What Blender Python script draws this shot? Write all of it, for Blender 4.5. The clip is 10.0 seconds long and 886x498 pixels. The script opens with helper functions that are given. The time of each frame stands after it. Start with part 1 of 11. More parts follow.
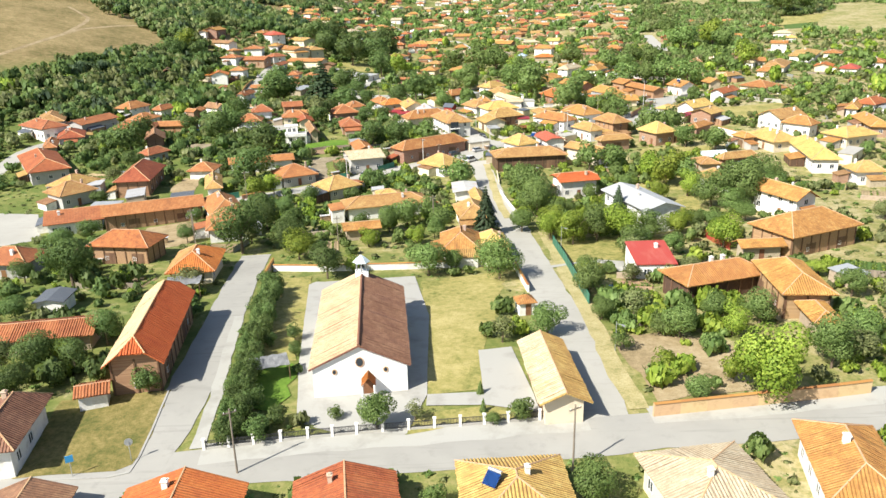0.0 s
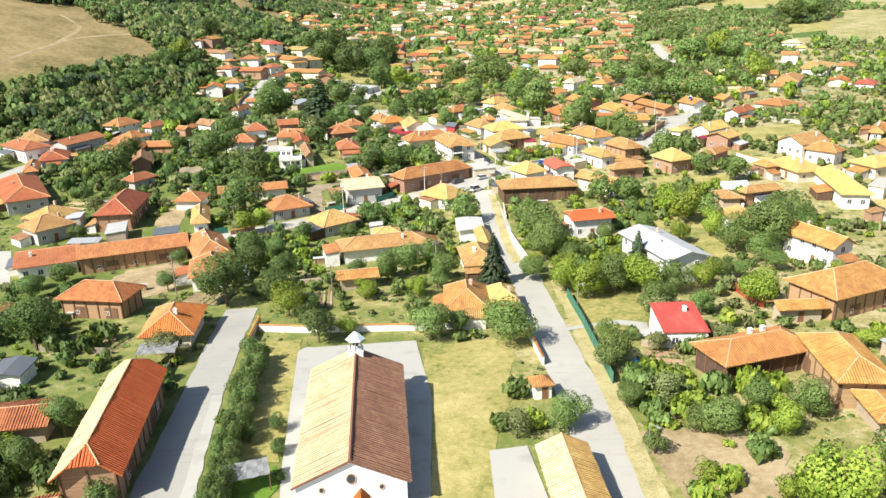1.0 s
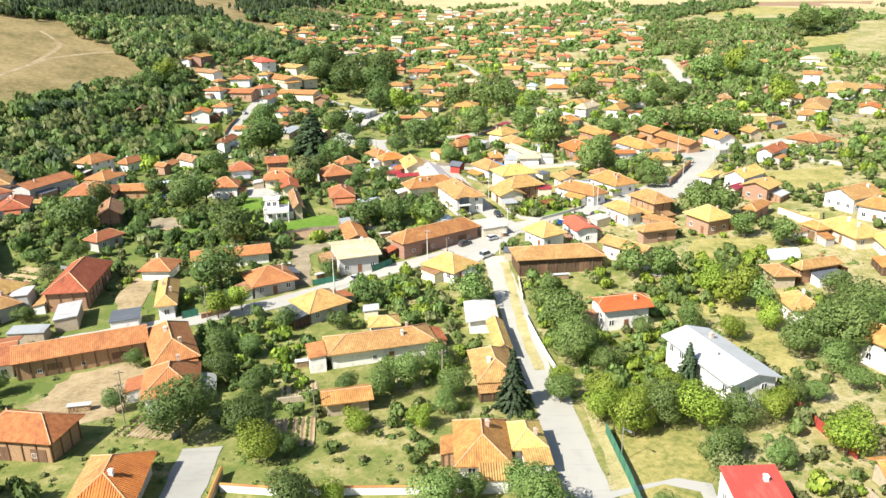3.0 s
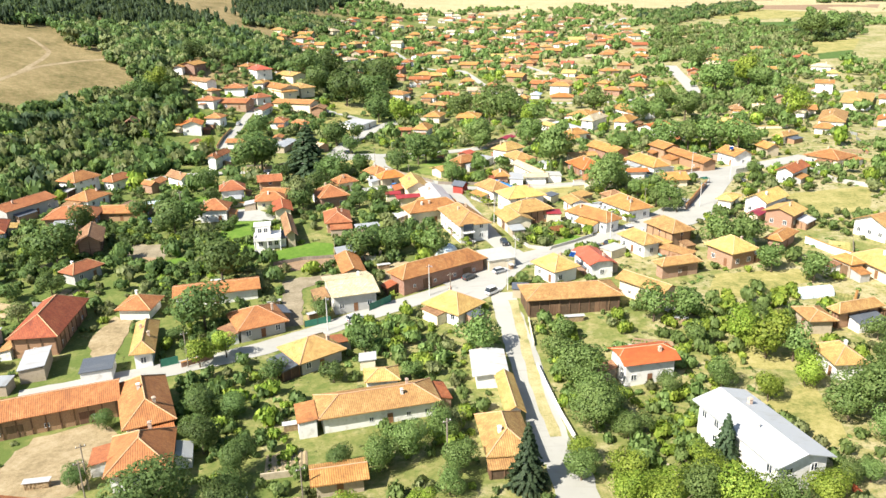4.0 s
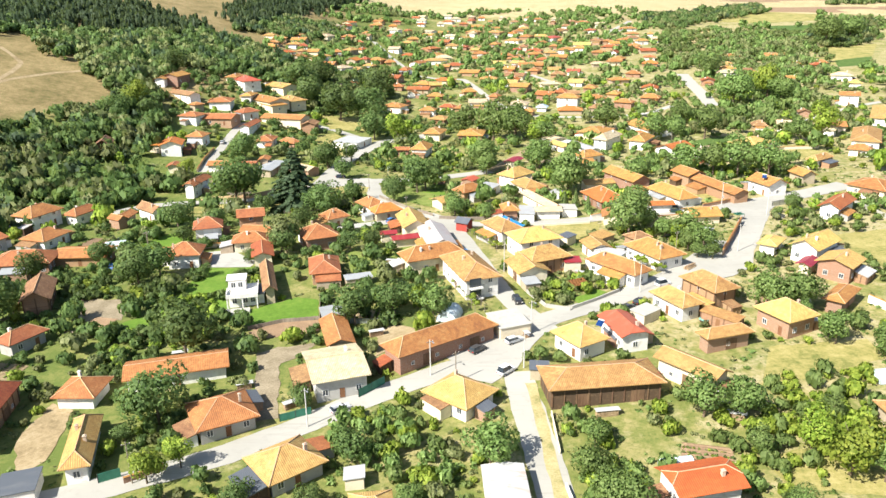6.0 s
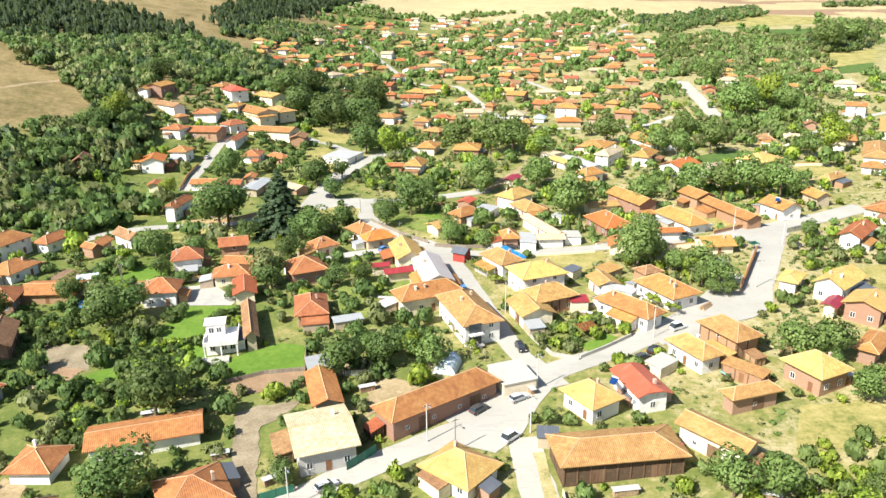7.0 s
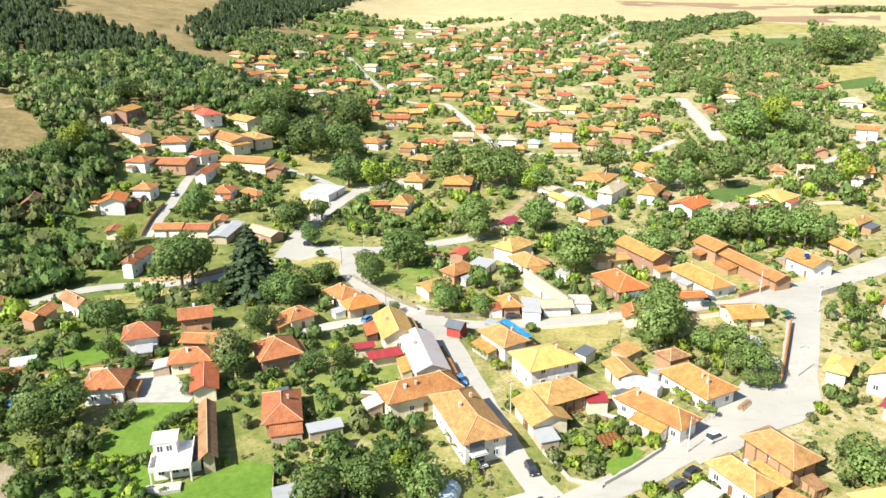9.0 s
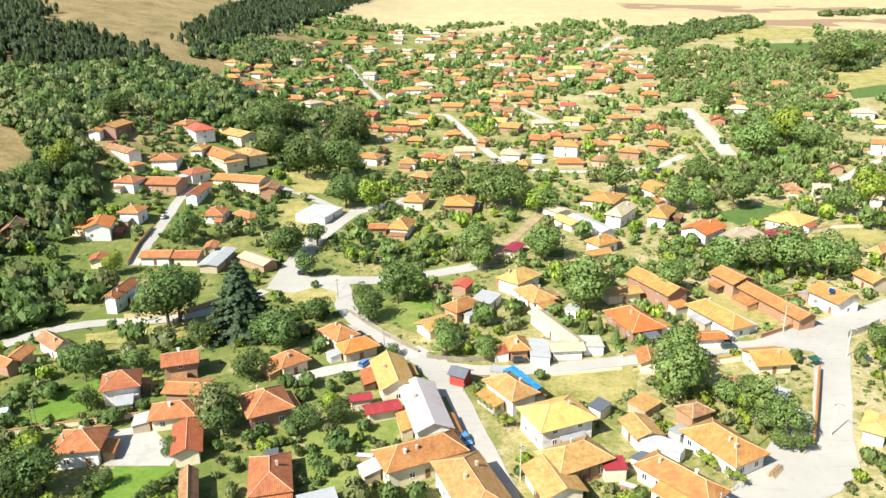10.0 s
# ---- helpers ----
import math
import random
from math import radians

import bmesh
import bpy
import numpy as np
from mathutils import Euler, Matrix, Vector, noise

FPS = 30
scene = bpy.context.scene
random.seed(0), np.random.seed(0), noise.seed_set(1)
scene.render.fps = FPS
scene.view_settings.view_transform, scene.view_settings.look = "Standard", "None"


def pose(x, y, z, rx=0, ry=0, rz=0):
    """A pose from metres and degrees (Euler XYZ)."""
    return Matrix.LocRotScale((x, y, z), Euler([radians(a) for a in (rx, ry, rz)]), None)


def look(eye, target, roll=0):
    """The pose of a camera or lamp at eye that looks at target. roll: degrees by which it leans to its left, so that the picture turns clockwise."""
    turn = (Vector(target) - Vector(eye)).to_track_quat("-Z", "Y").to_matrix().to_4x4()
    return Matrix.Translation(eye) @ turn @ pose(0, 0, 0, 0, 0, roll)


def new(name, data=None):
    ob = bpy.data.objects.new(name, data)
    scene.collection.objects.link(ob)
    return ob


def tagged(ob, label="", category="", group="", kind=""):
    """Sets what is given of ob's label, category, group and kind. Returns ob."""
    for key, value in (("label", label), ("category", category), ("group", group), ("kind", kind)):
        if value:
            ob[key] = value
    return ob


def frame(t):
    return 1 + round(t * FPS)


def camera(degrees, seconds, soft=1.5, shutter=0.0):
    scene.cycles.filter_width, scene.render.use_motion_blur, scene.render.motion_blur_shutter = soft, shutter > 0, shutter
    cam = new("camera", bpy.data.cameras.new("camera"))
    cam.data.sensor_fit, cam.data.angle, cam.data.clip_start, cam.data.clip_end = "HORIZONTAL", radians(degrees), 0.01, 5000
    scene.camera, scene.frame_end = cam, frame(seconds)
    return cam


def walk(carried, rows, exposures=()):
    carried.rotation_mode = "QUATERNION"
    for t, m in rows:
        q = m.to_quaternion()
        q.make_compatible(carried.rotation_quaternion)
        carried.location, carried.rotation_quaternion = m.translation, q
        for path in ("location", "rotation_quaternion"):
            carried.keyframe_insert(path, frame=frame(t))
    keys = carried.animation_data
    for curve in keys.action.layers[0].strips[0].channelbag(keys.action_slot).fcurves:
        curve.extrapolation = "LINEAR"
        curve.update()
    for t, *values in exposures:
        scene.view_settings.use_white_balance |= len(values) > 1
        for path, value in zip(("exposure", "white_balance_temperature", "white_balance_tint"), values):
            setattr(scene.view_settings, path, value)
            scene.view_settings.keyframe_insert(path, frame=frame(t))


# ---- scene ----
cam = camera(61.5, 10.0)
PATH = [
    (0, (1.159, -0.117, 53.195), (1.131, 1.773, 52.542), -1.3),
    (0.5, (0.738, 7.9, 55.617), (0.711, 9.791, 54.966), -1.2),
    (1, (0.39, 16.402, 58.278), (0.362, 18.293, 57.627), -1.1),
    (1.5, (0.021, 24.412, 60.909), (-0.007, 26.303, 60.258), -1.1),
    (2, (-0.341, 32.77, 63.564), (-0.369, 34.662, 62.914), -1.0),
    (2.5, (-0.75, 40.721, 65.474), (-0.777, 42.612, 64.824), -1.0),
    (4, (-2.164, 65.644, 70.732), (-2.19, 67.536, 70.083), -0.9),
    (4.5, (-2.536, 73.648, 71.242), (-2.561, 75.54, 70.593), -0.9),
    (5, (-2.937, 81.892, 71.472), (-2.962, 83.783, 70.821), -0.9),
    (5.5, (-3.157, 89.668, 72.936), (-3.182, 91.558, 72.285), -0.9),
    (7, (-4.278, 115.37, 79.559), (-4.282, 117.259, 78.903), -0.8),
    (7.5, (-4.77, 123.407, 81.728), (-4.762, 125.295, 81.07), -0.7),
    (8, (-5.12, 131.71, 84.012), (-5.1, 133.598, 83.354), -0.7),
    (8.5, (-5.471, 139.738, 86.28), (-5.439, 141.626, 85.621), -0.7),
    (9, (-5.775, 147.923, 88.921), (-5.74, 149.81, 88.261), -0.7),
    (9.5, (-6.032, 155.233, 91.463), (-5.996, 157.12, 90.801), -0.7),
    (10, (-6.014, 163.905, 94.16), (-5.978, 165.792, 93.499), -0.8),
]
walk(cam, [(t, look(eye, target, roll)) for t, eye, target, roll in PATH], [(0, 0.88), (1.2, 1.0), (2.5, 1.06), (4.5, 1.11), (7.0, 1.07), (10, 1.06)])

# ---- light ----
SUN_EL = radians(43.5)
world = bpy.data.worlds.new("sky")
scene.world = world
world.use_nodes = True
sky = world.node_tree.nodes.new("ShaderNodeTexSky")
sky.sky_type, sky.sun_disc, sky.sun_elevation, sky.sun_rotation = "NISHITA", False, SUN_EL, radians(231.0)
back = world.node_tree.nodes["Background"]
back.inputs["Strength"].default_value = 0.082
world.node_tree.links.new(sky.outputs[0], back.inputs["Color"])
sun = new("sun", bpy.data.lights.new("sun", "SUN"))
sun.data.energy, sun.data.angle, sun.data.color = 5.0, radians(0.55), (0.98, 0.95, 0.88)
sun.matrix_world = look((0, 0, 300), (300 * math.cos(radians(39)) / math.tan(SUN_EL), 300 * math.sin(radians(39)) / math.tan(SUN_EL), 0))
scene.view_settings.exposure = 1.05


# ---- materials ----
MATS = {}


class Nodes:
    """A short way to write a node material."""

    def __init__(self, name):
        self.mat = bpy.data.materials.new(name)
        self.mat.use_nodes = True
        self.tree = self.mat.node_tree
        self.shader = self.tree.nodes["Principled BSDF"]
        MATS[name] = self.mat

    def node(self, kind, **sets):
        n = self.tree.nodes.new(kind)
        for key, value in sets.items():
            if key == "operation":
                n.operation = value
            elif key == "blend":
                n.blend_type = value
            elif key == "data_type":
                n.data_type = value
            elif key == "bands":
                n.bands_direction = value
        return n

    def link(self, a, b):
        self.tree.links.new(a, b)

    def coords(self, kind="Object"):
        if kind == "World":
            return self.node("ShaderNodeNewGeometry").outputs["Position"]
        return self.node("ShaderNodeTexCoord").outputs[kind]

    def noise(self, scale, detail=4.0, rough=0.6, where=None, stretch=None):
        n = self.node("ShaderNodeTexNoise")
        n.inputs["Scale"].default_value, n.inputs["Detail"].default_value, n.inputs["Roughness"].default_value = scale, detail, rough
        where = where or self.coords()
        if stretch:
            m = self.node("ShaderNodeMapping")
            m.inputs["Scale"].default_value = stretch
            self.link(where, m.inputs["Vector"])
            where = m.outputs["Vector"]
        self.link(where, n.inputs["Vector"])
        return n.outputs["Fac"]

    def ramp(self, fac, *stops):
        n = self.node("ShaderNodeValToRGB")
        els = n.color_ramp.elements
        while len(els) < len(stops):
            els.new(0.5)
        for e, (p, c) in zip(els, stops):
            e.position, e.color = p, (*c, 1.0)
        self.link(fac, n.inputs["Fac"])
        return n.outputs["Color"]

    def mix(self, fac, a, b, blend="MIX"):
        n = self.node("ShaderNodeMix", data_type="RGBA", blend=blend)
        for value, slot in ((fac, n.inputs[0]), (a, n.inputs[6]), (b, n.inputs[7])):
            if isinstance(value, (int, float)):
                slot.default_value = value
            elif isinstance(value, tuple):
                slot.default_value = (*value, 1.0)
            else:
                self.link(value, slot)
        return n.outputs[2]

    def math(self, op, a, b=0.0, c=None):
        n = self.node("ShaderNodeMath", operation=op)
        for value, slot in zip((a, b, c), n.inputs):
            if value is None:
                continue
            if isinstance(value, (int, float)):
                slot.default_value = value
            else:
                self.link(value, slot)
        return n.outputs[0]

    def random(self):
        return self.node("ShaderNodeObjectInfo").outputs["Random"]

    def tint(self, color, amount, source=None):
        """Vary the value of a colour from object to object."""
        h = self.node("ShaderNodeHueSaturation")
        r = source or self.random()
        self.link(self.math("MULTIPLY_ADD", r, 2 * amount, 1 - amount), h.inputs["Value"])
        self.link(self.math("MULTIPLY_ADD", r, 0.02, 0.49), h.inputs["Hue"])
        self.link(color, h.inputs["Color"])
        return h.outputs["Color"]

    def bump(self, height, strength=0.4, distance=0.05):
        n = self.node("ShaderNodeBump")
        n.inputs["Strength"].default_value, n.inputs["Distance"].default_value = strength, distance
        self.link(height, n.inputs["Height"])
        self.link(n.outputs["Normal"], self.shader.inputs["Normal"])

    def done(self, color, rough=0.85, metal=0.0, spec=0.3):
        if isinstance(color, tuple):
            self.shader.inputs["Base Color"].default_value = (*color, 1.0)
        else:
            self.link(color, self.shader.inputs["Base Color"])
        self.shader.inputs["Roughness"].default_value = rough
        self.shader.inputs["Metallic"].default_value = metal
        self.shader.inputs["Specular IOR Level"].default_value = spec
        return self.mat


def tile_material(name, light, mid, dark):
    """Clay tiles in courses: u runs along the eave, v up the slope, both in metres."""
    n = Nodes(name)
    uv = n.coords("UV")
    split = n.node("ShaderNodeSeparateXYZ")
    n.link(uv, split.inputs[0])
    u, v = split.outputs[0], split.outputs[1]
    col = n.math("SINE", n.math("MULTIPLY", u, 2 * math.pi / 0.34))
    row = n.math("FRACT", n.math("MULTIPLY", v, 1 / 0.36))
    patches, smaller, grain = n.noise(0.28, 6, 0.7, uv), n.noise(1.1, 4, 0.7, uv), n.noise(4.5, 3, 0.7, uv)
    base = n.ramp(n.math("MULTIPLY_ADD", smaller, 0.45, n.math("MULTIPLY", patches, 0.55)), (0.36, dark), (0.49, mid), (0.62, light))
    cell = n.node("ShaderNodeTexWhiteNoise")
    snap = n.node("ShaderNodeVectorMath", operation="SNAP")
    n.link(uv, snap.inputs[0])
    snap.inputs[1].default_value = (0.34, 0.36, 1.0)
    n.link(snap.outputs[0], cell.inputs[0])
    base = n.mix(n.math("MULTIPLY", n.ramp_value(cell.outputs["Value"], 0.35, 1.0), 0.48), base, dark)
    lichen = n.math("MULTIPLY", n.ramp_value(grain, 0.56, 0.74), n.ramp_value(patches, 0.40, 0.62))
    base = n.mix(n.math("MULTIPLY", lichen, 0.6), base, (0.20, 0.17, 0.11))
    groove = n.math("MULTIPLY", n.ramp_value(n.math("MULTIPLY_ADD", col, 0.5, 0.5), 0.30, 0.02), 0.55)
    base = n.mix(groove, base, (0.11, 0.05, 0.03))
    lap = n.math("MULTIPLY", n.ramp_value(row, 0.14, 0.02), 0.22)
    base = n.mix(lap, base, (0.13, 0.06, 0.035))
    n.bump(n.math("ADD", n.math("MULTIPLY", col, 0.6), n.math("MULTIPLY_ADD", row, -0.35, n.math("MULTIPLY", cell.outputs["Value"], 0.3))), 0.55, 0.05)
    return n.done(n.tint(base, 0.12), 0.8)


def ramp_value(self, fac, low, high):
    n = self.node("ShaderNodeMapRange")
    n.inputs["From Min"].default_value, n.inputs["From Max"].default_value = low, high
    self.link(fac, n.inputs["Value"])
    return n.outputs["Result"]


Nodes.ramp_value = ramp_value

tile_material("tile_orange", (0.518, 0.297, 0.093), (0.436, 0.204, 0.056), (0.263, 0.121, 0.04))
tile_material("tile_bright", (0.577, 0.218, 0.053), (0.509, 0.158, 0.036), (0.356, 0.102, 0.029))
tile_material("tile_scarlet", (0.52, 0.115, 0.035), (0.46, 0.085, 0.026), (0.36, 0.06, 0.02))
tile_material("tile_clay", (0.49, 0.215, 0.08), (0.405, 0.15, 0.052), (0.25, 0.095, 0.04))
tile_material("tile_red", (0.45, 0.155, 0.055), (0.375, 0.108, 0.038), (0.21, 0.06, 0.028))
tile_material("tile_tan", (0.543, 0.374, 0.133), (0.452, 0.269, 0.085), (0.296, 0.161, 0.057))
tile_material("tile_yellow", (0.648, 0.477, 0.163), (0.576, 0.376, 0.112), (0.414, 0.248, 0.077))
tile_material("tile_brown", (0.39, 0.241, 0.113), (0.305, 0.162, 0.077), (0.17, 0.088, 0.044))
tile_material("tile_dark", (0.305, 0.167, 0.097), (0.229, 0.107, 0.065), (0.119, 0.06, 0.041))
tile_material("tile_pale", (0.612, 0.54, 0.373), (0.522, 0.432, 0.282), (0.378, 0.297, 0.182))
# church slopes: shade is put into this brown, sunlight into the straw below
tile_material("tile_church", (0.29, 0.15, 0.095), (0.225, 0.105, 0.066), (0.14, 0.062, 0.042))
tile_material("tile_sunlit_straw", (0.64, 0.50, 0.30), (0.58, 0.43, 0.245), (0.46, 0.325, 0.17))


def sheet_material(name, color, worn):
    """Ribbed metal sheet with some rust or bleaching."""
    n = Nodes(name)
    uv = n.coords("UV")
    split = n.node("ShaderNodeSeparateXYZ")
    n.link(uv, split.inputs[0])
    rib = n.math("SINE", n.math("MULTIPLY", split.outputs[0], 2 * math.pi / 0.3))
    stain = n.noise(0.5, 5, 0.7, uv, (1.0, 0.3, 1.0))
    base = n.mix(n.ramp_value(stain, 0.52, 0.75), color, worn)
    n.bump(rib, 0.5, 0.03)
    return n.done(n.tint(base, 0.08), 0.5, 0.0, 0.5)


sheet_material("sheet_red", (0.40, 0.075, 0.045), (0.46, 0.15, 0.10))
sheet_material("sheet_crimson", (0.27, 0.026, 0.034), (0.34, 0.07, 0.07))
sheet_material("sheet_white", (0.40, 0.40, 0.395), (0.31, 0.295, 0.265))
sheet_material("sheet_pink", (0.46, 0.42, 0.40), (0.42, 0.27, 0.23))
sheet_material("sheet_rust", (0.46, 0.45, 0.43), (0.42, 0.20, 0.10))
sheet_material("sheet_grey", (0.32, 0.33, 0.33), (0.24, 0.23, 0.21))
sheet_material("sheet_blue", (0.42, 0.52, 0.60), (0.55, 0.58, 0.60))
sheet_material("slate", (0.10, 0.11, 0.125), (0.15, 0.155, 0.16))


def plaster(name, color, stain, rough=0.9, scale=0.7):
    n = Nodes(name)
    big = n.noise(scale, 5, 0.65)
    fine = n.noise(9.0, 3, 0.6)
    base = n.mix(n.ramp_value(big, 0.50, 0.78), color, stain)
    base = n.mix(n.math("MULTIPLY", n.ramp_value(fine, 0.45, 0.8), 0.18), base, stain)
    n.bump(fine, 0.25, 0.02)
    return n.done(n.tint(base, 0.06), rough)


plaster("white", (0.78, 0.755, 0.70), (0.50, 0.46, 0.39))
plaster("church_white", (0.84, 0.83, 0.80), (0.74, 0.72, 0.66))
plaster("cream", (0.70, 0.61, 0.44), (0.50, 0.42, 0.30))
plaster("grey", (0.42, 0.40, 0.37), (0.30, 0.28, 0.25))
plaster("stone", (0.42, 0.34, 0.24), (0.26, 0.20, 0.14), 0.95, 1.6)
plaster("concrete", (0.40, 0.38, 0.335), (0.30, 0.285, 0.245))
plaster("paving", (0.36, 0.347, 0.31), (0.25, 0.237, 0.207), 0.9, 0.25)
# the dark brown of boards; also paints the shaded inside of open fronts
plaster("dark", (0.09, 0.055, 0.035), (0.16, 0.10, 0.06), 0.9, 1.2)
plaster("redwood", (0.38, 0.07, 0.045), (0.26, 0.05, 0.035))
plaster("ridge_mortar", (0.56, 0.36, 0.20), (0.42, 0.20, 0.10), 0.9, 2.0)
plaster("chimney_brick", (0.55, 0.42, 0.32), (0.34, 0.20, 0.13), 0.9, 2.0)
plaster("pole_concrete", (0.55, 0.53, 0.49), (0.42, 0.40, 0.36))


def brick_material(name, a, b, mortar):
    n = Nodes(name)
    t = n.node("ShaderNodeTexBrick")
    m = n.node("ShaderNodeMapping")
    m.inputs["Rotation"].default_value = (radians(90), 0, radians(45))
    n.link(n.coords(), m.inputs["Vector"])
    n.link(m.outputs["Vector"], t.inputs["Vector"])
    t.inputs["Scale"].default_value = 2.2
    t.inputs["Color1"].default_value, t.inputs["Color2"].default_value, t.inputs["Mortar"].default_value = (*a, 1), (*b, 1), (*mortar, 1)
    dirt = n.noise(0.6, 5, 0.7)
    n.bump(n.noise(6.0), 0.3, 0.03)
    return n.done(n.tint(n.mix(n.math("MULTIPLY", n.ramp_value(dirt, 0.45, 0.75), 0.5), t.outputs["Color"], (0.30, 0.20, 0.13)), 0.1), 0.9)


brick_material("brick", (0.36, 0.20, 0.125), (0.29, 0.155, 0.095), (0.36, 0.29, 0.22))
brick_material("timber", (0.44, 0.27, 0.145), (0.33, 0.19, 0.10), (0.30, 0.20, 0.12))


def wood(name, light, dark):
    n = Nodes(name)
    g = n.noise(2.0, 5, 0.7, None, (1.0, 1.0, 0.15))
    n.bump(g, 0.3, 0.02)
    return n.done(n.tint(n.ramp(g, (0.3, dark), (0.7, light)), 0.1), 0.85)


wood("beam_wood", (0.22, 0.13, 0.075), (0.11, 0.06, 0.035))
wood("pole_wood", (0.30, 0.25, 0.19), (0.17, 0.14, 0.11))
wood("bark", (0.20, 0.15, 0.10), (0.09, 0.065, 0.045))
wood("log_wood", (0.46, 0.33, 0.20), (0.27, 0.18, 0.10))
wood("door_wood", (0.30, 0.15, 0.07), (0.17, 0.08, 0.04))

g = Nodes("glass")
g.done((0.035, 0.045, 0.055), 0.08, 0.0, 0.6)
g = Nodes("frame_white")
g.done(g.tint(g.ramp(g.noise(3.0), (0.3, (0.66, 0.64, 0.60)), (0.7, (0.78, 0.77, 0.74))), 0.05), 0.5)
g = Nodes("frame_brown")
g.done(g.ramp(g.noise(3.0), (0.3, (0.15, 0.07, 0.035)), (0.7, (0.24, 0.12, 0.06))), 0.6)
g = Nodes("metal_green")
g.done(g.ramp(g.noise(0.8), (0.35, (0.03, 0.14, 0.09)), (0.7, (0.05, 0.20, 0.13))), 0.5)
g = Nodes("metal_dark")
g.done(g.ramp(g.noise(2.0), (0.35, (0.035, 0.035, 0.037)), (0.7, (0.07, 0.068, 0.065))), 0.5, 0.3)
g = Nodes("metal_grey")
g.done(g.ramp(g.noise(2.0), (0.35, (0.40, 0.41, 0.42)), (0.7, (0.55, 0.56, 0.57))), 0.4, 0.6)
g = Nodes("solar_blue")
g.done((0.02, 0.075, 0.26), 0.12, 0.0, 0.6)
g = Nodes("tarp_blue")
g.done(g.ramp(g.noise(1.0), (0.35, (0.03, 0.30, 0.62)), (0.7, (0.09, 0.42, 0.72))), 0.5)
g = Nodes("film_clear")
g.done(g.ramp(g.noise(0.8), (0.35, (0.50, 0.60, 0.62)), (0.7, (0.66, 0.72, 0.72))), 0.3)

for paint, colour in (("car_black", (0.012, 0.012, 0.014)), ("car_grey", (0.05, 0.052, 0.055)), ("car_silver", (0.50, 0.51, 0.52)), ("car_white", (0.78, 0.78, 0.76)),
                      ("car_green", (0.01, 0.06, 0.045)), ("car_navy", (0.015, 0.025, 0.07)), ("car_blue", (0.06, 0.22, 0.50))):
    g = Nodes(paint)
    g.done(g.mix(g.math("MULTIPLY", g.noise(3.0), 0.12), colour, (0.35, 0.31, 0.25)), 0.22, 0.0, 0.6)
g = Nodes("truck_green")
g.done(g.ramp(g.noise(1.5), (0.35, (0.16, 0.36, 0.30)), (0.7, (0.24, 0.44, 0.38))), 0.45)
g = Nodes("rubber")
g.done((0.018, 0.018, 0.018), 0.8)
g = Nodes("lamp_glass")
g.done((0.70, 0.68, 0.62), 0.2)
g = Nodes("lamp_red")
g.done((0.40, 0.02, 0.015), 0.25)


def asphalt(name, low, high, worn):
    n = Nodes(name)
    w = n.coords("World")
    big, mid, fine = n.noise(0.06, 5, 0.6, w), n.noise(0.5, 4, 0.7, w), n.noise(14.0, 2, 0.6, w)
    base = n.ramp(big, (0.3, low), (0.7, high))
    base = n.mix(n.math("MULTIPLY", n.ramp_value(mid, 0.55, 0.75), 0.45), base, worn)
    seam = n.noise(0.9, 2, 0.5, w, (0.12, 1.6, 1.0))
    base = n.mix(n.math("MULTIPLY", n.ramp_value(seam, 0.60, 0.68), 0.3), base, worn)
    base = n.mix(n.math("MULTIPLY", fine, 0.25), base, high)
    n.bump(fine, 0.3, 0.02)
    return n.done(base, 0.9)


asphalt("asphalt", (0.26, 0.25, 0.222), (0.36, 0.345, 0.305), (0.195, 0.185, 0.163))
asphalt("street", (0.32, 0.306, 0.265), (0.405, 0.386, 0.337), (0.245, 0.232, 0.20))


def soil(name, stops, scale=0.12, speckle=(0.10, 0.13, 0.03), amount=0.5):
    n = Nodes(name)
    w = n.coords("World")
    big, mid, fine = n.noise(scale, 6, 0.65, w), n.noise(scale * 9, 5, 0.7, w), n.noise(5.0, 3, 0.65, w)
    base = n.ramp(n.math("MULTIPLY_ADD", mid, 0.45, n.math("MULTIPLY", big, 0.55)), *stops)
    base = n.mix(n.math("MULTIPLY", n.ramp_value(fine, 0.5, 0.72), amount), base, speckle)
    n.bump(n.math("ADD", n.math("MULTIPLY", mid, 1.2), fine), 0.6, 0.12)
    return n.done(base, 0.95, 0.0, 0.15)


soil("drygrass", ((0.38, (0.14, 0.16, 0.042)), (0.49, (0.30, 0.265, 0.088)), (0.62, (0.43, 0.36, 0.15))), 0.11, (0.15, 0.13, 0.045), 0.5)
soil("weedy", ((0.38, (0.09, 0.10, 0.026)), (0.50, (0.20, 0.165, 0.055)), (0.62, (0.31, 0.24, 0.095))), 0.16, (0.085, 0.09, 0.026), 0.55)
soil("lawn", ((0.36, (0.075, 0.15, 0.018)), (0.52, (0.12, 0.21, 0.028)), (0.66, (0.20, 0.25, 0.05))), 0.10)
soil("soil", ((0.36, (0.20, 0.15, 0.08)), (0.50, (0.33, 0.25, 0.14)), (0.62, (0.42, 0.335, 0.205))), 0.12, (0.17, 0.14, 0.06), 0.45)
soil("ploughed", ((0.36, (0.22, 0.145, 0.085)), (0.55, (0.30, 0.20, 0.12)), (0.66, (0.36, 0.26, 0.16))), 0.3, (0.15, 0.10, 0.06))
soil("meadow", ((0.36, (0.105, 0.155, 0.030)), (0.50, (0.185, 0.225, 0.055)), (0.64, (0.29, 0.285, 0.095))), 0.3, (0.08, 0.13, 0.025), 0.6)
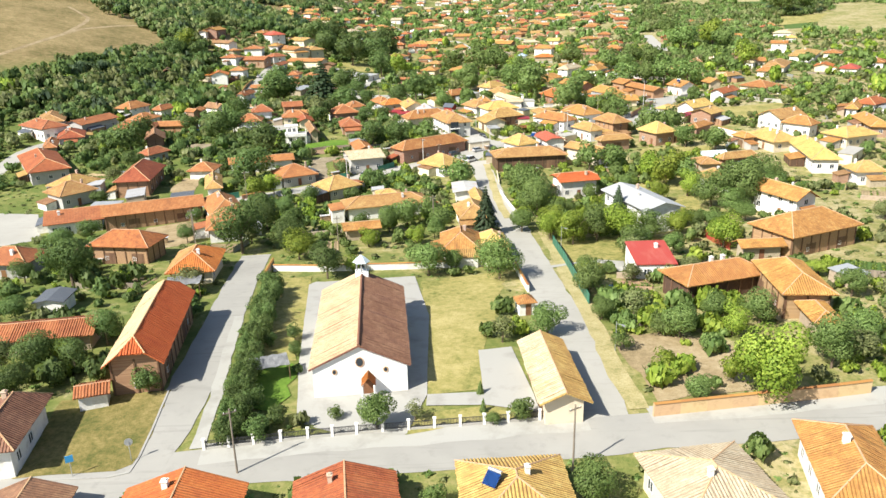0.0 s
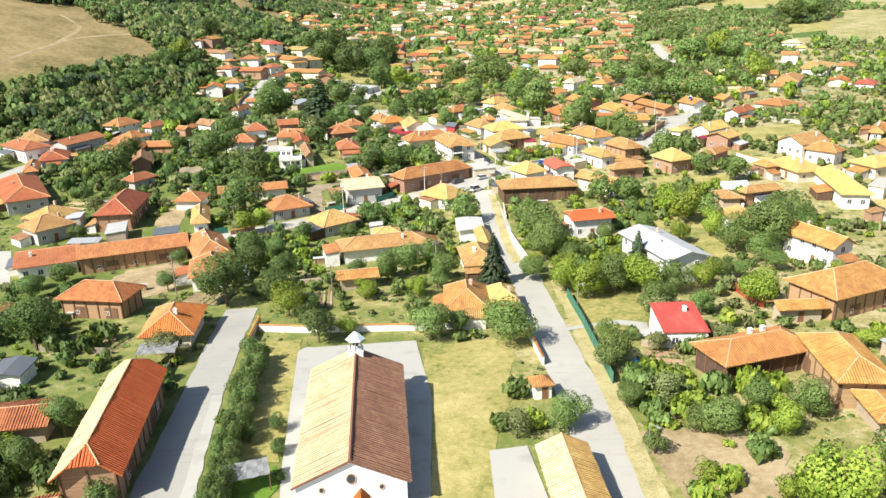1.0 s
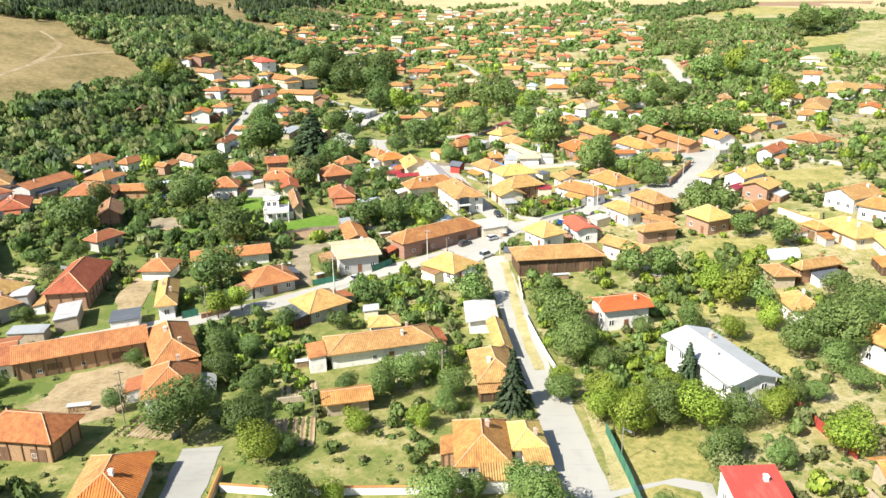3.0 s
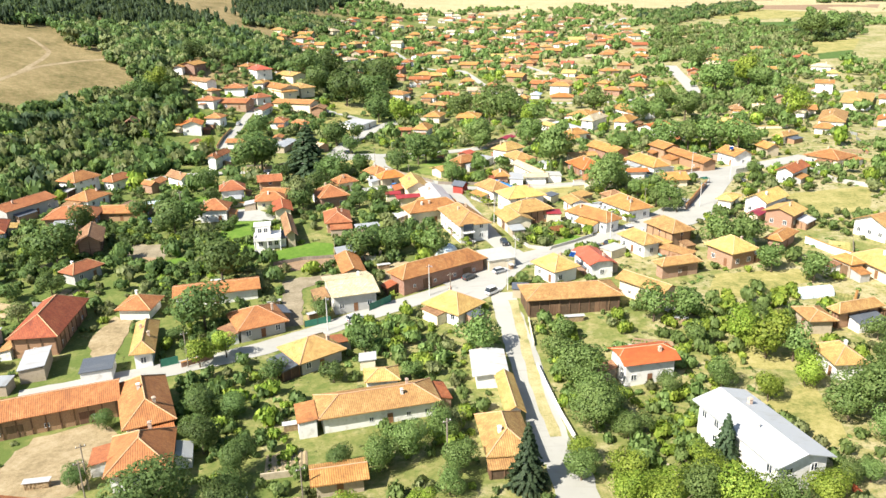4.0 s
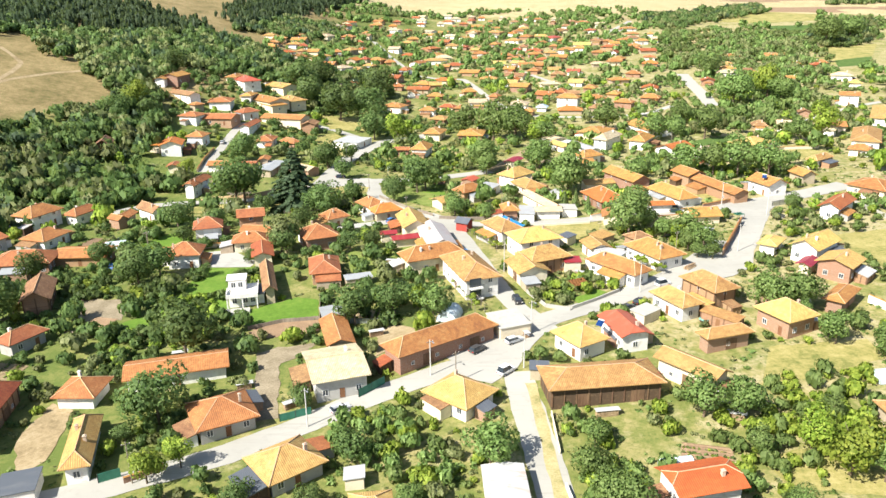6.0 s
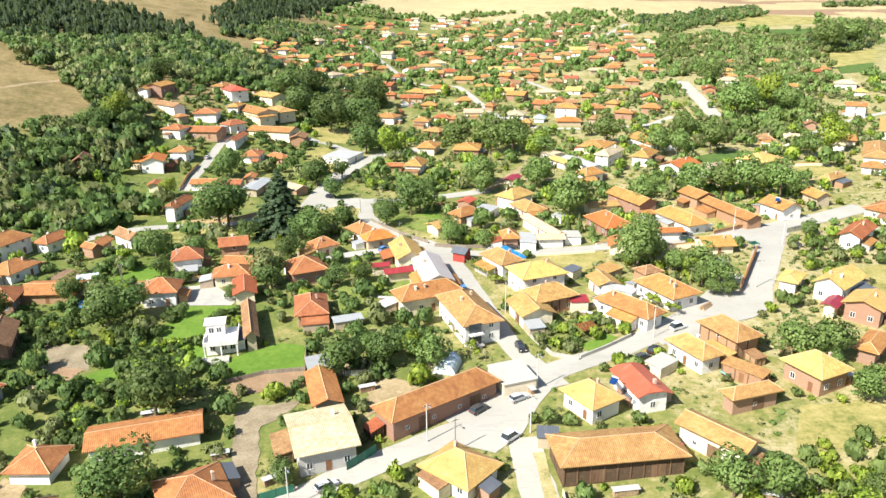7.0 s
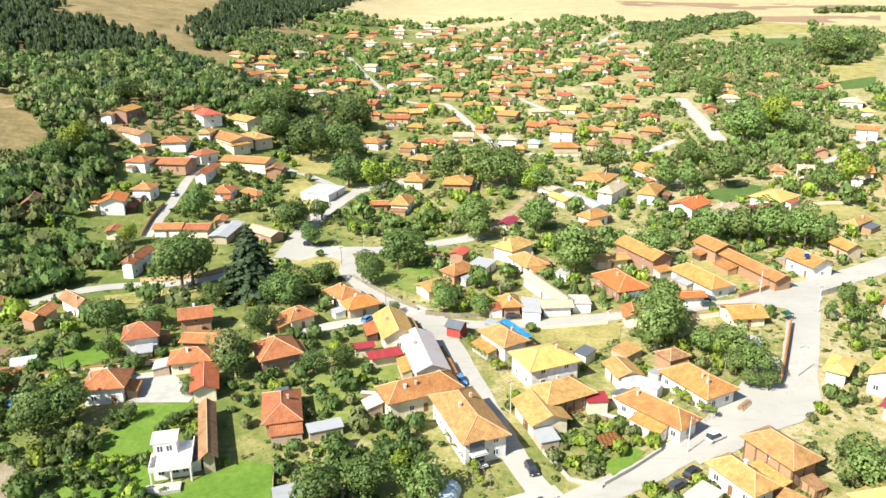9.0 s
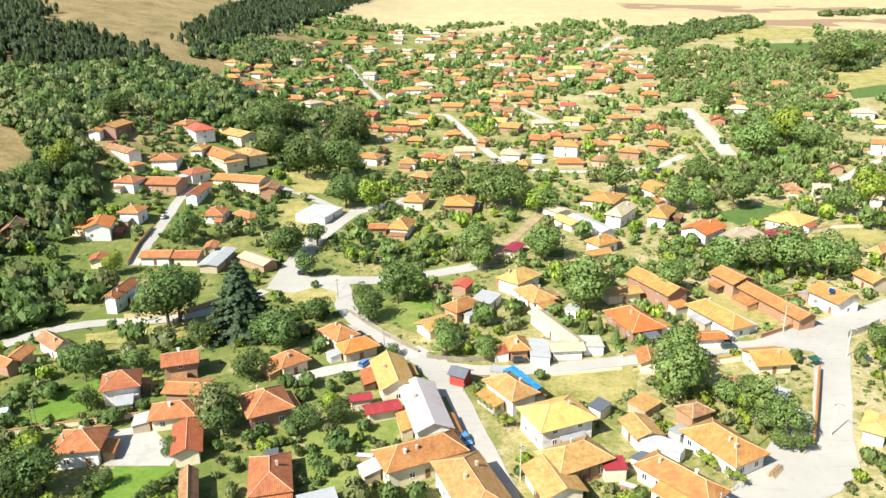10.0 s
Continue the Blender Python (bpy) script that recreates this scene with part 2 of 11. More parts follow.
soil("dirt", ((0.36, (0.17, 0.135, 0.085)), (0.50, (0.27, 0.22, 0.145)), (0.64, (0.35, 0.29, 0.20))), 0.25, (0.14, 0.13, 0.06), 0.4)
soil("garden", ((0.36, (0.055, 0.10, 0.025)), (0.55, (0.09, 0.15, 0.035)), (0.66, (0.17, 0.18, 0.06))), 0.3)
soil("straw", ((0.38, (0.43, 0.33, 0.14)), (0.50, (0.54, 0.42, 0.20)), (0.62, (0.60, 0.48, 0.25))), 0.02, (0.30, 0.25, 0.10), 0.3)
soil("strawgrass", ((0.36, (0.22, 0.21, 0.08)), (0.48, (0.38, 0.32, 0.15)), (0.62, (0.47, 0.40, 0.22))), 0.3, (0.16, 0.18, 0.06), 0.55)


def land():
    """Valley grass that gives way to tawny heath on the hill and to stubble behind the village."""
    n = Nodes("land")
    w = n.coords("World")
    split = n.node("ShaderNodeSeparateXYZ")
    n.link(w, split.inputs[0])
    x, y = split.outputs[0], split.outputs[1]
    huge, big, mid, fine = n.noise(0.012, 4, 0.6, w), n.noise(0.045, 6, 0.65, w), n.noise(0.35, 5, 0.7, w), n.noise(4.0, 3, 0.65, w)
    blend = n.math("MULTIPLY_ADD", mid, 0.45, n.math("MULTIPLY", big, 0.55))
    side = n.math("MULTIPLY", n.math("MINIMUM", n.math("MAXIMUM", x, -110.0), 90.0), 0.0008)
    grass = n.ramp(n.math("ADD", blend, n.math("SUBTRACT", side, 0.012)), (0.38, (0.115, 0.150, 0.036)), (0.48, (0.200, 0.205, 0.062)), (0.55, (0.30, 0.262, 0.105)), (0.63, (0.42, 0.35, 0.19)))
    bare = n.math("MULTIPLY", n.ramp_value(n.math("ADD", n.noise(0.11, 4, 0.65, w), side), 0.54, 0.64), n.ramp_value(mid, 0.40, 0.58))
    grass = n.mix(n.math("MULTIPLY", bare, 0.7), grass, (0.43, 0.365, 0.21))
    heath = n.ramp(blend, (0.36, (0.12, 0.10, 0.04)), (0.47, (0.235, 0.17, 0.078)), (0.60, (0.34, 0.25, 0.125)))
    straw = n.ramp(blend, (0.36, (0.36, 0.28, 0.14)), (0.48, (0.47, 0.375, 0.205)), (0.62, (0.53, 0.43, 0.25)))
    near = n.math("MINIMUM", n.math("SUBTRACT", y, 440.0), 130.0)
    s = n.math("ADD", n.math("MULTIPLY", n.math("ADD", x, 110.0), -0.85), n.math("MULTIPLY", near, 0.45))
    s = n.math("ADD", s, n.math("MULTIPLY_ADD", huge, 60.0, -30.0))
    base = n.mix(n.ramp_value(s, 62.0, 84.0), grass, heath)
    back = n.math("SUBTRACT", n.math("MULTIPLY_ADD", huge, 160.0, y), n.math("MULTIPLY", n.math("MAXIMUM", n.math("SUBTRACT", x, 260.0), 0.0), -0.05))
    base = n.mix(n.ramp_value(back, 1195.0, 1225.0), base, straw)
    weeds = n.noise(1.3, 4, 0.7, w)
    base = n.mix(n.math("MULTIPLY", n.ramp_value(weeds, 0.50, 0.66), 0.65), base, (0.085, 0.125, 0.026))
    base = n.mix(n.math("MULTIPLY", n.ramp_value(fine, 0.5, 0.72), 0.4), base, (0.12, 0.13, 0.035))
    n.bump(n.math("ADD", n.math("MULTIPLY", mid, 1.2), fine), 0.6, 0.12)
    return n.done(base, 0.95, 0.0, 0.15)


land()
plaster("adobe", (0.58, 0.40, 0.22), (0.42, 0.27, 0.14), 0.95, 1.0)


def leaf_material(name, dark, mid, light):
    n = Nodes(name)
    isle = n.node("ShaderNodeNewGeometry").outputs["Random Per Island"]
    base = n.ramp(isle, (0.0, dark), (0.55, mid), (1.0, light))
    where = n.coords("World")
    grove = n.noise(0.16, 3, 0.6, where)
    base = n.mix(n.math("MULTIPLY", n.ramp_value(grove, 0.52, 0.70), 0.35), base, tuple(min(1.0, 1.5 * c + 0.02) for c in light))
    base = n.mix(n.math("MULTIPLY", n.ramp_value(n.noise(0.33, 2, 0.6, where), 0.56, 0.70), 0.5), base, tuple(0.9 * c for c in dark))
    base = n.tint(base, 0.22)
    sh = n.shader
    sh.inputs["Roughness"].default_value, sh.inputs["Specular IOR Level"].default_value = 0.6, 0.25
    n.link(base, sh.inputs["Base Color"])
    thin = n.node("ShaderNodeBsdfTranslucent")
    n.link(n.mix(0.5, base, (0.18, 0.23, 0.055)), thin.inputs["Color"])
    both = n.node("ShaderNodeMixShader")
    both.inputs[0].default_value = 0.48
    n.link(sh.outputs[0], both.inputs[1])
    n.link(thin.outputs[0], both.inputs[2])
    n.link(both.outputs[0], n.tree.nodes["Material Output"].inputs["Surface"])
    return n.mat


leaf_material("leaf_green", (0.107, 0.173, 0.045), (0.194, 0.281, 0.077), (0.306, 0.400, 0.125))
leaf_material("leaf_deep", (0.070, 0.120, 0.034), (0.128, 0.196, 0.056), (0.208, 0.285, 0.088))
leaf_material("leaf_lime", (0.147, 0.224, 0.028), (0.278, 0.371, 0.049), (0.448, 0.517, 0.085))
leaf_material("leaf_olive", (0.134, 0.166, 0.060), (0.234, 0.262, 0.101), (0.342, 0.355, 0.150))
leaf_material("leaf_fir", (0.039, 0.071, 0.034), (0.076, 0.120, 0.057), (0.124, 0.175, 0.081))

# ---- the land ----
def clamp(v, a, b):
    return np.minimum(np.maximum(v, a), b)


def soft(v, k):
    return k * np.logaddexp(0.0, np.asarray(v, float) / k)


def ground(x, y):
    """Height of the land: a valley floor, a hill on one side, and fields that rise behind the village."""
    x, y = np.asarray(x, float), np.asarray(y, float)
    z = 2.2 + 0.02 * clamp(x, -150, 150) + 3.2 * np.exp(-(((y - 85) / 42) ** 2)) - 1.6 * np.exp(-(((y - 190) / 38) ** 2)) + 1.4 * np.exp(-(((y - 300) / 45) ** 2))
    s = 0.85 * (-x - 110) + 0.45 * (130 - soft(570 - y, 25)) + 4 * np.sin(x / 31 + y / 47)
    z = z + 95 * np.tanh(0.3 * soft(s, 18) / 95)
    rise = soft(y - 560, 60)
    rise = rise - 0.45 * soft(y - 1150, 80)
    z = z + 0.066 * rise + 14 * np.exp(-(((x - 120) / 260) ** 2 + ((y - 1330) / 190) ** 2))
    return z + 0.25 * np.sin(x / 23) * np.sin(y / 29)


def lift(x, y):
    return float(ground(x, y))


def mesh_object(name, verts, faces, material, parent=None, uvs=None, smooth=False):
    me = bpy.data.meshes.new(name)
    me.from_pydata([tuple(v) for v in verts], [], [tuple(f) for f in faces])
    me.materials.append(MATS[material])
    if smooth:
        me.polygons.foreach_set("use_smooth", [True] * len(me.polygons))
    ob = new(name, me)
    if parent:
        ob.parent = parent
    return ob


def part(name, bm, material, parent, label=""):
    """Link a bmesh as one mesh object under a thing or a part."""
    me = bpy.data.meshes.new(name)
    bm.to_mesh(me)
    bm.free()
    me.materials.append(MATS[material])
    ob = new(name, me)
    ob.parent = parent
    return tagged(ob, label) if label else ob


def land_sheet():
    xs = np.concatenate([np.linspace(-3200, -420, 30)[:-1], np.linspace(-420, 520, 190), np.linspace(520, 3200, 28)[1:]])
    ys = np.concatenate([np.linspace(-900, 20, 14)[:-1], np.linspace(20, 720, 150), np.linspace(720, 1500, 100)[1:], np.linspace(1500, 4600, 50)[1:]])
    gx, gy = np.meshgrid(xs, ys)
    gz = ground(gx, gy)
    verts = np.stack([gx, gy, gz], -1).reshape(-1, 3)
    nx, ny = len(xs), len(ys)
    i = np.arange((nx - 1) * (ny - 1))
    a = (i // (nx - 1)) * nx + i % (nx - 1)
    faces = np.stack([a, a + 1, a + nx + 1, a + nx], -1)
    ob = mesh_object("ground", verts.tolist(), faces.tolist(), "land", None, None, True)
    return tagged(ob, "valley floor of dry grass rising to tawny fields", "ground", kind="structure")


land_sheet()

ROADS, FLATS, SHEETS = [], [], []


def layer(points, grow):
    """Height of a sheet over the land: one step above every earlier sheet that it overlaps."""
    lo, hi = points.min(0) - grow, points.max(0) + grow
    level = 0
    for a, b, k in SHEETS:
        if (lo < b).all() and (hi > a).all():
            level = max(level, k + 1)
    SHEETS.append((lo, hi, level))
    return 0.05 + 0.012 * level



def strip(points, width, material, name):
    """A road or path that lies on the land."""
    pts = np.array(points, float)
    ROADS.append((pts, width))
    seg = np.hypot(*np.diff(pts, axis=0).T)
    run = np.r_[0, np.cumsum(seg)]
    n = max(4, int(run[-1] / 2.5))
    at = np.linspace(0, run[-1], n)
    line = np.stack([np.interp(at, run, pts[:, k]) for k in (0, 1)], -1)
    for _ in range(3):
        line[1:-1] = (line[:-2] + 2 * line[1:-1] + line[2:]) / 4
    d = np.gradient(line, axis=0)
    d /= np.hypot(d[:, 0], d[:, 1])[:, None] + 1e-9
    side = np.stack([-d[:, 1], d[:, 0]], -1)
    over = layer(pts, width / 2)
    across = np.array([-0.5, -0.25, 0, 0.25, 0.5])
    rag = np.random.RandomState(len(ROADS)).normal(0, 0.12, (n, 2))
    verts, faces = [], []
    for k in range(n):
        for j, s in enumerate(across):
            off = s * width + (rag[k, 0] if j == 0 else rag[k, 1] if j == 4 else 0)
            x, y = line[k] + side[k] * off
            verts.append((x, y, lift(x, y) + over))
    for k in range(n - 1):
        for j in range(4):
            a = 5 * k + j
            faces.append((a, a + 5, a + 6, a + 1))
    ob = mesh_object(name, verts, faces, material, None, None, True)
    ob.data.flip_normals() if ob.data.polygons[0].normal.z < 0 else None
    text = {"asphalt": "worn grey asphalt village street", "street": "pale dusty asphalt village street", "concrete": "pale bleached concrete village lane", "paving": "pale paved footway beside the street",
            "soil": "bare dirt track across the slope", "weedy": "weedy half-dry grass on a street corner", "strawgrass": "verge of dry yellow grass beside the street"}[material]
    return tagged(ob, text, "footway" if name == "pavement" else "road", kind="structure")


def inside(poly, x, y):
    """Which of the points lie in the polygon."""
    x, y = np.asarray(x, float), np.asarray(y, float)
    r = np.zeros(x.shape, bool)
    for (ax, ay), (bx, by) in zip(poly, np.roll(poly, -1, 0)):
        r ^= ((ay > y) != (by > y)) & (x < (bx - ax) * (y - ay) / (by - ay + 1e-12) + ax)
    return r


def patch(points, material, name):
    """A yard, lawn or field: a sheet on the land with an uneven rim."""
    pts = np.array(points, float)
    if material != "meadow":
        FLATS.append(pts)
    over = layer(pts, 0.5)
    bm = bmesh.new()
    rim = []
    rng = np.random.RandomState(len(SHEETS) + 77)
    for a, b in zip(pts, np.roll(pts, -1, 0)):
        n = max(1, int(np.hypot(*(b - a)) / 2.0))
        for k in range(n):
            x, y = a + (b - a) * k / n + rng.normal(0, 0.02 if material in ("paving", "street") else 0.3, 2)
            rim.append(bm.verts.new((x, y, 0)))
    face = bm.faces.new(rim)
    bmesh.ops.triangulate(bm, faces=[face])
    bmesh.ops.subdivide_edges(bm, edges=[e for e in bm.edges if e.calc_length() > 6], cuts=2, use_grid_fill=True)
    bmesh.ops.triangulate(bm, faces=bm.faces[:])
    for v in bm.verts:
        v.co.z = lift(v.co.x, v.co.y) + over
    bmesh.ops.recalc_face_normals(bm, faces=bm.faces[:])
    if sum(f.normal.z for f in bm.faces) < 0:
        bmesh.ops.reverse_faces(bm, faces=bm.faces[:])
    ob = part(name, bm, material, None)
    text = {"weedy": "weedy half-dry grass on a street corner", "drygrass": "mown plot of sun-bleached yellow grass", "lawn": "plot of fresh green grass", "paving": "bright pale paved yard", "street": "wide pale asphalt junction", "soil": "bare sandy yard with dry weeds",
            "ploughed": "bare brown dug garden bed", "meadow": "rough green meadow of tall grass and herbs", "dirt": "trodden bare dirt lane between houses", "garden": "dark green vegetable plot", "straw": "harvested straw-coloured field"}[material]
    return tagged(ob, text, name, kind="structure")


# streets and lanes
strip([(18.1, 69.4), (18.4, 78.3), (18.3, 88.3), (17.9, 100.6), (17.4, 117.7), (16.4, 137.8), (15.1, 165.4)], 6.5, "street", "road")
strip([(14.0, 164.2), (13.0, 183.6), (11.9, 201.0), (10.9, 214.7), (10.0, 225.2), (9.7, 232.5)], 6.0, "street", "road")
strip([(-5.1, 239.6), (3.6, 247.0), (11.9, 253.2), (18.5, 255.9)], 12.0, "street", "road")
strip([(-53.5, 65.7), (-44.2, 66.5), (-33.3, 68.2), (-23.1, 69.6), (-11.9, 70.0), (0.6, 71.0), (13.3, 71.8), (21.7, 72.9), (35.9, 73.5), (50.8, 75.4), (59.9, 76.5)], 7.0, "asphalt", "road")
strip([(-34.1, 68.6), (-33.4, 75.6), (-33.7, 85.7), (-35.0, 99.5), (-36.6, 113.9), (-39.3, 134.6), (-39.8, 141.9), (-40.3, 147.6)], 6.0, "asphalt", "road")
strip([(-85.5, 190.0), (-73.3, 194.8), (-61.9, 199.2), (-46.3, 206.0), (-33.6, 214.2), (-23.8, 221.9), (-12.8, 229.2), (0.3, 236.9), (9.6, 245.9)], 6.0, "street", "road")
strip([(8.3, 246.0), (18.5, 256.1), (33.5, 263.7), (49.0, 274.9), (64.9, 290.3), (76.1, 304.9)], 6.5, "street", "road")
strip([(98.4, 337.0), (86.5, 313.5), (76.8, 295.2), (67.6, 284.9), (55.2, 275.6), (43.4, 268.3)], 8.0, "street", "road")
strip([(78.4, 335.4), (93.6, 342.5), (110.0, 350.3), (125.3, 357.7), (143.7, 368.0)], 9.0, "street", "road")
strip([(14.1, 257.3), (10.4, 267.8), (7.1, 282.6), (3.3, 300.7), (-0.7, 319.2), (-4.6, 336.8)], 5.0, "street", "road")
strip([(-1.3, 318.3), (-5.2, 330.0), (-9.5, 340.0), (-17.4, 348.6), (-26.2, 361.6), (-32.4, 374.8), (-34.8, 388.9), (-36.2, 397.5)], 6.0, "street", "road")
strip([(-8.0, 336.5), (-0.9, 331.3), (13.2, 329.4), (27.6, 330.7), (42.4, 332.6), (57.7, 334.9), (73.4, 337.6), (88.9, 339.0)], 5.5, "street", "road")
strip([(-8.0, 344.0), (-16.9, 337.2), (-29.7, 334.3), (-40.4, 329.1)], 5.0, "concrete", "road")
strip([(-59.0, 395.9), (-48.0, 397.6), (-36.7, 398.6), (-25.1, 396.4), (-13.8, 398.1), (1.6, 402.4), (13.6, 407.4)], 7.0, "street", "road")
strip([(-56.2, 395.7), (-54.5, 413.9), (-51.8, 437.6), (-45.3, 457.4), (-38.8, 475.8), (-23.2, 483.0), (-10.7, 495.3)], 8.0, "street", "road")
strip([(-130.5, 350.2), (-120.9, 361.9), (-112.0, 367.4), (-101.3, 369.7), (-87.8, 369.8), (-78.4, 372.4), (-70.5, 378.1), (-60.0, 391.0)], 5.0, "street", "road")
strip([(-111.5, 414.3), (-113.2, 435.2), (-113.6, 452.0), (-114.9, 481.9), (-112.2, 495.9)], 4.0, "street", "road")
strip([(-86.4, 513.0), (-63.1, 499.4), (-45.2, 478.4)], 4.5, "street", "road")
strip([(-76.7, 855.3), (-58.7, 784.8), (-42.1, 732.5), (-29.9, 691.1), (-10.0, 681.0), (7.6, 682.3), (15.7, 644.3), (22.3, 605.3), (29.6, 571.1), (34.0, 552.7)], 5.0, "concrete", "road")
strip([(55.9, 710.8), (68.9, 671.0), (77.9, 643.9)], 4.0, "concrete", "road")
strip([(33.5, 547.1), (49.9, 537.1), (69.1, 530.8), (94.4, 528.9), (113.5, 535.2), (132.3, 557.0)], 4.5, "concrete", "road")
strip([(174.4, 680.1), (167.1, 630.8), (162.2, 592.7), (155.5, 553.6)], 9.0, "concrete", "road")
strip([(183.9, 496.7), (207.8, 520.8), (233.8, 541.9), (260.3, 559.4)], 4.0, "concrete", "road")
strip([(166.1, 934.5), (195.7, 1000.4), (218.5, 1050.8)], 6.0, "concrete", "road")
strip([(218.5, 1050.8), (217.3, 1124.2), (207.7, 1181.3), (196.9, 1223.6)], 5.0, "soil", "track")
strip([(174.6, 806.0), (194.6, 833.7), (210.7, 862.6)], 4.0, "concrete", "road")
strip([(-236.0, 400.0), (-233.8, 433.6), (-232.4, 464.3), (-231.4, 488.3), (-220.4, 517.1), (-212.0, 530.0)], 2.6, "soil", "track")
strip([(-232.3, 465.3), (-236.0, 501.7), (-240.3, 520.8), (-251.9, 532.4), (-264.0, 543.1)], 2.6, "soil", "track")
strip([(13.6, 407.4), (23.9, 429.0), (37.3, 456.2), (46.7, 471.4)], 4.0, "soil", "track")
strip([(-27.8, 71.5), (-21.9, 72.3), (-12.3, 73.0), (-2.6, 73.7), (7.2, 74.6), (16.4, 75.1)], 3.6, "paving", "pavement")
strip([(23.8, 76.1), (30.5, 76.4), (37.2, 76.9), (44.2, 77.9), (52.6, 78.8), (58.6, 79.7)], 3.6, "paving", "pavement")
strip([(-28.5, 72.6), (-29.5, 84.1), (-31.8, 97.3), (-33.9, 110.9)], 1.6, "paving", "pavement")
strip([(22.8, 77.4), (21.9, 89.7), (22.3, 103.7), (21.9, 120.4), (22.0, 142.0), (21.2, 159.7)], 2.5, "strawgrass", "verge")
strip([(14.5, 172.0), (13.3, 187.1), (12.8, 201.0), (12.5, 214.6), (11.9, 227.9)], 2.0, "strawgrass", "verge")

strip([(-145.4, 216.2), (-151.8, 245.7), (-155.5, 267.1), (-154.2, 279.0), (-145.0, 292.0)], 6.5, "street", "road")

# yards, lawns and fields
patch([(-4.9, 126.0), (11.5, 131.6), (7.9, 107.4), (5.2, 96.4), (4.2, 83.2), (-2.2, 81.6)], "drygrass", "lawn")
patch([(-33.3, 130.4), (-25.4, 131.3), (-22.6, 109.9), (-21.4, 92.9), (-27.1, 93.3)], "drygrass", "lawn")
patch([(-26.2, 91.5), (-21.2, 92.0), (-19.9, 83.4), (-21.6, 79.6), (-24.7, 81.1)], "lawn", "lawn")
patch([(-4.5, 77.9), (4.8, 79.4), (9.9, 76.2), (0.6, 74.9), (-4.6, 73.9)], "drygrass", "lawn")
patch([(-47.0, 68.3), (-49.9, 83.6), (-43.9, 84.2), (-36.3, 85.6), (-34.4, 69.6), (-40.8, 68.3)], "weedy", "lawn")
patch([(-20.4, 91.1), (-25.3, 126.2), (-24.3, 127.8), (-22.7, 127.6), (-6.1, 129.5), (-2.9, 108.3), (-2.5, 82.3), (-4.6, 73.9), (-12.5, 74.4), (-17.9, 77.0)], "paving", "yard")
patch([(4.4, 94.2), (9.1, 95.1), (10.8, 81.4), (11.2, 75.7), (15.7, 75.1), (13.0, 76.8), (4.8, 79.4), (-2.5, 79.7), (-2.5, 82.3), (4.6, 82.5)], "paving", "yard")
patch([(23.4, 97.0), (31.9, 98.4), (39.2, 93.7), (37.5, 81.0), (25.2, 78.9), (24.5, 87.8)], "soil", "yard")
patch([(23.7, 150.2), (35.8, 150.9), (35.4, 138.4), (26.9, 123.1), (23.0, 130.4)], "drygrass", "yard")
patch([(-77.9, 163.2), (-65.2, 176.3), (-58.6, 169.1), (-59.4, 159.4), (-63.4, 156.3)], "soil", "yard")
patch([(-75.5, 165.5), (-74.5, 175.8), (-65.6, 180.3), (-60.1, 176.7), (-58.8, 166.1), (-60.7, 157.2)], "soil", "yard")
patch([(-82.1, 212.8), (-81.7, 225.4), (-76.0, 222.5), (-74.0, 207.9), (-76.7, 201.5)], "soil", "yard")
patch([(-71.5, 295.2), (-66.0, 294.5), (-59.2, 266.5), (-64.6, 264.8), (-69.0, 283.2)], "lawn", "yard")
patch([(-49.6, 263.7), (-38.4, 271.2), (-35.3, 260.6), (-44.5, 257.5)], "lawn", "yard")
patch([(-50.2, 256.0), (-43.4, 259.3), (-35.1, 259.5), (-35.0, 254.1), (-47.9, 252.1)], "ploughed", "yard")
patch([(-84.6, 258.8), (-76.6, 265.0), (-72.6, 292.8), (-67.3, 294.0), (-58.1, 264.0), (-64.6, 262.1), (-80.7, 255.5)], "lawn", "yard")
patch([(-58.6, 261.8), (-42.9, 272.5), (-36.9, 270.9), (-35.1, 260.5), (-51.3, 257.2)], "lawn", "yard")
patch([(-50.5, 254.1), (-37.9, 259.6), (-34.7, 257.9), (-34.4, 253.3), (-47.2, 250.1)], "ploughed", "yard")
patch([(-21.1, 255.5), (-14.2, 255.0), (-9.5, 250.7), (-14.8, 245.5), (-19.7, 240.5)], "soil", "yard")
patch([(-79.4, 308.5), (-69.7, 310.6), (-62.4, 301.6), (-59.3, 299.3), (-60.1, 294.5), (-73.8, 295.5)], "paving", "yard")
patch([(-72.8, 294.5), (-58.9, 294.4), (-62.4, 284.7), (-73.5, 285.4)], "lawn", "yard")
patch([(-96.5, 329.1), (-91.0, 334.5), (-85.7, 320.0), (-95.9, 311.0), (-103.1, 315.1)], "lawn", "yard")
patch([(-23.8, 376.2), (-6.3, 378.8), (-4.7, 365.7), (-16.3, 362.7)], "lawn", "yard")
patch([(-106.2, 361.6), (-69.7, 371.7), (-66.4, 365.3), (-81.4, 355.2), (-103.4, 355.0)], "drygrass", "yard")
patch([(-57.6, 398.3), (-43.5, 392.2), (-36.0, 391.5), (-35.6, 379.6), (-45.1, 378.3), (-52.2, 378.9)], "drygrass", "yard")
patch([(74.9, 379.8), (82.6, 381.4), (91.9, 352.1), (83.4, 345.4), (79.6, 357.4)], "drygrass", "yard")
patch([(22.0, 326.6), (42.7, 327.9), (42.1, 320.7), (26.4, 316.5)], "drygrass", "yard")
patch([(127.9, 417.8), (153.6, 430.8), (165.7, 426.3), (156.8, 414.0), (138.4, 410.2)], "drygrass", "yard")
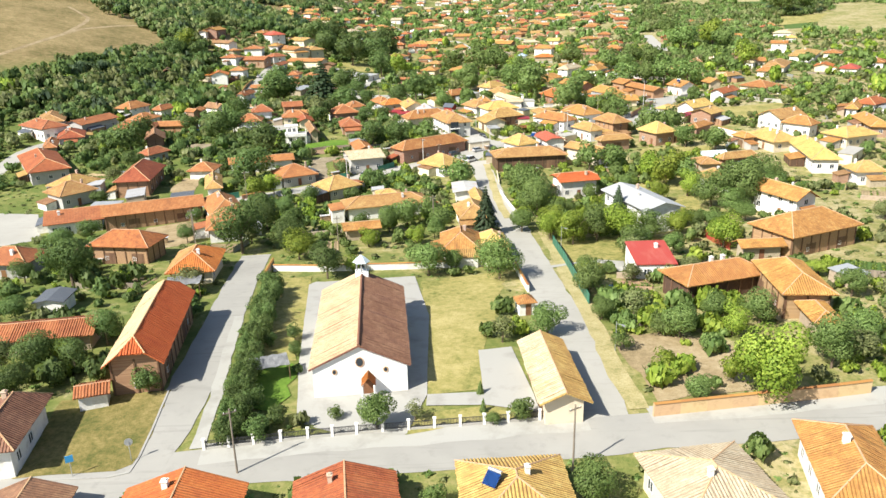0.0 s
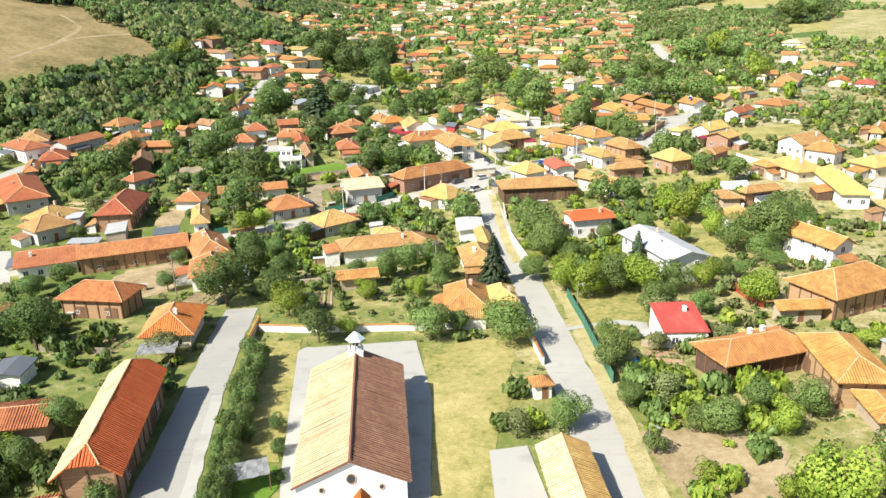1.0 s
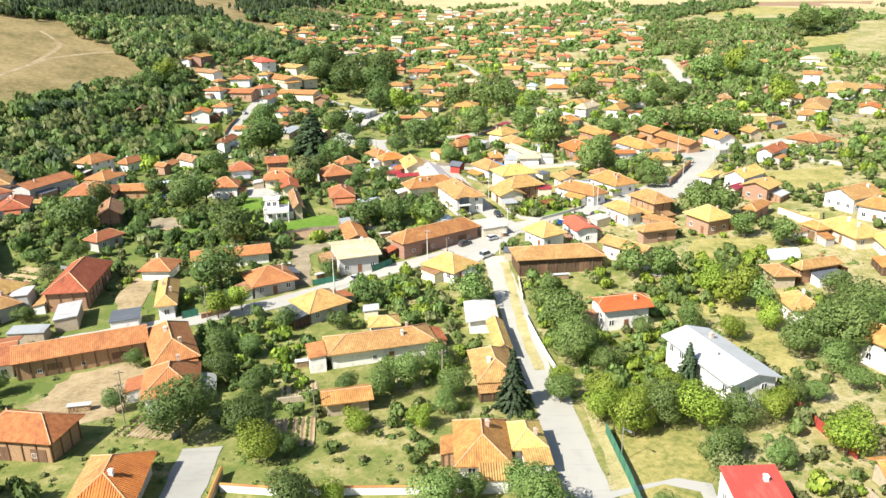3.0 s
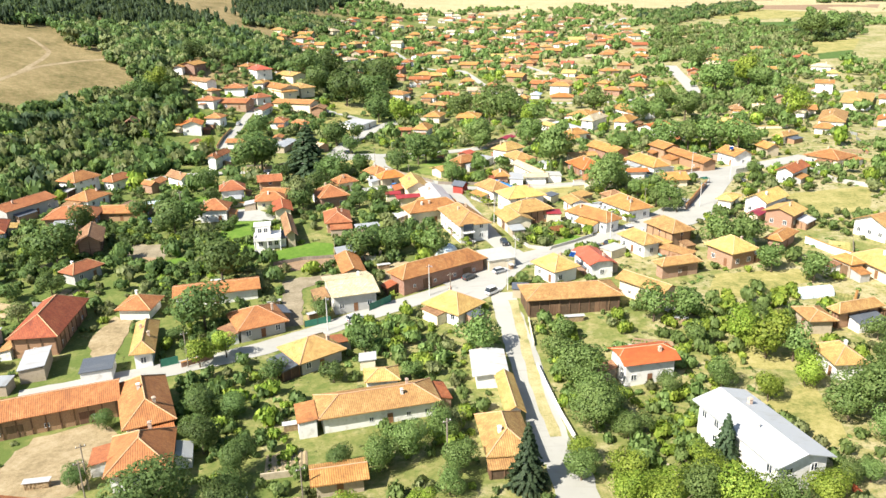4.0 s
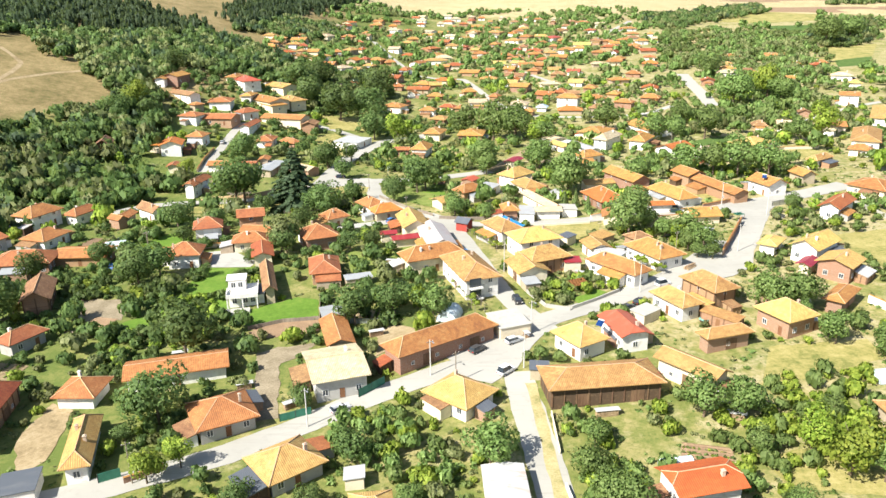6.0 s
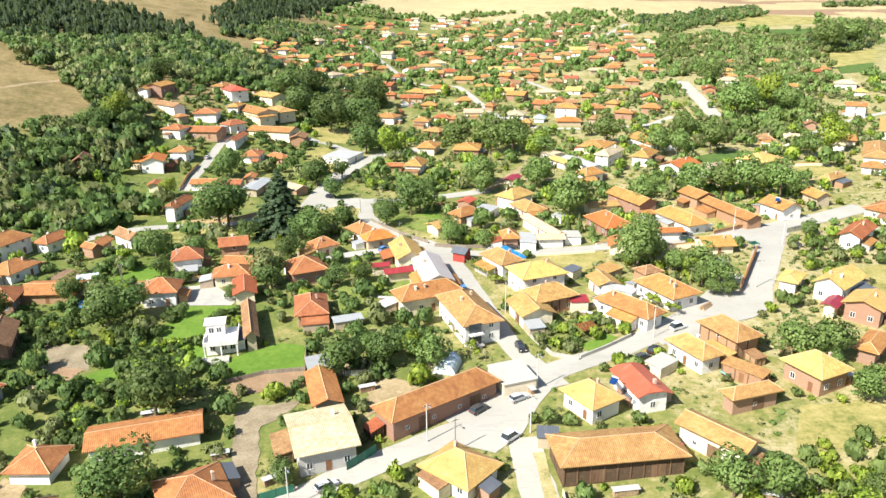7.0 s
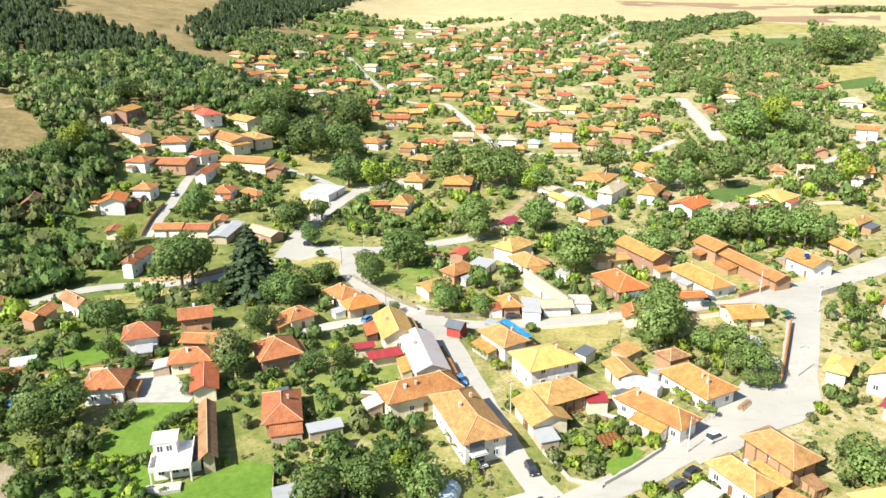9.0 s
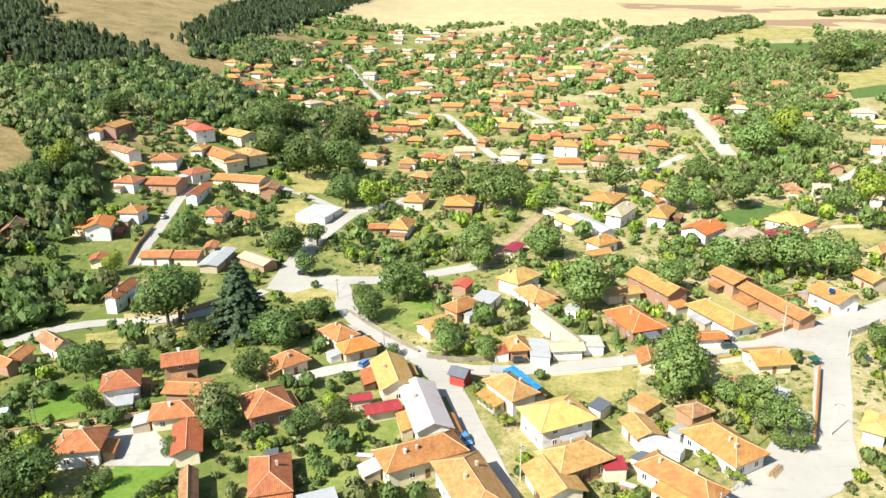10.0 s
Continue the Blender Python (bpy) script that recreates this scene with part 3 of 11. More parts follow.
patch([(108.1, 455.0), (136.1, 465.9), (142.4, 458.5), (115.9, 439.4)], "garden", "yard")
patch([(-79.2, 532.9), (-56.6, 532.3), (-47.6, 500.9), (-68.8, 502.5)], "drygrass", "yard")
patch([(-75.4, 481.9), (-65.0, 495.0), (-54.8, 476.1), (-50.5, 444.0), (-65.1, 451.0)], "drygrass", "yard")
patch([(63.6, 239.8), (84.7, 242.1), (86.9, 235.4), (71.0, 228.5), (55.9, 224.9)], "drygrass", "yard")
patch([(106.2, 305.1), (142.4, 316.2), (125.4, 285.1), (107.5, 281.6)], "drygrass", "yard")
patch([(51.7, 181.7), (64.2, 188.3), (60.3, 165.7), (54.7, 168.8)], "drygrass", "yard")
patch([(46.5, 203.3), (74.2, 208.9), (68.0, 192.0), (48.9, 194.9)], "drygrass", "yard")
patch([(250.2, 928.5), (284.1, 951.7), (256.2, 872.7), (223.7, 830.4)], "straw", "field")
patch([(328.1, 812.3), (400.8, 829.0), (343.9, 730.8), (304.7, 712.7)], "drygrass", "field")
patch([(181.4, 564.1), (202.8, 569.3), (194.2, 539.0), (171.6, 534.8)], "lawn", "field")
patch([(193.9, 550.9), (226.8, 555.1), (205.1, 521.0), (186.1, 522.7)], "drygrass", "field")
patch([(76.3, 333.9), (91.2, 343.8), (111.7, 353.3), (127.2, 361.0), (122.5, 353.1), (107.5, 342.9), (95.9, 327.0), (88.5, 310.7), (81.1, 311.5), (89.1, 324.6), (91.5, 332.3), (87.0, 335.1)], "street", "junction")
patch([(90.0, 324.7), (78.8, 304.1), (71.8, 292.4), (66.1, 287.6), (53.1, 277.1), (43.1, 269.3), (44.1, 265.3), (55.1, 272.2), (69.3, 277.7), (76.5, 283.7), (82.1, 297.6), (97.1, 328.1)], "street", "junction")
patch([(-60.2, 392.5), (-57.6, 408.7), (-48.8, 402.8), (-37.2, 402.8), (-33.6, 396.2), (-35.4, 386.6), (-43.6, 393.2), (-50.2, 387.9)], "street", "junction")
patch([(3.4, 244.3), (8.8, 250.5), (13.9, 256.2), (19.5, 259.1), (28.1, 260.8), (19.7, 252.7), (14.0, 243.5), (9.7, 233.8), (4.3, 228.2), (-3.2, 231.6)], "street", "junction")
patch([(361.0, 1660.3), (498.1, 1554.5), (642.2, 1492.9), (757.8, 1442.2), (676.3, 1302.9), (551.1, 1338.8), (423.8, 1346.8), (313.3, 1390.4)], "ploughed", "field")
patch([(335.5, 1097.5), (414.4, 1154.8), (472.1, 1107.3), (436.9, 1035.1), (356.4, 1013.3), (314.1, 1036.6)], "drygrass", "field")
patch([(456.5, 1219.0), (632.7, 1228.3), (579.8, 1137.5), (483.5, 1130.6), (426.2, 1147.8)], "ploughed", "field")
patch([(357.5, 986.0), (414.9, 990.1), (384.0, 926.9), (338.8, 915.2)], "garden", "field")
patch([(315.5, 733.0), (356.6, 752.7), (332.3, 710.8), (302.4, 700.6)], "garden", "field")
patch([(25.9, 266.1), (32.8, 272.5), (34.8, 269.5), (27.7, 263.0)], "lawn", "yard")
patch([(19.7, 134.0), (29.5, 136.9), (33.9, 135.3), (33.2, 129.8), (31.6, 128.7), (31.7, 133.5), (27.4, 135.5), (19.8, 132.5)], "paving", "yard")
patch([(-46, 243), (-42, 246), (-33, 248), (-37, 241), (-40, 239), (-38, 227), (-36, 219), (-40, 218), (-44, 232)], "dirt", "yard")
patch([(-97, 266), (-99, 275), (-86, 274), (-83, 262), (-91, 261)], "dirt", "yard")
patch([(-33.9, 306.3), (-24.1, 313.0), (-12.4, 307.2), (-14.6, 297.2), (-16.4, 283.9), (-29.0, 284.7), (-33.1, 294.3)], "meadow", "yard")
patch([(-28.5, 372.3), (-19.8, 379.6), (-5.9, 371.1), (-6.1, 350.2), (-13.6, 356.8)], "meadow", "yard")
patch([(20.8, 325.8), (44.3, 329.2), (42.0, 317.8), (34.3, 310.7), (19.8, 316.9)], "drygrass", "yard")
patch([(-126.5, 195.8), (-111.1, 192.8), (-97.7, 168.5), (-106.8, 162.7)], "street", "junction")

# ---- houses ----
BOXES = []
WINDOW, PANE, DOOR, FAR_WINDOW = [None], [None], [None], [None]


def add_box(bm, x0, y0, z0, x1, y1, z1):
    v = [bm.verts.new(c) for c in ((x0, y0, z0), (x1, y0, z0), (x1, y1, z0), (x0, y1, z0), (x0, y0, z1), (x1, y0, z1), (x1, y1, z1), (x0, y1, z1))]
    for f in ((3, 2, 1, 0), (4, 5, 6, 7), (0, 1, 5, 4), (1, 2, 6, 5), (2, 3, 7, 6), (3, 0, 4, 7)):
        bm.faces.new([v[i] for i in f])


def add_tube(bm, a, b, r, sides=6, r2=None):
    a, b = Vector(a), Vector(b)
    d = (b - a).normalized()
    s = d.orthogonal().normalized()
    t = d.cross(s)
    rings = []
    for p, q in ((a, r), (b, r if r2 is None else r2)):
        rings.append([bm.verts.new(p + (s * math.cos(2 * math.pi * k / sides) + t * math.sin(2 * math.pi * k / sides)) * q) for k in range(sides)])
    for k in range(sides):
        bm.faces.new((rings[0][k], rings[0][(k + 1) % sides], rings[1][(k + 1) % sides], rings[1][k]))
    bm.faces.new(rings[0][::-1])
    bm.faces.new(rings[1])


def shared(name, bm, material):
    me = bpy.data.meshes.new(name)
    bm.to_mesh(me)
    bm.free()
    me.materials.append(MATS[material])
    return me


def window_meshes():
    """One window, 1 m wide and 1.2 m high, that looks along -y: a frame round two lights, and the panes behind."""
    bm = bmesh.new()
    xs, zs = (-0.5, -0.42, -0.04, 0.04, 0.42, 0.5), (0.0, 0.08, 1.12, 1.2)
    grid = [[bm.verts.new((x, -0.07, z)) for x in xs] for z in zs]
    faces = [bm.faces.new((grid[j][i], grid[j][i + 1], grid[j + 1][i + 1], grid[j + 1][i])) for j in range(3) for i in range(5) if not (j == 1 and i in (1, 3))]
    made = bmesh.ops.extrude_face_region(bm, geom=faces)
    for v in made["geom"]:
        if isinstance(v, bmesh.types.BMVert):
            v.co.y += 0.12
    bmesh.ops.recalc_face_normals(bm, faces=bm.faces[:])
    WINDOW[0] = shared("window", bm, "frame_white")
    far = WINDOW[0].copy()
    far.materials.append(MATS["glass"])
    bm = bmesh.new()
    bm.from_mesh(far)
    f = bm.faces.new([bm.verts.new(c) for c in ((-0.43, -0.01, 0.07), (0.43, -0.01, 0.07), (0.43, -0.01, 1.13), (-0.43, -0.01, 1.13))])
    f.material_index = 1
    bm.to_mesh(far)
    bm.free()
    FAR_WINDOW[0] = far
    bm = bmesh.new()
    add_box(bm, -0.42, -0.015, 0.08, 0.42, 0.04, 1.12)
    PANE[0] = shared("pane", bm, "glass")
    bm = bmesh.new()
    xs, zs = (-0.5, -0.36, -0.06, 0.06, 0.36, 0.5), (0.0, 0.2, 0.95, 1.1, 1.85, 2.05)
    grid = [[bm.verts.new((x, -0.06, z)) for x in xs] for z in zs]
    for j in range(5):
        for i in range(5):
            f = bm.faces.new((grid[j][i], grid[j][i + 1], grid[j + 1][i + 1], grid[j + 1][i]))
            if j in (1, 3) and i in (1, 3):
                inner = bmesh.ops.inset_individual(bm, faces=[f], thickness=0.03)["faces"]
                for v in f.verts:
                    v.co.y += 0.03
    DOOR[0] = shared("door", bm, "door_wood")


window_meshes()


def put(name, mesh, parent, x, y, z, turn=0.0, sx=1.0, sz=1.0):
    ob = new(name, mesh)
    ob.parent = parent
    ob.matrix_basis = pose(x, y, z, 0, 0, turn) @ Matrix.Diagonal((sx, 1, sz, 1))
    return ob


def roof_polygons(w, d, eave, rise, kind):
    """The slopes of a roof over w by d metres, the ridge along x: lists of corners."""
    a, b, e, r = w / 2, d / 2, eave, eave + rise
    if kind == "gable":
        return [[(-a, -b, e), (a, -b, e), (a, 0, r), (-a, 0, r)], [(a, b, e), (-a, b, e), (-a, 0, r), (a, 0, r)]]
    if kind == "half":
        f, s = 0.55, min(0.16 * w, 2.4)
        k, kz = b * (1 - f), e + f * rise
        out = []
        for m in (1, -1):
            out.append([(-a * m, -b * m, e), (a * m, -b * m, e), (a * m, -k * m, kz), ((a - s) * m, 0, r), (-(a - s) * m, 0, r), (-a * m, -k * m, kz)])
            out.append([(a * m, -k * m, kz), (a * m, k * m, kz), ((a - s) * m, 0, r)])
        return out
    if kind in ("flat", "lean"):
        return [[(-a, -b, e), (a, -b, e), (a, b, e + rise), (-a, b, e + rise)]]
    c = max(a - b * 0.95, 0.25)
    return [[(-a, -b, e), (a, -b, e), (c, 0, r), (-c, 0, r)], [(a, b, e), (-a, b, e), (-c, 0, r), (c, 0, r)],
            [(a, -b, e), (a, b, e), (c, 0, r)], [(-a, b, e), (-a, -b, e), (-c, 0, r)]]


def roof_mesh(polys, thick, rng, lumps):
    """Slopes with thickness, laid out in metres for the tile courses, a little uneven as old roofs are."""
    bm = bmesh.new()
    uv = bm.loops.layers.uv.verify()
    shift = (rng.uniform(0, 40), rng.uniform(0, 40))
    tops = []
    for p in polys:
        f = bm.faces.new([bm.verts.new(c) for c in p])
        tops.append(f)
    bmesh.ops.remove_doubles(bm, verts=bm.verts[:], dist=0.01)
    bm.normal_update()
    rims = [e for e in bm.edges if e.is_boundary]
    low = {}
    for v in bm.verts[:]:
        low[v] = bm.verts.new(v.co - Vector((0, 0, thick)))
    for f in bm.faces[:]:
        bm.faces.new([low[v] for v in reversed(f.verts)])
    for e in rims:
        f = e.link_faces[0]
        a, b = e.verts
        loop = [l for l in f.loops if l.edge == e][0]
        a, b = loop.vert, loop.link_loop_next.vert
        bm.faces.new((b, a, low[a], low[b]))
    bm.normal_update()
    for f in bm.faces:
        n = f.normal
        u = Vector((0, 0, 1)).cross(n)
        u = u.normalized() if u.length > 0.02 else Vector((1, 0, 0))
        v = n.cross(u)
        for l in f.loops:
            l[uv].uv = (l.vert.co.dot(u) + shift[0], l.vert.co.dot(v) + shift[1])
    if lumps:
        for v in bm.verts:
            v.co.z += rng.uniform(-0.06, 0.05)
    return bm


def ridge_lines(polys):
    """The edges that two slopes share: ridges and hips."""
    seen, out = {}, []
    for p in polys:
        for a, b in zip(p, p[1:] + p[:1]):
            key = tuple(sorted((tuple(round(c, 2) for c in a), tuple(round(c, 2) for c in b))))
            seen[key] = seen.get(key, 0) + 1
    return [k for k, n in seen.items() if n > 1]


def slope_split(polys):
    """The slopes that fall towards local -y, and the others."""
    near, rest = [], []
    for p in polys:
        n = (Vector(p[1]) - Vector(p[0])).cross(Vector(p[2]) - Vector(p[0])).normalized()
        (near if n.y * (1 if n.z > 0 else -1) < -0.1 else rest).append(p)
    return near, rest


def tile_rows(polys, spacing, radius, rng):
    """Barrel tiles laid on the slopes of a roof: a rounded row down the slope at every step along the eave, ragged at the ends."""
    bm = bmesh.new()
    uv = bm.loops.layers.uv.verify()
    shift = (0.34 * rng.randint(0, 120), rng.uniform(0, 40))
    for p in polys:
        pts = [Vector(c) for c in p]
        n = (pts[1] - pts[0]).cross(pts[2] - pts[0]).normalized()
        u = Vector((0, 0, 1)).cross(n).normalized()
        v = n.cross(u)
        flat = [((c - pts[0]).dot(u), (c - pts[0]).dot(v)) for c in pts]
        lo, hi = min(f[0] for f in flat), max(f[0] for f in flat)
        sag = rng.uniform(0.0, 6.0)
        for k in range(int((hi - lo) / spacing)):
            s = lo + (k + 0.5) * spacing + rng.uniform(-0.03, 0.03)
            cuts = []
            for (ax, ay), (bx, by) in zip(flat, flat[1:] + flat[:1]):
                if (ax <= s) != (bx <= s):
                    cuts.append(ay + (by - ay) * (s - ax) / (bx - ax))
            if len(cuts) < 2 or max(cuts) - min(cuts) < 0.3:
                continue
            low, top = min(cuts) - rng.uniform(0.0, 0.12), max(cuts)
            wave = 0.03 * math.sin(0.9 * s + sag) + rng.uniform(-0.02, 0.02)
            ring = []
            for c, more in ((low, 0.0), ((low + top) / 2, rng.uniform(-0.03, 0.03)), (top, 0.0)):
                e = pts[0] + u * s + v * c + n * (0.03 + wave + more)
                ring.append([(bm.verts.new(e + u * o * radius + n * 0.36 * h * radius), (0.34 * k + 0.085 + 0.14 * o, c)) for o, h in ((-1, -0.25), (-0.55, 0.7), (0.55, 0.7), (1, -0.25))])
            for j in range(2):
                for i in range(3):
                    four = (ring[j][i], ring[j][i + 1], ring[j + 1][i + 1], ring[j + 1][i])
                    f = bm.faces.new([q[0] for q in four])
                    for loop, q in zip(f.loops, four):
                        loop[uv].uv = (q[1][0] + shift[0], q[1][1] + shift[1])
            bm.faces.new([q[0] for q in ring[0]][::-1])
    return bm


LOOKS = {"tile_orange": "orange clay tile", "tile_bright": "bright orange-red tile", "tile_red": "red clay tile", "tile_clay": "red-orange clay tile", "tile_scarlet": "new scarlet tile", "tile_tan": "sun-bleached tan tile", "tile_yellow": "pale yellow-ochre tile",
         "tile_brown": "weathered brown tile", "tile_dark": "dark brown tile", "tile_pale": "pale cream tile", "sheet_red": "bright red sheet-metal", "sheet_crimson": "crimson sheet-metal",
         "sheet_white": "white sheet", "sheet_pink": "pale pinkish sheet-metal", "sheet_rust": "white and rusty sheet-metal", "sheet_grey": "grey sheet-metal", "sheet_blue": "pale blue sheet-metal", "slate": "dark grey felt", "concrete": "bare concrete"}
WALLS = {"white": "whitewashed", "cream": "cream plastered", "grey": "grey rendered", "stone": "rough stone", "brick": "red brick", "timber": "timber-framed clay", "dark": "dark-walled", "redwood": "red boarded"}
TOPS = {"hip": "hipped", "gable": "gabled", "half": "half-hipped", "flat": "flat", "lean": "lean-to"}


def house(x, y, turn, w, d, eave, rise, kind, roof, wall, use, sunny_tile=""):
    """A building with its walls, roof, ridge caps, chimney, windows and door. w and d are the eaves' outline; the last
    argument is a paler tile for the sunward slope, with the sunlight put into its colour.
    """
    n = len(BOXES)
    rng = random.Random(n * 7 + 3)
    BOXES.append((x, y, turn, w, d))
    near, close = y < 300, y < 170
    base = new(use)
    z = lift(x, y)
    base.matrix_basis = pose(x, y, z, 0, 0, turn)
    storeys = "two-storey " if eave >= 4.9 and use in ("house", "farmhouse") else ""
    tagged(base, f"{storeys}{WALLS[wall]} {use} with a {TOPS[kind]} {LOOKS[roof]} roof", use, group="village houses" if use in ("house", "farmhouse") else "village outbuildings")
    over = 0.25 if kind in ("flat", "lean") else 0.85 if w > 7 else 0.5
    a, b = w / 2 - over, d / 2 - over
    polys = roof_polygons(w, d, eave, rise, kind)
    top = eave + (rise * over / (d / 2) if kind not in ("flat", "lean") else 0.0) - 0.14
    # walls, with gables where the roof has them
    bm = bmesh.new()
    if kind in ("gable", "half"):
        f = 1.0 if kind == "gable" else 0.55
        k, peak = b * (1 - f), top + f * (eave + rise - 0.16 - top)
        ring = [(-b, -1.5), (b, -1.5), (b, top), (k, peak), (-k, peak), (-b, top)] if f < 1 else [(-b, -1.5), (b, -1.5), (b, top), (0, peak), (-b, top)]
        ends = [[bm.verts.new((s * a, p, q)) for p, q in ring] for s in (-1, 1)]
        bm.faces.new(ends[0][::-1])
        bm.faces.new(ends[1])
        for i in range(len(ring)):
            j = (i + 1) % len(ring)
            bm.faces.new((ends[0][i], ends[0][j], ends[1][j], ends[1][i]))
    else:
        add_box(bm, -a, -b, -1.5, a, b, top)
        if kind == "lean":
            for v in bm.verts:
                if v.co.z > 0:
                    v.co.z += rise * (v.co.y + d / 2) / d
    bmesh.ops.recalc_face_normals(bm, faces=bm.faces[:])
    part("wall", bm, wall, base)
    rows = roof.startswith("tile") and y < 136 and kind != "flat"
    top_part = part("roof", roof_mesh(polys, 0.16, rng, kind != "flat" and not rows), roof, base)
    if rows:
        # the sunward slope takes the paler tile: sun and shade put into the colours
        for slopes, mat in zip(slope_split(polys), (sunny_tile or roof, roof)) if sunny_tile else ((polys, roof),):
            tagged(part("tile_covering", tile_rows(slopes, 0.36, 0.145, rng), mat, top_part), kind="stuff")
    if roof.startswith("tile"):
        bm = bmesh.new()
        for p, q in ridge_lines(polys):
            add_tube(bm, Vector(p) + Vector((0, 0, 0.02)), Vector(q) + Vector((0, 0, 0.02)), 0.10, 5)
        if len(bm.verts):
            part("ridge_cap", bm, "ridge_mortar", base)
        else:
            bm.free()
    if use in ("house", "farmhouse") and kind != "flat":
        for c in range(1 if w < 14 or not near else 2):
            cx, cy = rng.uniform(-0.3, 0.3) * w, rng.choice((-1, 1)) * rng.uniform(0.08, 0.22) * d
            cz = eave + rise * (1 - abs(cy) / (d / 2))
            bm = bmesh.new()
            s = rng.uniform(0.21, 0.3)
            add_box(bm, cx - s, cy - s, cz - 0.7, cx + s, cy + s, cz + 0.8)
            add_box(bm, cx - s - 0.07, cy - s - 0.07, cz + 0.8, cx + s + 0.07, cy + s + 0.07, cz + 0.9)
            add_box(bm, cx - s * 0.6, cy - s * 0.6, cz + 0.9, cx + s * 0.6, cy + s * 0.6, cz + 1.05)
            part("chimney", bm, rng.choice(("chimney_brick", "white", "chimney_brick")), base)
    # windows and a door
    if use in ("house", "farmhouse", "barn", "shed", "garage") and wall != "dark":
        levels = [0.95] if eave < 4.9 else [0.95, 3.65]
        for side in range(4):
            length = 2 * (a if side % 2 == 0 else b)
            deep = b if side % 2 == 0 else a
            step = 2.9 if use in ("house", "farmhouse") else 6.0
            if not near:
                step *= 1.5 if y < 450 else 2.2
            count = int(length / step)
            if use == "shed" and count > 1:
                count = 1
            turn2 = (0, 90, 180, 270)[side]
            spin = pose(0, 0, 0, 0, 0, turn2)
            for level in levels:
                if eave < 2.7:
                    continue
                for k in range(count):
                    at = (k + 0.5) / count * length - length / 2
                    if level < 2 and side == 0 and k == count // 2 and use != "barn":
                        p = spin @ Vector((at, -deep, 0.05))
                        put("door", DOOR[0], base, p.x, p.y, p.z, turn2)
                        continue
                    if rng.random() < 0.15:
                        continue
                    p = spin @ Vector((at, -deep, level))
                    win = put("window", WINDOW[0] if close else FAR_WINDOW[0], base, p.x, p.y, p.z, turn2, 1.15 if use == "house" else 0.8, 1.1 if use == "house" else 0.7)
                    if close:
                        pane = new("pane", PANE[0])
                        pane.parent = win
    if use == "barn" and near:
        for s in (-1, 1):
            for k in range(1 if w < 14 else 2):
                px = (k + 0.5) / (1 if w < 14 else 2) * 2 * a - a + 0.8
                bm = bmesh.new()
                add_box(bm, px - 1.3, s * b - 0.06, 0.0, px + 1.3, s * b + 0.06, 2.5)
                part("barn_door", bm, "beam_wood", base)
    if wall in ("timber", "dark") and near:
        for side in range(4):
            length = 2 * (a if side % 2 == 0 else b)
            deep = b if side % 2 == 0 else a
            count = max(2, int(length / 2.2))
            for k in range(count + 1):
                at = k / count * (length - 0.2) - length / 2 + 0.1
                p = pose(0, 0, 0, 0, 0, 90 * side) @ Vector((at, -deep - 0.03, 0))
                bm = bmesh.new()
                add_box(bm, p.x - 0.1, p.y - 0.1, 0.2, p.x + 0.1, p.y + 0.1, top)
                part("post", bm, "beam_wood", base)
    return base


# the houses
house(-42.0, 96.8, -81, 25.0, 7.7, 4.6, 3.0, "half", "tile_scarlet", "timber", "barn", "tile_sunlit_straw")
house(-50.2, 73.3, -81, 12.2, 6.1, 3.74, 2.2, "hip", "tile_dark", "white", "house")
house(-67.6, 117.9, -85, 6.1, 5.3, 2.6, 0.5, "gable", "slate", "white", "shed")
house(-61.0, 100.8, 10, 17.2, 7.5, 3.0, 1.2, "gable", "tile_clay", "stone", "shed")
house(-67.7, 148.9, -8, 14.0, 8.6, 4.2, 2.4, "hip", "tile_red", "timber", "barn")
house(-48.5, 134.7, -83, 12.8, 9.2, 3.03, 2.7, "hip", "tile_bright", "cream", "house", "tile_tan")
house(-88.7, 141.8, -1, 10.8, 8.7, 3.56, 2.4, "hip", "tile_clay", "grey", "house")
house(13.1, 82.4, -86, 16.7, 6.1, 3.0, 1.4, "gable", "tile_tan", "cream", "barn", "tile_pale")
house(37.0, 127.9, 2, 7.4, 8.6, 3.2, 1.5, "lean", "sheet_red", "white", "house")
# open veranda drawn as closed walls, its shade put into their dark colour
house(44.4, 115.5, 19, 16.6, 8.3, 3.74, 1.8, "hip", "tile_orange", "dark", "farmhouse")
house(53.9, 108.5, 86, 14.7, 8.1, 4.6, 2.0, "hip", "tile_orange", "timber", "barn")
house(53.4, 98.1, 86, 8.0, 4.4, 2.6, 1.0, "hip", "tile_orange", "stone", "shed")
house(70.6, 140.9, 25, 18.9, 11.3, 4.6, 3.0, "hip", "tile_orange", "timber", "barn")
house(59.3, 134.4, 5, 9.0, 4.2, 2.8, 1.0, "gable", "tile_orange", "stone", "shed")
house(77.7, 166.9, -67, 14.1, 7.1, 5.04, 2.13, "gable", "tile_orange", "white", "house")
house(44.2, 164.3, -73, 19.9, 10.1, 5.9, 1.4, "gable", "sheet_white", "white", "house")
house(33.5, 192.3, 13, 11.4, 7.9, 4.7, 1.5, "half", "tile_scarlet", "white", "house")
# open-fronted barn: the dark wall colour stands for its shaded inside
house(24.5, 223.8, 7, 22.4, 9.9, 4.0, 1.9, "hip", "tile_tan", "dark", "barn")
house(5.7, 168.5, -83, 12.3, 7.8, 3.12, 2.5, "hip", "tile_tan", "white", "house")
house(7.6, 182.1, -85, 13.5, 3.6, 3.0, 1.2, "gable", "tile_tan", "white", "shed")
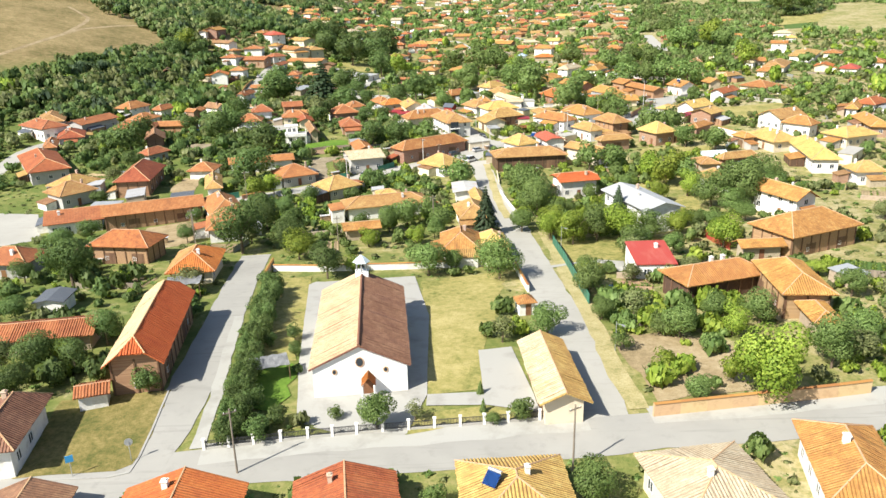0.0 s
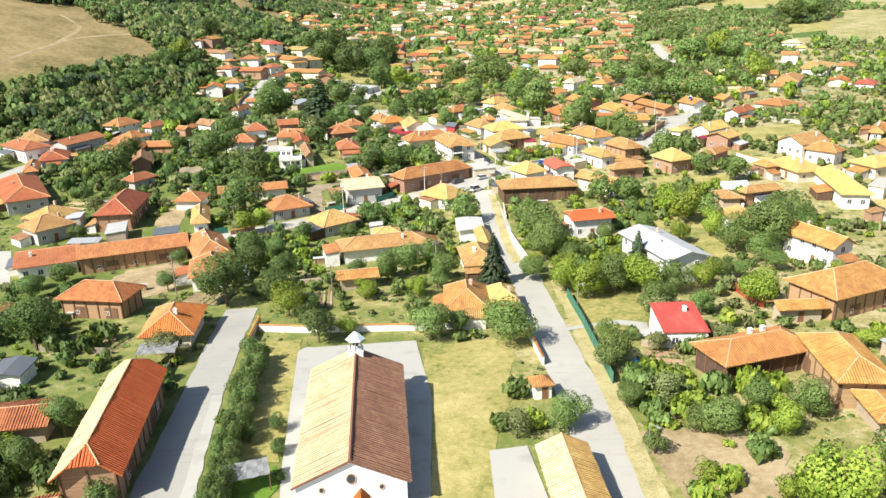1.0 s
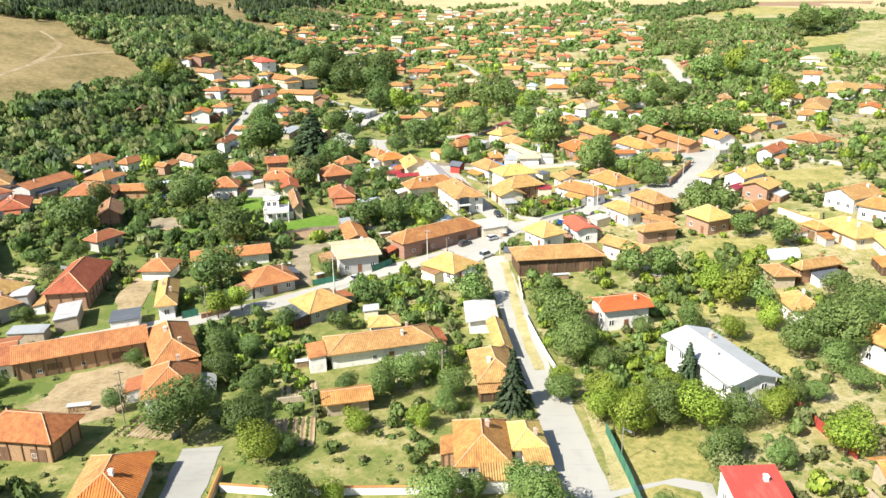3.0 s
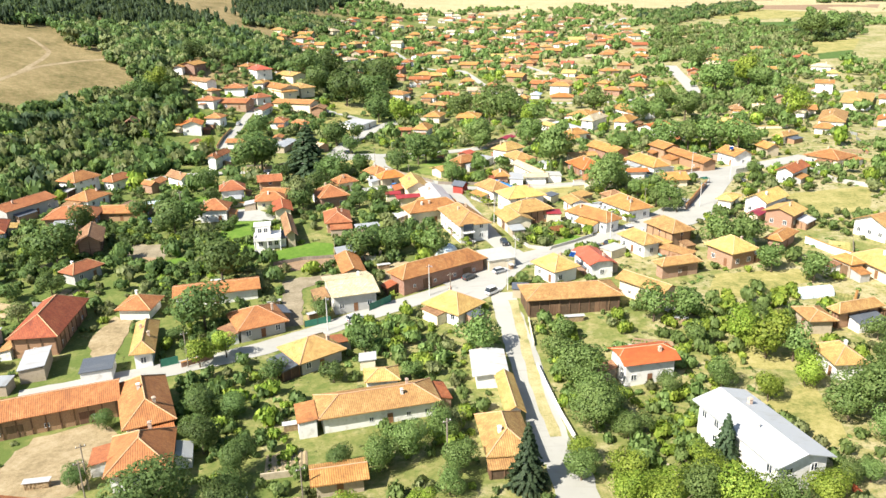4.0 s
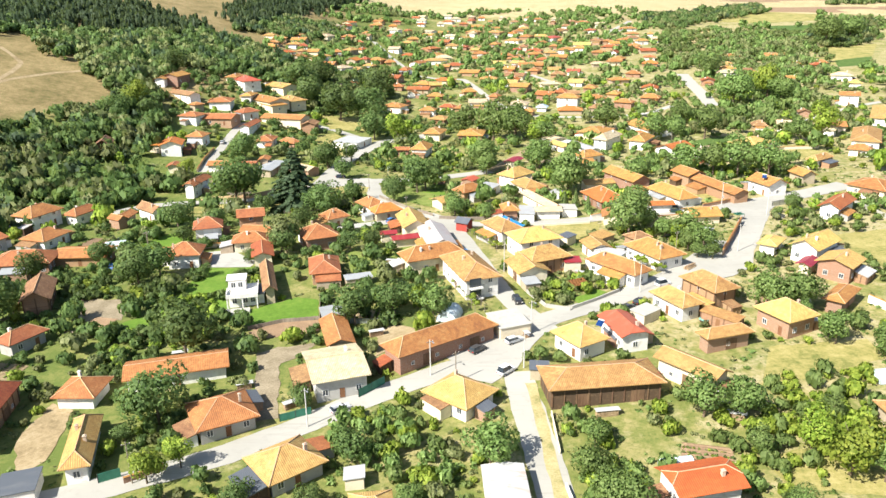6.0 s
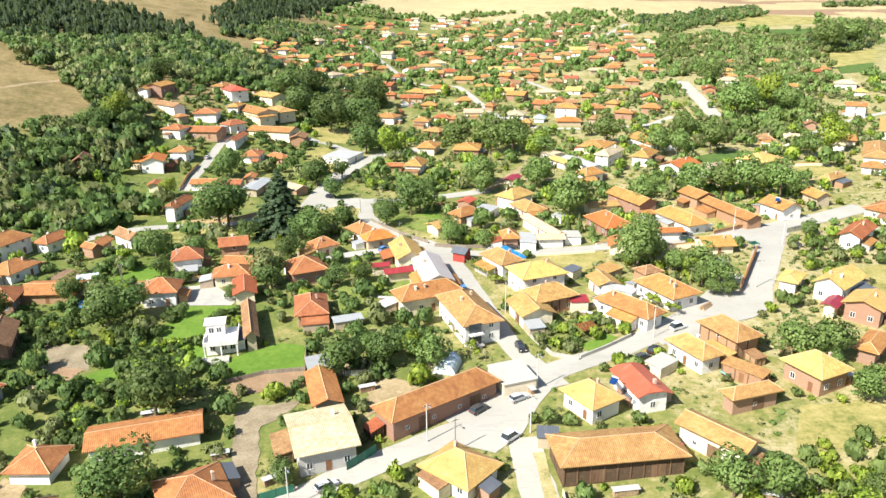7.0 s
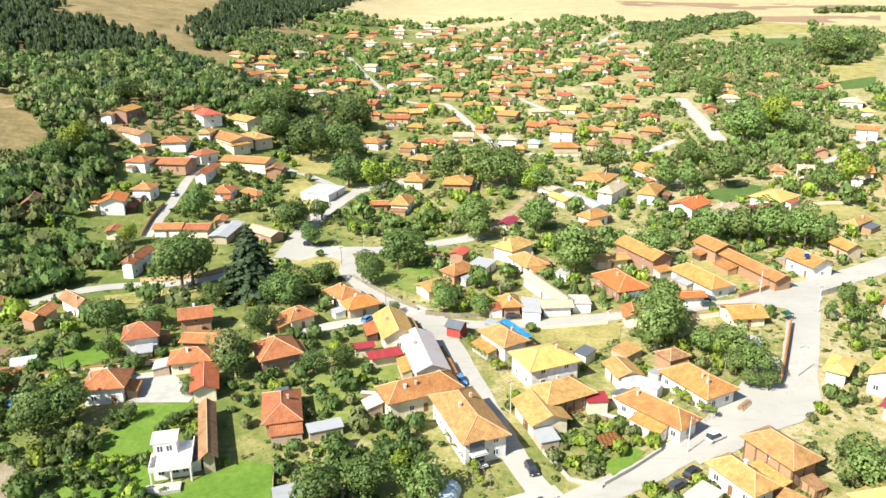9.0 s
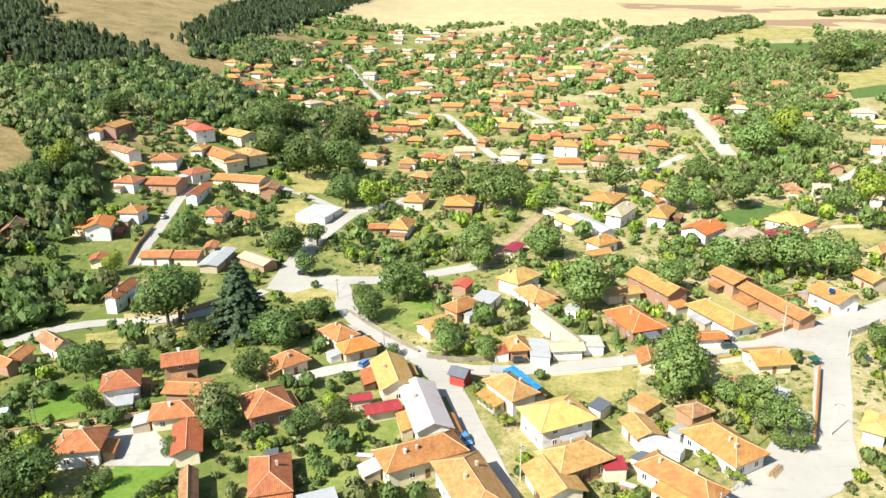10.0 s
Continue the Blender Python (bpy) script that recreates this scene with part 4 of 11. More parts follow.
house(4.5, 193.8, -88, 11.0, 6.9, 3.0, 0.4, "gable", "sheet_rust", "white", "shed")
house(-15.8, 180.7, 16, 21.4, 8.6, 3.38, 1.8, "hip", "tile_tan", "white", "farmhouse")
house(-15.8, 190.4, 9, 6.7, 5.8, 3.0, 1.2, "hip", "tile_yellow", "white", "shed")
house(-31.1, 202.2, 39, 10.7, 9.9, 2.94, 2.7, "hip", "tile_yellow", "grey", "house")
house(-46.0, 217.5, 29, 11.4, 11.3, 2.94, 2.7, "hip", "tile_clay", "grey", "house")
house(41.2, 308.2, 40, 6.6, 5.0, 2.2, 0.5, "lean", "tile_tan", "stone", "shed")
house(-31.6, 258.0, -74, 7.0, 5.2, 2.7, 0.3, "flat", "sheet_grey", "stone", "shed")
house(-26.9, 231.1, 19, 11.5, 14.6, 4.37, 1.4, "gable", "tile_pale", "grey", "house")
house(-29.0, 247.8, -74, 14.6, 6.3, 3.0, 1.2, "gable", "tile_clay", "stone", "shed")
house(-5.9, 242.2, 36, 26.0, 7.6, 4.0, 2.43, "hip", "tile_orange", "brick", "barn")
house(9.2, 251.3, -72, 9.1, 7.6, 2.7, 0.2, "flat", "concrete", "cream", "garage")
house(-2.1, 221.6, -40, 11.1, 9.8, 2.94, 2.85, "hip", "tile_yellow", "white", "house")
house(-91.7, 216.2, -82, 21.0, 10.4, 4.4, 3.3, "hip", "tile_red", "timber", "barn")
house(-67.4, 208.0, -73, 16.4, 5.0, 3.38, 1.8, "hip", "tile_yellow", "white", "house")
house(-73.3, 198.2, -73, 6.6, 6.2, 2.6, 0.2, "flat", "slate", "white", "shed")
house(-76.0, 226.8, 89, 8.6, 8.6, 2.67, 2.1, "hip", "tile_clay", "white", "house")
house(-74.6, 181.1, 23, 24.5, 8.7, 4.0, 1.88, "gable", "tile_clay", "timber", "barn")
house(-57.1, 181.5, -64, 17.5, 8.8, 3.56, 2.82, "hip", "tile_clay", "white", "house")
house(-51.0, 164.8, -74, 11.5, 9.9, 3.56, 3.17, "hip", "tile_clay", "white", "house")
house(-60.0, 234.6, 17, 20.5, 8.9, 3.0, 1.2, "gable", "tile_clay", "white", "shed")
house(-100.0, 248.9, 63, 9.8, 6.0, 3.12, 1.92, "hip", "tile_clay", "grey", "house")
house(-108.2, 272.4, -69, 15.3, 7.4, 4.0, 2.22, "gable", "tile_brown", "timber", "barn")
house(-125.1, 297.2, 10, 16.7, 11.0, 3.56, 2.7, "hip", "tile_clay", "brick", "house")
house(-111.1, 304.3, 2, 16.0, 10.7, 3.0, 1.2, "gable", "tile_clay", "timber", "shed")
house(-142.8, 338.7, 70, 13.2, 9.4, 5.04, 2.7, "hip", "tile_clay", "white", "house")
house(-131.0, 320.3, 73, 11.9, 9.8, 3.2, 2.4, "hip", "tile_clay", "white", "house")
house(-147.3, 306.7, 70, 20.6, 10.1, 4.09, 1.75, "gable", "tile_clay", "grey", "house")
house(-131.6, 346.3, 71, 11.8, 6.1, 3.56, 1.95, "hip", "tile_clay", "white", "house")
house(-81.0, 303.2, 55, 6.0, 5.8, 2.85, 1.86, "hip", "tile_clay", "white", "house")
house(-19.4, 159.0, 13, 8.6, 5.5, 2.8, 1.0, "gable", "tile_orange", "stone", "shed")
house(2.6, 142.6, -89, 11.9, 8.3, 3.03, 2.66, "hip", "tile_orange", "white", "house")
house(9.2, 144.7, -85, 7.4, 5.6, 2.85, 1.79, "hip", "tile_yellow", "white", "house")
house(-37.7, 286.3, -79, 13.0, 8.4, 3.12, 2.25, "hip", "tile_clay", "brick", "house")
house(-51.1, 278.2, -74, 20.8, 3.7, 3.5, 1.5, "gable", "tile_brown", "stone", "barn")
house(-31.3, 350.1, -53, 10.0, 7.7, 3.2, 2.46, "hip", "tile_clay", "white", "house")
house(-25.5, 341.3, 27, 10.3, 6.8, 3.2, 2.18, "hip", "tile_bright", "stone", "house")
house(-42.0, 334.3, 35, 8.3, 7.4, 3.38, 2.37, "hip", "tile_clay", "cream", "house")
house(-66.9, 413.5, -42, 15.6, 7.3, 3.0, 1.25, "gable", "tile_pale", "brick", "barn")
house(-16.7, 445.8, 77, 12.8, 8.6, 3.74, 2.7, "hip", "tile_orange", "white", "house")
house(-26.1, 447.1, -4, 7.8, 7.5, 3.0, 0.8, "gable", "tile_clay", "brick", "shed")
house(-11.3, 482.5, 76, 14.1, 10.0, 3.74, 2.08, "hip", "tile_orange", "cream", "house")
house(-94.2, 463.5, 88, 12.4, 9.0, 3.2, 1.95, "hip", "tile_clay", "white", "house")
house(-81.7, 461.3, -44, 12.4, 5.5, 3.2, 1.69, "hip", "tile_clay", "brick", "house")
house(-52.4, 468.2, 69, 16.6, 14.0, 3.0, 0.3, "flat", "sheet_white", "white", "shed")
house(4.3, 383.8, 63, 6.8, 5.5, 3.0, 0.8, "gable", "sheet_red", "brick", "shed")
house(22.3, 384.3, 44, 12.4, 9.3, 4.37, 2.7, "hip", "tile_tan", "white", "house")
house(25.8, 373.1, -67, 12.7, 9.0, 2.85, 2.25, "hip", "tile_tan", "white", "house")
house(3.2, 364.8, 40, 10.6, 7.1, 3.74, 2.27, "hip", "tile_orange", "timber", "house")
house(-5.0, 354.2, 35, 9.4, 8.0, 3.0, 1.2, "gable", "tile_tan", "cream", "shed")
house(10.7, 371.4, 61, 9.6, 6.5, 3.0, 0.3, "flat", "sheet_white", "white", "shed")
house(28.1, 348.2, -69, 23.4, 5.0, 3.2, 1.2, "gable", "tile_pale", "white", "shed")
house(16.2, 337.8, -85, 7.9, 5.9, 3.56, 1.89, "hip", "tile_orange", "brick", "house")
house(21.8, 336.1, 85, 10.2, 5.2, 3.0, 0.3, "flat", "sheet_white", "white", "garage")
house(28.9, 337.0, 1, 9.0, 6.5, 3.0, 0.8, "gable", "tile_pale", "white", "garage")
house(36.0, 339.4, 90, 6.6, 5.5, 2.8, 0.2, "flat", "concrete", "white", "garage")
house(50.3, 351.4, -73, 15.6, 10.7, 3.2, 3.0, "hip", "tile_bright", "brick", "house")
house(47.9, 328.7, 81, 8.5, 5.7, 3.0, 1.2, "gable", "tile_orange", "cream", "shed")
house(63.0, 373.0, -67, 20.2, 8.7, 5.0, 2.0, "gable", "tile_orange", "brick", "barn")
house(52.0, 372.6, 12, 12.0, 7.1, 3.0, 1.0, "gable", "tile_tan", "cream", "shed")
house(56.2, 416.6, 32, 10.7, 7.8, 3.74, 2.4, "hip", "tile_orange", "white", "house")
house(52.1, 406.8, 20, 10.2, 5.1, 3.0, 1.2, "gable", "tile_orange", "cream", "shed")
house(47.2, 461.4, -65, 12.4, 8.3, 3.2, 0.8, "gable", "tile_pale", "white", "shed")
house(49.0, 444.9, -64, 13.0, 6.8, 3.0, 1.0, "gable", "tile_yellow", "white", "shed")
house(57.2, 440.6, -66, 24.1, 7.5, 3.0, 0.8, "gable", "sheet_white", "white", "shed")
house(24.3, 416.4, 62, 10.1, 5.3, 2.7, 0.6, "gable", "sheet_crimson", "cream", "shed")
house(71.3, 449.6, 55, 18.7, 7.6, 5.04, 2.4, "hip", "tile_pale", "white", "house")
house(86.8, 447.4, 59, 15.8, 8.4, 4.2, 2.4, "hip", "tile_orange", "white", "house")
house(7.6, 474.0, 82, 16.7, 13.2, 4.37, 1.82, "hip", "tile_orange", "brick", "house")
house(98.3, 480.0, -74, 25.8, 14.6, 3.56, 1.75, "gable", "tile_orange", "white", "house")
house(70.5, 473.9, 58, 17.7, 13.8, 3.56, 1.82, "hip", "tile_orange", "cream", "house")
house(73.8, 351.1, -68, 18.9, 8.0, 3.56, 2.56, "hip", "tile_orange", "white", "house")
house(66.7, 339.3, 4, 8.8, 5.4, 3.0, 0.8, "gable", "tile_bright", "white", "garage")
house(76.4, 326.3, 5, 10.0, 9.8, 2.85, 1.75, "gable", "tile_orange", "cream", "house")
house(87.7, 376.7, -71, 11.7, 9.4, 4.6, 1.75, "gable", "tile_orange", "brick", "barn")
house(92.9, 357.8, -73, 25.7, 7.0, 3.8, 1.5, "gable", "tile_orange", "timber", "barn")
house(110.8, 360.2, -71, 12.1, 9.3, 4.09, 2.25, "gable", "tile_orange", "white", "house")
house(129.6, 374.1, -80, 9.7, 6.7, 3.56, 1.88, "gable", "tile_orange", "stone", "house")
house(96.3, 426.6, 41, 15.5, 11.4, 4.2, 2.0, "gable", "tile_bright", "white", "house")
house(105.4, 415.1, 43, 17.2, 12.7, 4.2, 2.0, "gable", "tile_pale", "white", "house")
house(121.6, 421.3, 31, 13.9, 8.0, 3.0, 1.0, "gable", "sheet_crimson", "white", "shed")
house(133.9, 435.9, 38, 16.3, 13.9, 3.2, 2.4, "hip", "tile_yellow", "white", "house")
house(147.9, 399.6, 37, 13.2, 5.3, 3.2, 1.7, "hip", "tile_tan", "white", "house")
house(-163.4, 541.9, 81, 16.6, 11.3, 4.37, 1.75, "gable", "tile_orange", "brick", "house")
house(-168.8, 537.0, -86, 18.7, 6.7, 3.2, 1.0, "gable", "tile_orange", "white", "shed")
house(-150.5, 517.0, -43, 23.1, 7.8, 3.2, 1.5, "gable", "tile_brown", "white", "house")
house(-140.2, 503.4, -44, 7.2, 6.7, 3.2, 1.2, "hip", "tile_clay", "stone", "shed")
house(-130.0, 515.1, -85, 14.4, 12.9, 3.56, 1.95, "hip", "tile_clay", "white", "house")
house(-113.5, 504.6, 49, 11.0, 9.0, 3.56, 1.95, "hip", "tile_clay", "white", "house")
house(-125.6, 557.4, -57, 19.1, 11.6, 5.04, 2.34, "hip", "sheet_red", "white", "house")
house(-135.4, 566.8, 74, 12.3, 8.6, 3.12, 1.56, "hip", "tile_orange", "cream", "house")
house(-136.9, 484.8, -16, 11.4, 10.2, 3.74, 1.82, "hip", "tile_clay", "white", "house")
house(-123.2, 489.5, -8, 17.0, 13.6, 3.56, 1.75, "gable", "tile_clay", "brick", "house")
house(-107.2, 484.8, 85, 19.9, 6.3, 3.56, 1.4, "gable", "tile_clay", "white", "house")
house(-125.0, 454.9, 83, 9.6, 9.2, 4.54, 2.08, "hip", "tile_clay", "white", "house")
house(-140.7, 438.8, -4, 9.8, 8.6, 3.2, 1.2, "gable", "tile_bright", "cream", "shed")
house(-132.2, 439.3, -77, 13.6, 10.4, 4.54, 1.88, "gable", "tile_bright", "white", "house")
house(-158.2, 427.8, -74, 13.7, 7.3, 3.8, 2.19, "gable", "tile_dark", "dark", "barn")
house(-153.8, 452.9, 90, 9.8, 5.2, 3.2, 0.5, "gable", "sheet_blue", "stone", "shed")
house(-92.6, 503.1, -18, 25.3, 12.1, 4.0, 1.62, "gable", "tile_clay", "cream", "barn")
house(-77.8, 494.4, 88, 11.6, 8.5, 4.6, 1.5, "gable", "tile_brown", "timber", "barn")
house(-103.5, 524.6, -51, 15.9, 10.5, 3.74, 1.95, "hip", "tile_orange", "cream", "house")
house(-95.7, 537.7, -52, 18.7, 11.2, 4.37, 1.95, "hip", "tile_tan", "cream", "house")
house(-107.3, 565.8, -45, 22.8, 13.0, 3.56, 1.75, "gable", "tile_tan", "cream", "house")
house(-119.8, 534.9, 85, 12.6, 7.2, 3.03, 1.56, "hip", "tile_orange", "white", "house")
house(-108.0, 531.8, -50, 29.0, 13.7, 3.56, 1.75, "gable", "tile_orange", "cream", "house")
house(-109.0, 350.0, -41, 12.0, 5.5, 3.56, 2.0, "gable", "tile_brown", "white", "house")
house(-115.1, 343.3, 86, 7.4, 5.4, 3.4, 1.2, "gable", "tile_clay", "stone", "shed")
house(-116.3, 339.1, -32, 6.3, 4.0, 3.4, 1.2, "gable", "tile_clay", "brick", "shed")
house(-80.8, 324.3, 16, 9.3, 8.9, 4.54, 2.7, "hip", "tile_clay", "white", "house")
house(-69.6, 334.1, 16, 9.2, 8.1, 5.04, 1.75, "gable", "tile_clay", "timber", "house")
house(-64.3, 322.2, -7, 10.2, 7.8, 3.2, 1.0, "gable", "tile_clay", "brick", "shed")
house(-102.9, 382.7, 82, 15.8, 5.0, 5.04, 1.8, "half", "tile_clay", "white", "house")
house(-122.7, 413.4, -82, 7.7, 5.9, 3.0, 1.0, "gable", "tile_clay", "cream", "shed")
house(-103.7, 418.2, -0, 11.3, 8.6, 3.2, 1.2, "gable", "tile_clay", "white", "shed")
house(-92.7, 418.2, -3, 9.9, 9.0, 3.2, 1.2, "gable", "tile_clay", "cream", "shed")
house(-86.1, 424.6, -86, 7.7, 5.1, 4.2, 0.9, "gable", "tile_clay", "stone", "shed")
house(-81.9, 416.2, 83, 19.0, 7.8, 3.0, 0.6, "gable", "sheet_grey", "stone", "shed")
house(-79.6, 299.2, 7, 10.0, 9.3, 4.09, 2.7, "hip", "tile_clay", "white", "house")
house(-64.1, 311.2, 10, 10.6, 7.6, 3.2, 2.25, "hip", "tile_clay", "cream", "house")
house(-57.6, 299.4, -75, 12.3, 6.4, 3.4, 1.2, "gable", "tile_red", "cream", "shed")
house(-43.6, 311.6, -65, 11.2, 10.7, 4.09, 3.0, "hip", "tile_clay", "brick", "house")
house(-15.5, 322.9, -77, 15.6, 8.8, 4.09, 2.25, "gable", "tile_yellow", "cream", "house")
house(-7.8, 307.9, -78, 20.4, 8.6, 3.56, 1.88, "gable", "sheet_pink", "white", "house")
house(-8.6, 290.2, 23, 17.7, 8.4, 4.2, 2.69, "hip", "tile_orange", "cream", "house")
house(1.2, 277.5, -71, 19.7, 10.1, 5.21, 2.7, "hip", "tile_tan", "white", "house")
house(20.1, 300.5, 21, 13.6, 10.9, 5.21, 2.55, "hip", "tile_yellow", "white", "house")
house(21.3, 286.9, 25, 12.9, 9.0, 4.2, 2.7, "hip", "tile_tan", "timber", "house")
house(16.4, 281.1, -74, 11.0, 9.1, 3.4, 1.75, "gable", "tile_tan", "cream", "barn")
house(11.9, 314.0, -60, 11.8, 8.0, 4.37, 2.4, "hip", "tile_tan", "white", "house")
house(0.8, 324.2, -30, 4.9, 4.7, 3.0, 1.3, "gable", "slate", "redwood", "shed")
house(37.3, 297.1, -77, 8.2, 6.8, 3.2, 1.2, "gable", "tile_tan", "white", "shed")
house(50.5, 303.1, 26, 6.5, 5.6, 3.2, 1.4, "hip", "tile_brown", "timber", "shed")
house(51.9, 290.2, -63, 14.8, 9.6, 3.56, 2.7, "hip", "tile_orange", "white", "house")
house(39.9, 279.7, -52, 16.6, 7.1, 3.56, 2.27, "hip", "tile_orange", "white", "house")
house(57.7, 263.1, -65, 12.3, 7.9, 5.0, 2.4, "hip", "tile_tan", "timber", "barn")
house(48.5, 257.7, -64, 11.5, 6.5, 3.74, 2.08, "hip", "tile_tan", "white", "house")
house(33.6, 244.1, -76, 12.0, 7.4, 3.92, 1.5, "half", "sheet_red", "white", "house")
house(23.5, 240.8, -58, 9.7, 8.4, 3.56, 2.69, "hip", "tile_yellow", "white", "house")
house(42.7, 226.5, -51, 13.7, 6.2, 4.0, 1.4, "gable", "tile_tan", "cream", "barn")
house(53.7, 240.2, 18, 11.7, 4.4, 3.6, 1.41, "hip", "tile_tan", "brick", "barn")
house(69.8, 248.3, -64, 10.1, 9.3, 4.2, 2.85, "hip", "tile_yellow", "brick", "house")
house(95.2, 276.1, 45, 10.3, 9.3, 4.37, 1.5, "gable", "tile_yellow", "brick", "house")
house(94.9, 289.4, 41, 14.1, 8.3, 4.27, 2.25, "gable", "tile_yellow", "white", "house")
house(85.4, 294.6, 52, 9.3, 5.5, 3.2, 1.0, "hip", "tile_yellow", "white", "shed")
house(88.3, 278.8, 47, 7.2, 4.0, 3.0, 0.8, "gable", "sheet_crimson", "cream", "shed")
house(87.1, 258.7, 47, 12.1, 5.1, 3.2, 1.2, "hip", "tile_orange", "brick", "shed")
house(95.3, 239.2, -73, 6.7, 4.6, 3.4, 1.47, "hip", "tile_orange", "stone", "barn")
house(119.6, 327.7, 47, 16.5, 7.0, 4.2, 1.75, "gable", "tile_red", "white", "house")
house(74.1, 210.6, -87, 7.9, 6.3, 3.2, 1.2, "hip", "tile_tan", "stone", "shed")
house(83.5, 212.2, 19, 12.5, 3.5, 3.8, 1.6, "hip", "tile_tan", "timber", "barn")
house(70.5, 192.3, -87, 8.7, 6.9, 3.56, 2.21, "hip", "tile_tan", "white", "house")
house(-25.5, 57.7, -87, 9.2, 12.0, 3.56, 2.2, "gable", "tile_bright", "white", "house")
house(-9.4, 58.5, -81, 8.8, 10.1, 3.56, 1.8, "gable", "tile_red", "white", "house")
house(6.7, 59.1, -86, 11.4, 10.8, 3.56, 2.2, "hip", "tile_tan", "white", "house")
house(25.3, 59.5, -80, 11.3, 10.9, 3.74, 2.0, "hip", "tile_pale", "cream", "house")
house(39.2, 61.3, 79, 13.8, 7.8, 4.09, 2.0, "hip", "tile_orange", "white", "house")
house(-41.6, 60.0, -83, 6.6, 8.6, 2.67, 1.6, "gable", "tile_dark", "white", "house")
house(-22.6, 314.1, 13, 5.4, 3.5, 2.8, 0.7, "gable", "sheet_crimson", "cream", "shed")
house(-17.3, 309.4, 17, 8.4, 4.6, 2.8, 0.7, "gable", "sheet_crimson", "cream", "shed")
house(28.8, 285.4, 2, 4.6, 3.9, 3.0, 0.4, "flat", "sheet_crimson", "cream", "shed")
house(30.9, 307.1, 47, 4.9, 3.5, 2.8, 0.3, "flat", "slate", "cream", "shed")
house(-87.0, 200.3, -71, 9.6, 5.1, 3.0, 0.4, "flat", "sheet_white", "stone", "shed")
house(-19.4, 199.1, -84, 3.5, 3.5, 2.2, 0.3, "flat", "sheet_white", "cream", "shed")
house(-27.5, 176.3, -74, 6.5, 3.5, 3.4, 0.3, "flat", "tile_clay", "white", "shed")
house(-6.3, 219.0, -49, 5.7, 3.5, 2.5, 0.4, "flat", "tile_brown", "cream", "shed")
house(-44.8, 82.9, 19, 4.3, 3.8, 2.2, 0.7, "gable", "tile_clay", "white", "shed")
house(67.5, 117.4, -74, 5.0, 4.1, 2.2, 0.3, "flat", "sheet_grey", "stone", "shed")
house(-27.9, 280.0, 19, 7.3, 3.5, 2.2, 0.2, "flat", "sheet_grey", "stone", "shed")
house(72.6, 309.8, 58, 4.5, 3.5, 2.2, 0.2, "flat", "sheet_white", "white", "shed")
house(40.1, 291.7, -39, 9.1, 3.5, 3.0, 0.2, "flat", "sheet_white", "white", "shed")
house(40.7, 254.3, 39, 6.4, 4.4, 2.5, 0.1, "flat", "concrete", "cream", "garage")
house(13.8, 230.4, -6, 4.0, 3.5, 2.4, 0.3, "flat", "slate", "stone", "shed")
house(33.3, 225.3, -34, 6.0, 3.5, 3.0, 0.9, "gable", "sheet_crimson", "cream", "shed")
house(56.5, 249.9, -49, 9.1, 3.5, 2.8, 0.5, "flat", "tile_tan", "timber", "shed")
house(35.5, 362.6, 58, 4.6, 3.9, 2.4, 0.2, "flat", "sheet_white", "white", "shed")
house(10.1, 326.3, 66, 3.1, 3.5, 2.4, 0.3, "flat", "sheet_grey", "stone", "shed")
house(118.0, 264.9, 27, 13.7, 11.1, 4.09, 2.5, "gable", "tile_tan", "white", "house")
house(119.0, 252.0, -49, 10.5, 7.2, 4.2, 2.3, "hip", "tile_orange", "white", "house")
house(103.6, 237.2, -76, 15.3, 10.0, 3.2, 2.7, "hip", "tile_yellow", "cream", "house")
house(107.7, 217.6, 80, 27.9, 8.2, 3.74, 2.62, "hip", "tile_yellow", "white", "house")
house(128.3, 237.1, 22, 14.3, 10.5, 3.38, 2.4, "hip", "tile_yellow", "cream", "house")
house(110.5, 194.1, 0, 8.3, 7.2, 3.74, 2.3, "hip", "tile_yellow", "white", "house")
house(143.4, 253.5, 78, 23.0, 6.9, 3.2, 2.1, "hip", "tile_orange", "brick", "house")
house(145.6, 353.9, -53, 14.3, 14.1, 3.38, 2.4, "hip", "tile_orange", "cream", "house")
house(190.6, 444.4, 61, 35.7, 12.6, 3.56, 2.4, "hip", "tile_tan", "white", "house")
house(233.2, 503.5, 60, 48.0, 16.3, 3.56, 1.82, "hip", "tile_tan", "white", "house")
house(252.1, 504.6, 60, 17.2, 11.5, 3.56, 1.82, "hip", "tile_orange", "white", "house")
house(215.2, 438.7, 59, 15.0, 10.0, 3.2, 1.5, "gable", "tile_bright", "cream", "house")
house(223.0, 424.8, 57, 15.0, 10.0, 3.2, 2.1, "hip", "sheet_red", "white", "house")
house(253.1, 453.6, 55, 15.0, 10.0, 3.2, 1.82, "hip", "tile_orange", "white", "house")
house(153.3, 283.8, 56, 19.3, 5.0, 3.03, 1.6, "hip", "tile_orange", "white", "house")
house(161.9, 288.0, 38, 14.3, 8.7, 3.56, 2.1, "hip", "tile_red", "white", "house")
house(118.8, 217.6, 49, 12.0, 4.3, 3.0, 0.2, "flat", "concrete", "cream", "shed")
house(-163.5, 306.9, -67, 22.8, 10.7, 4.2, 2.4, "hip", "tile_tan", "white", "house")
house(-145.1, 284.3, -66, 16.4, 9.8, 3.03, 2.25, "hip", "tile_red", "white", "house")
house(-145.4, 269.0, -67, 17.2, 5.1, 3.03, 1.63, "hip", "tile_clay", "brick", "house")
house(-106.3, 202.7, 53, 11.1, 9.8, 3.74, 2.7, "hip", "tile_tan", "grey", "house")
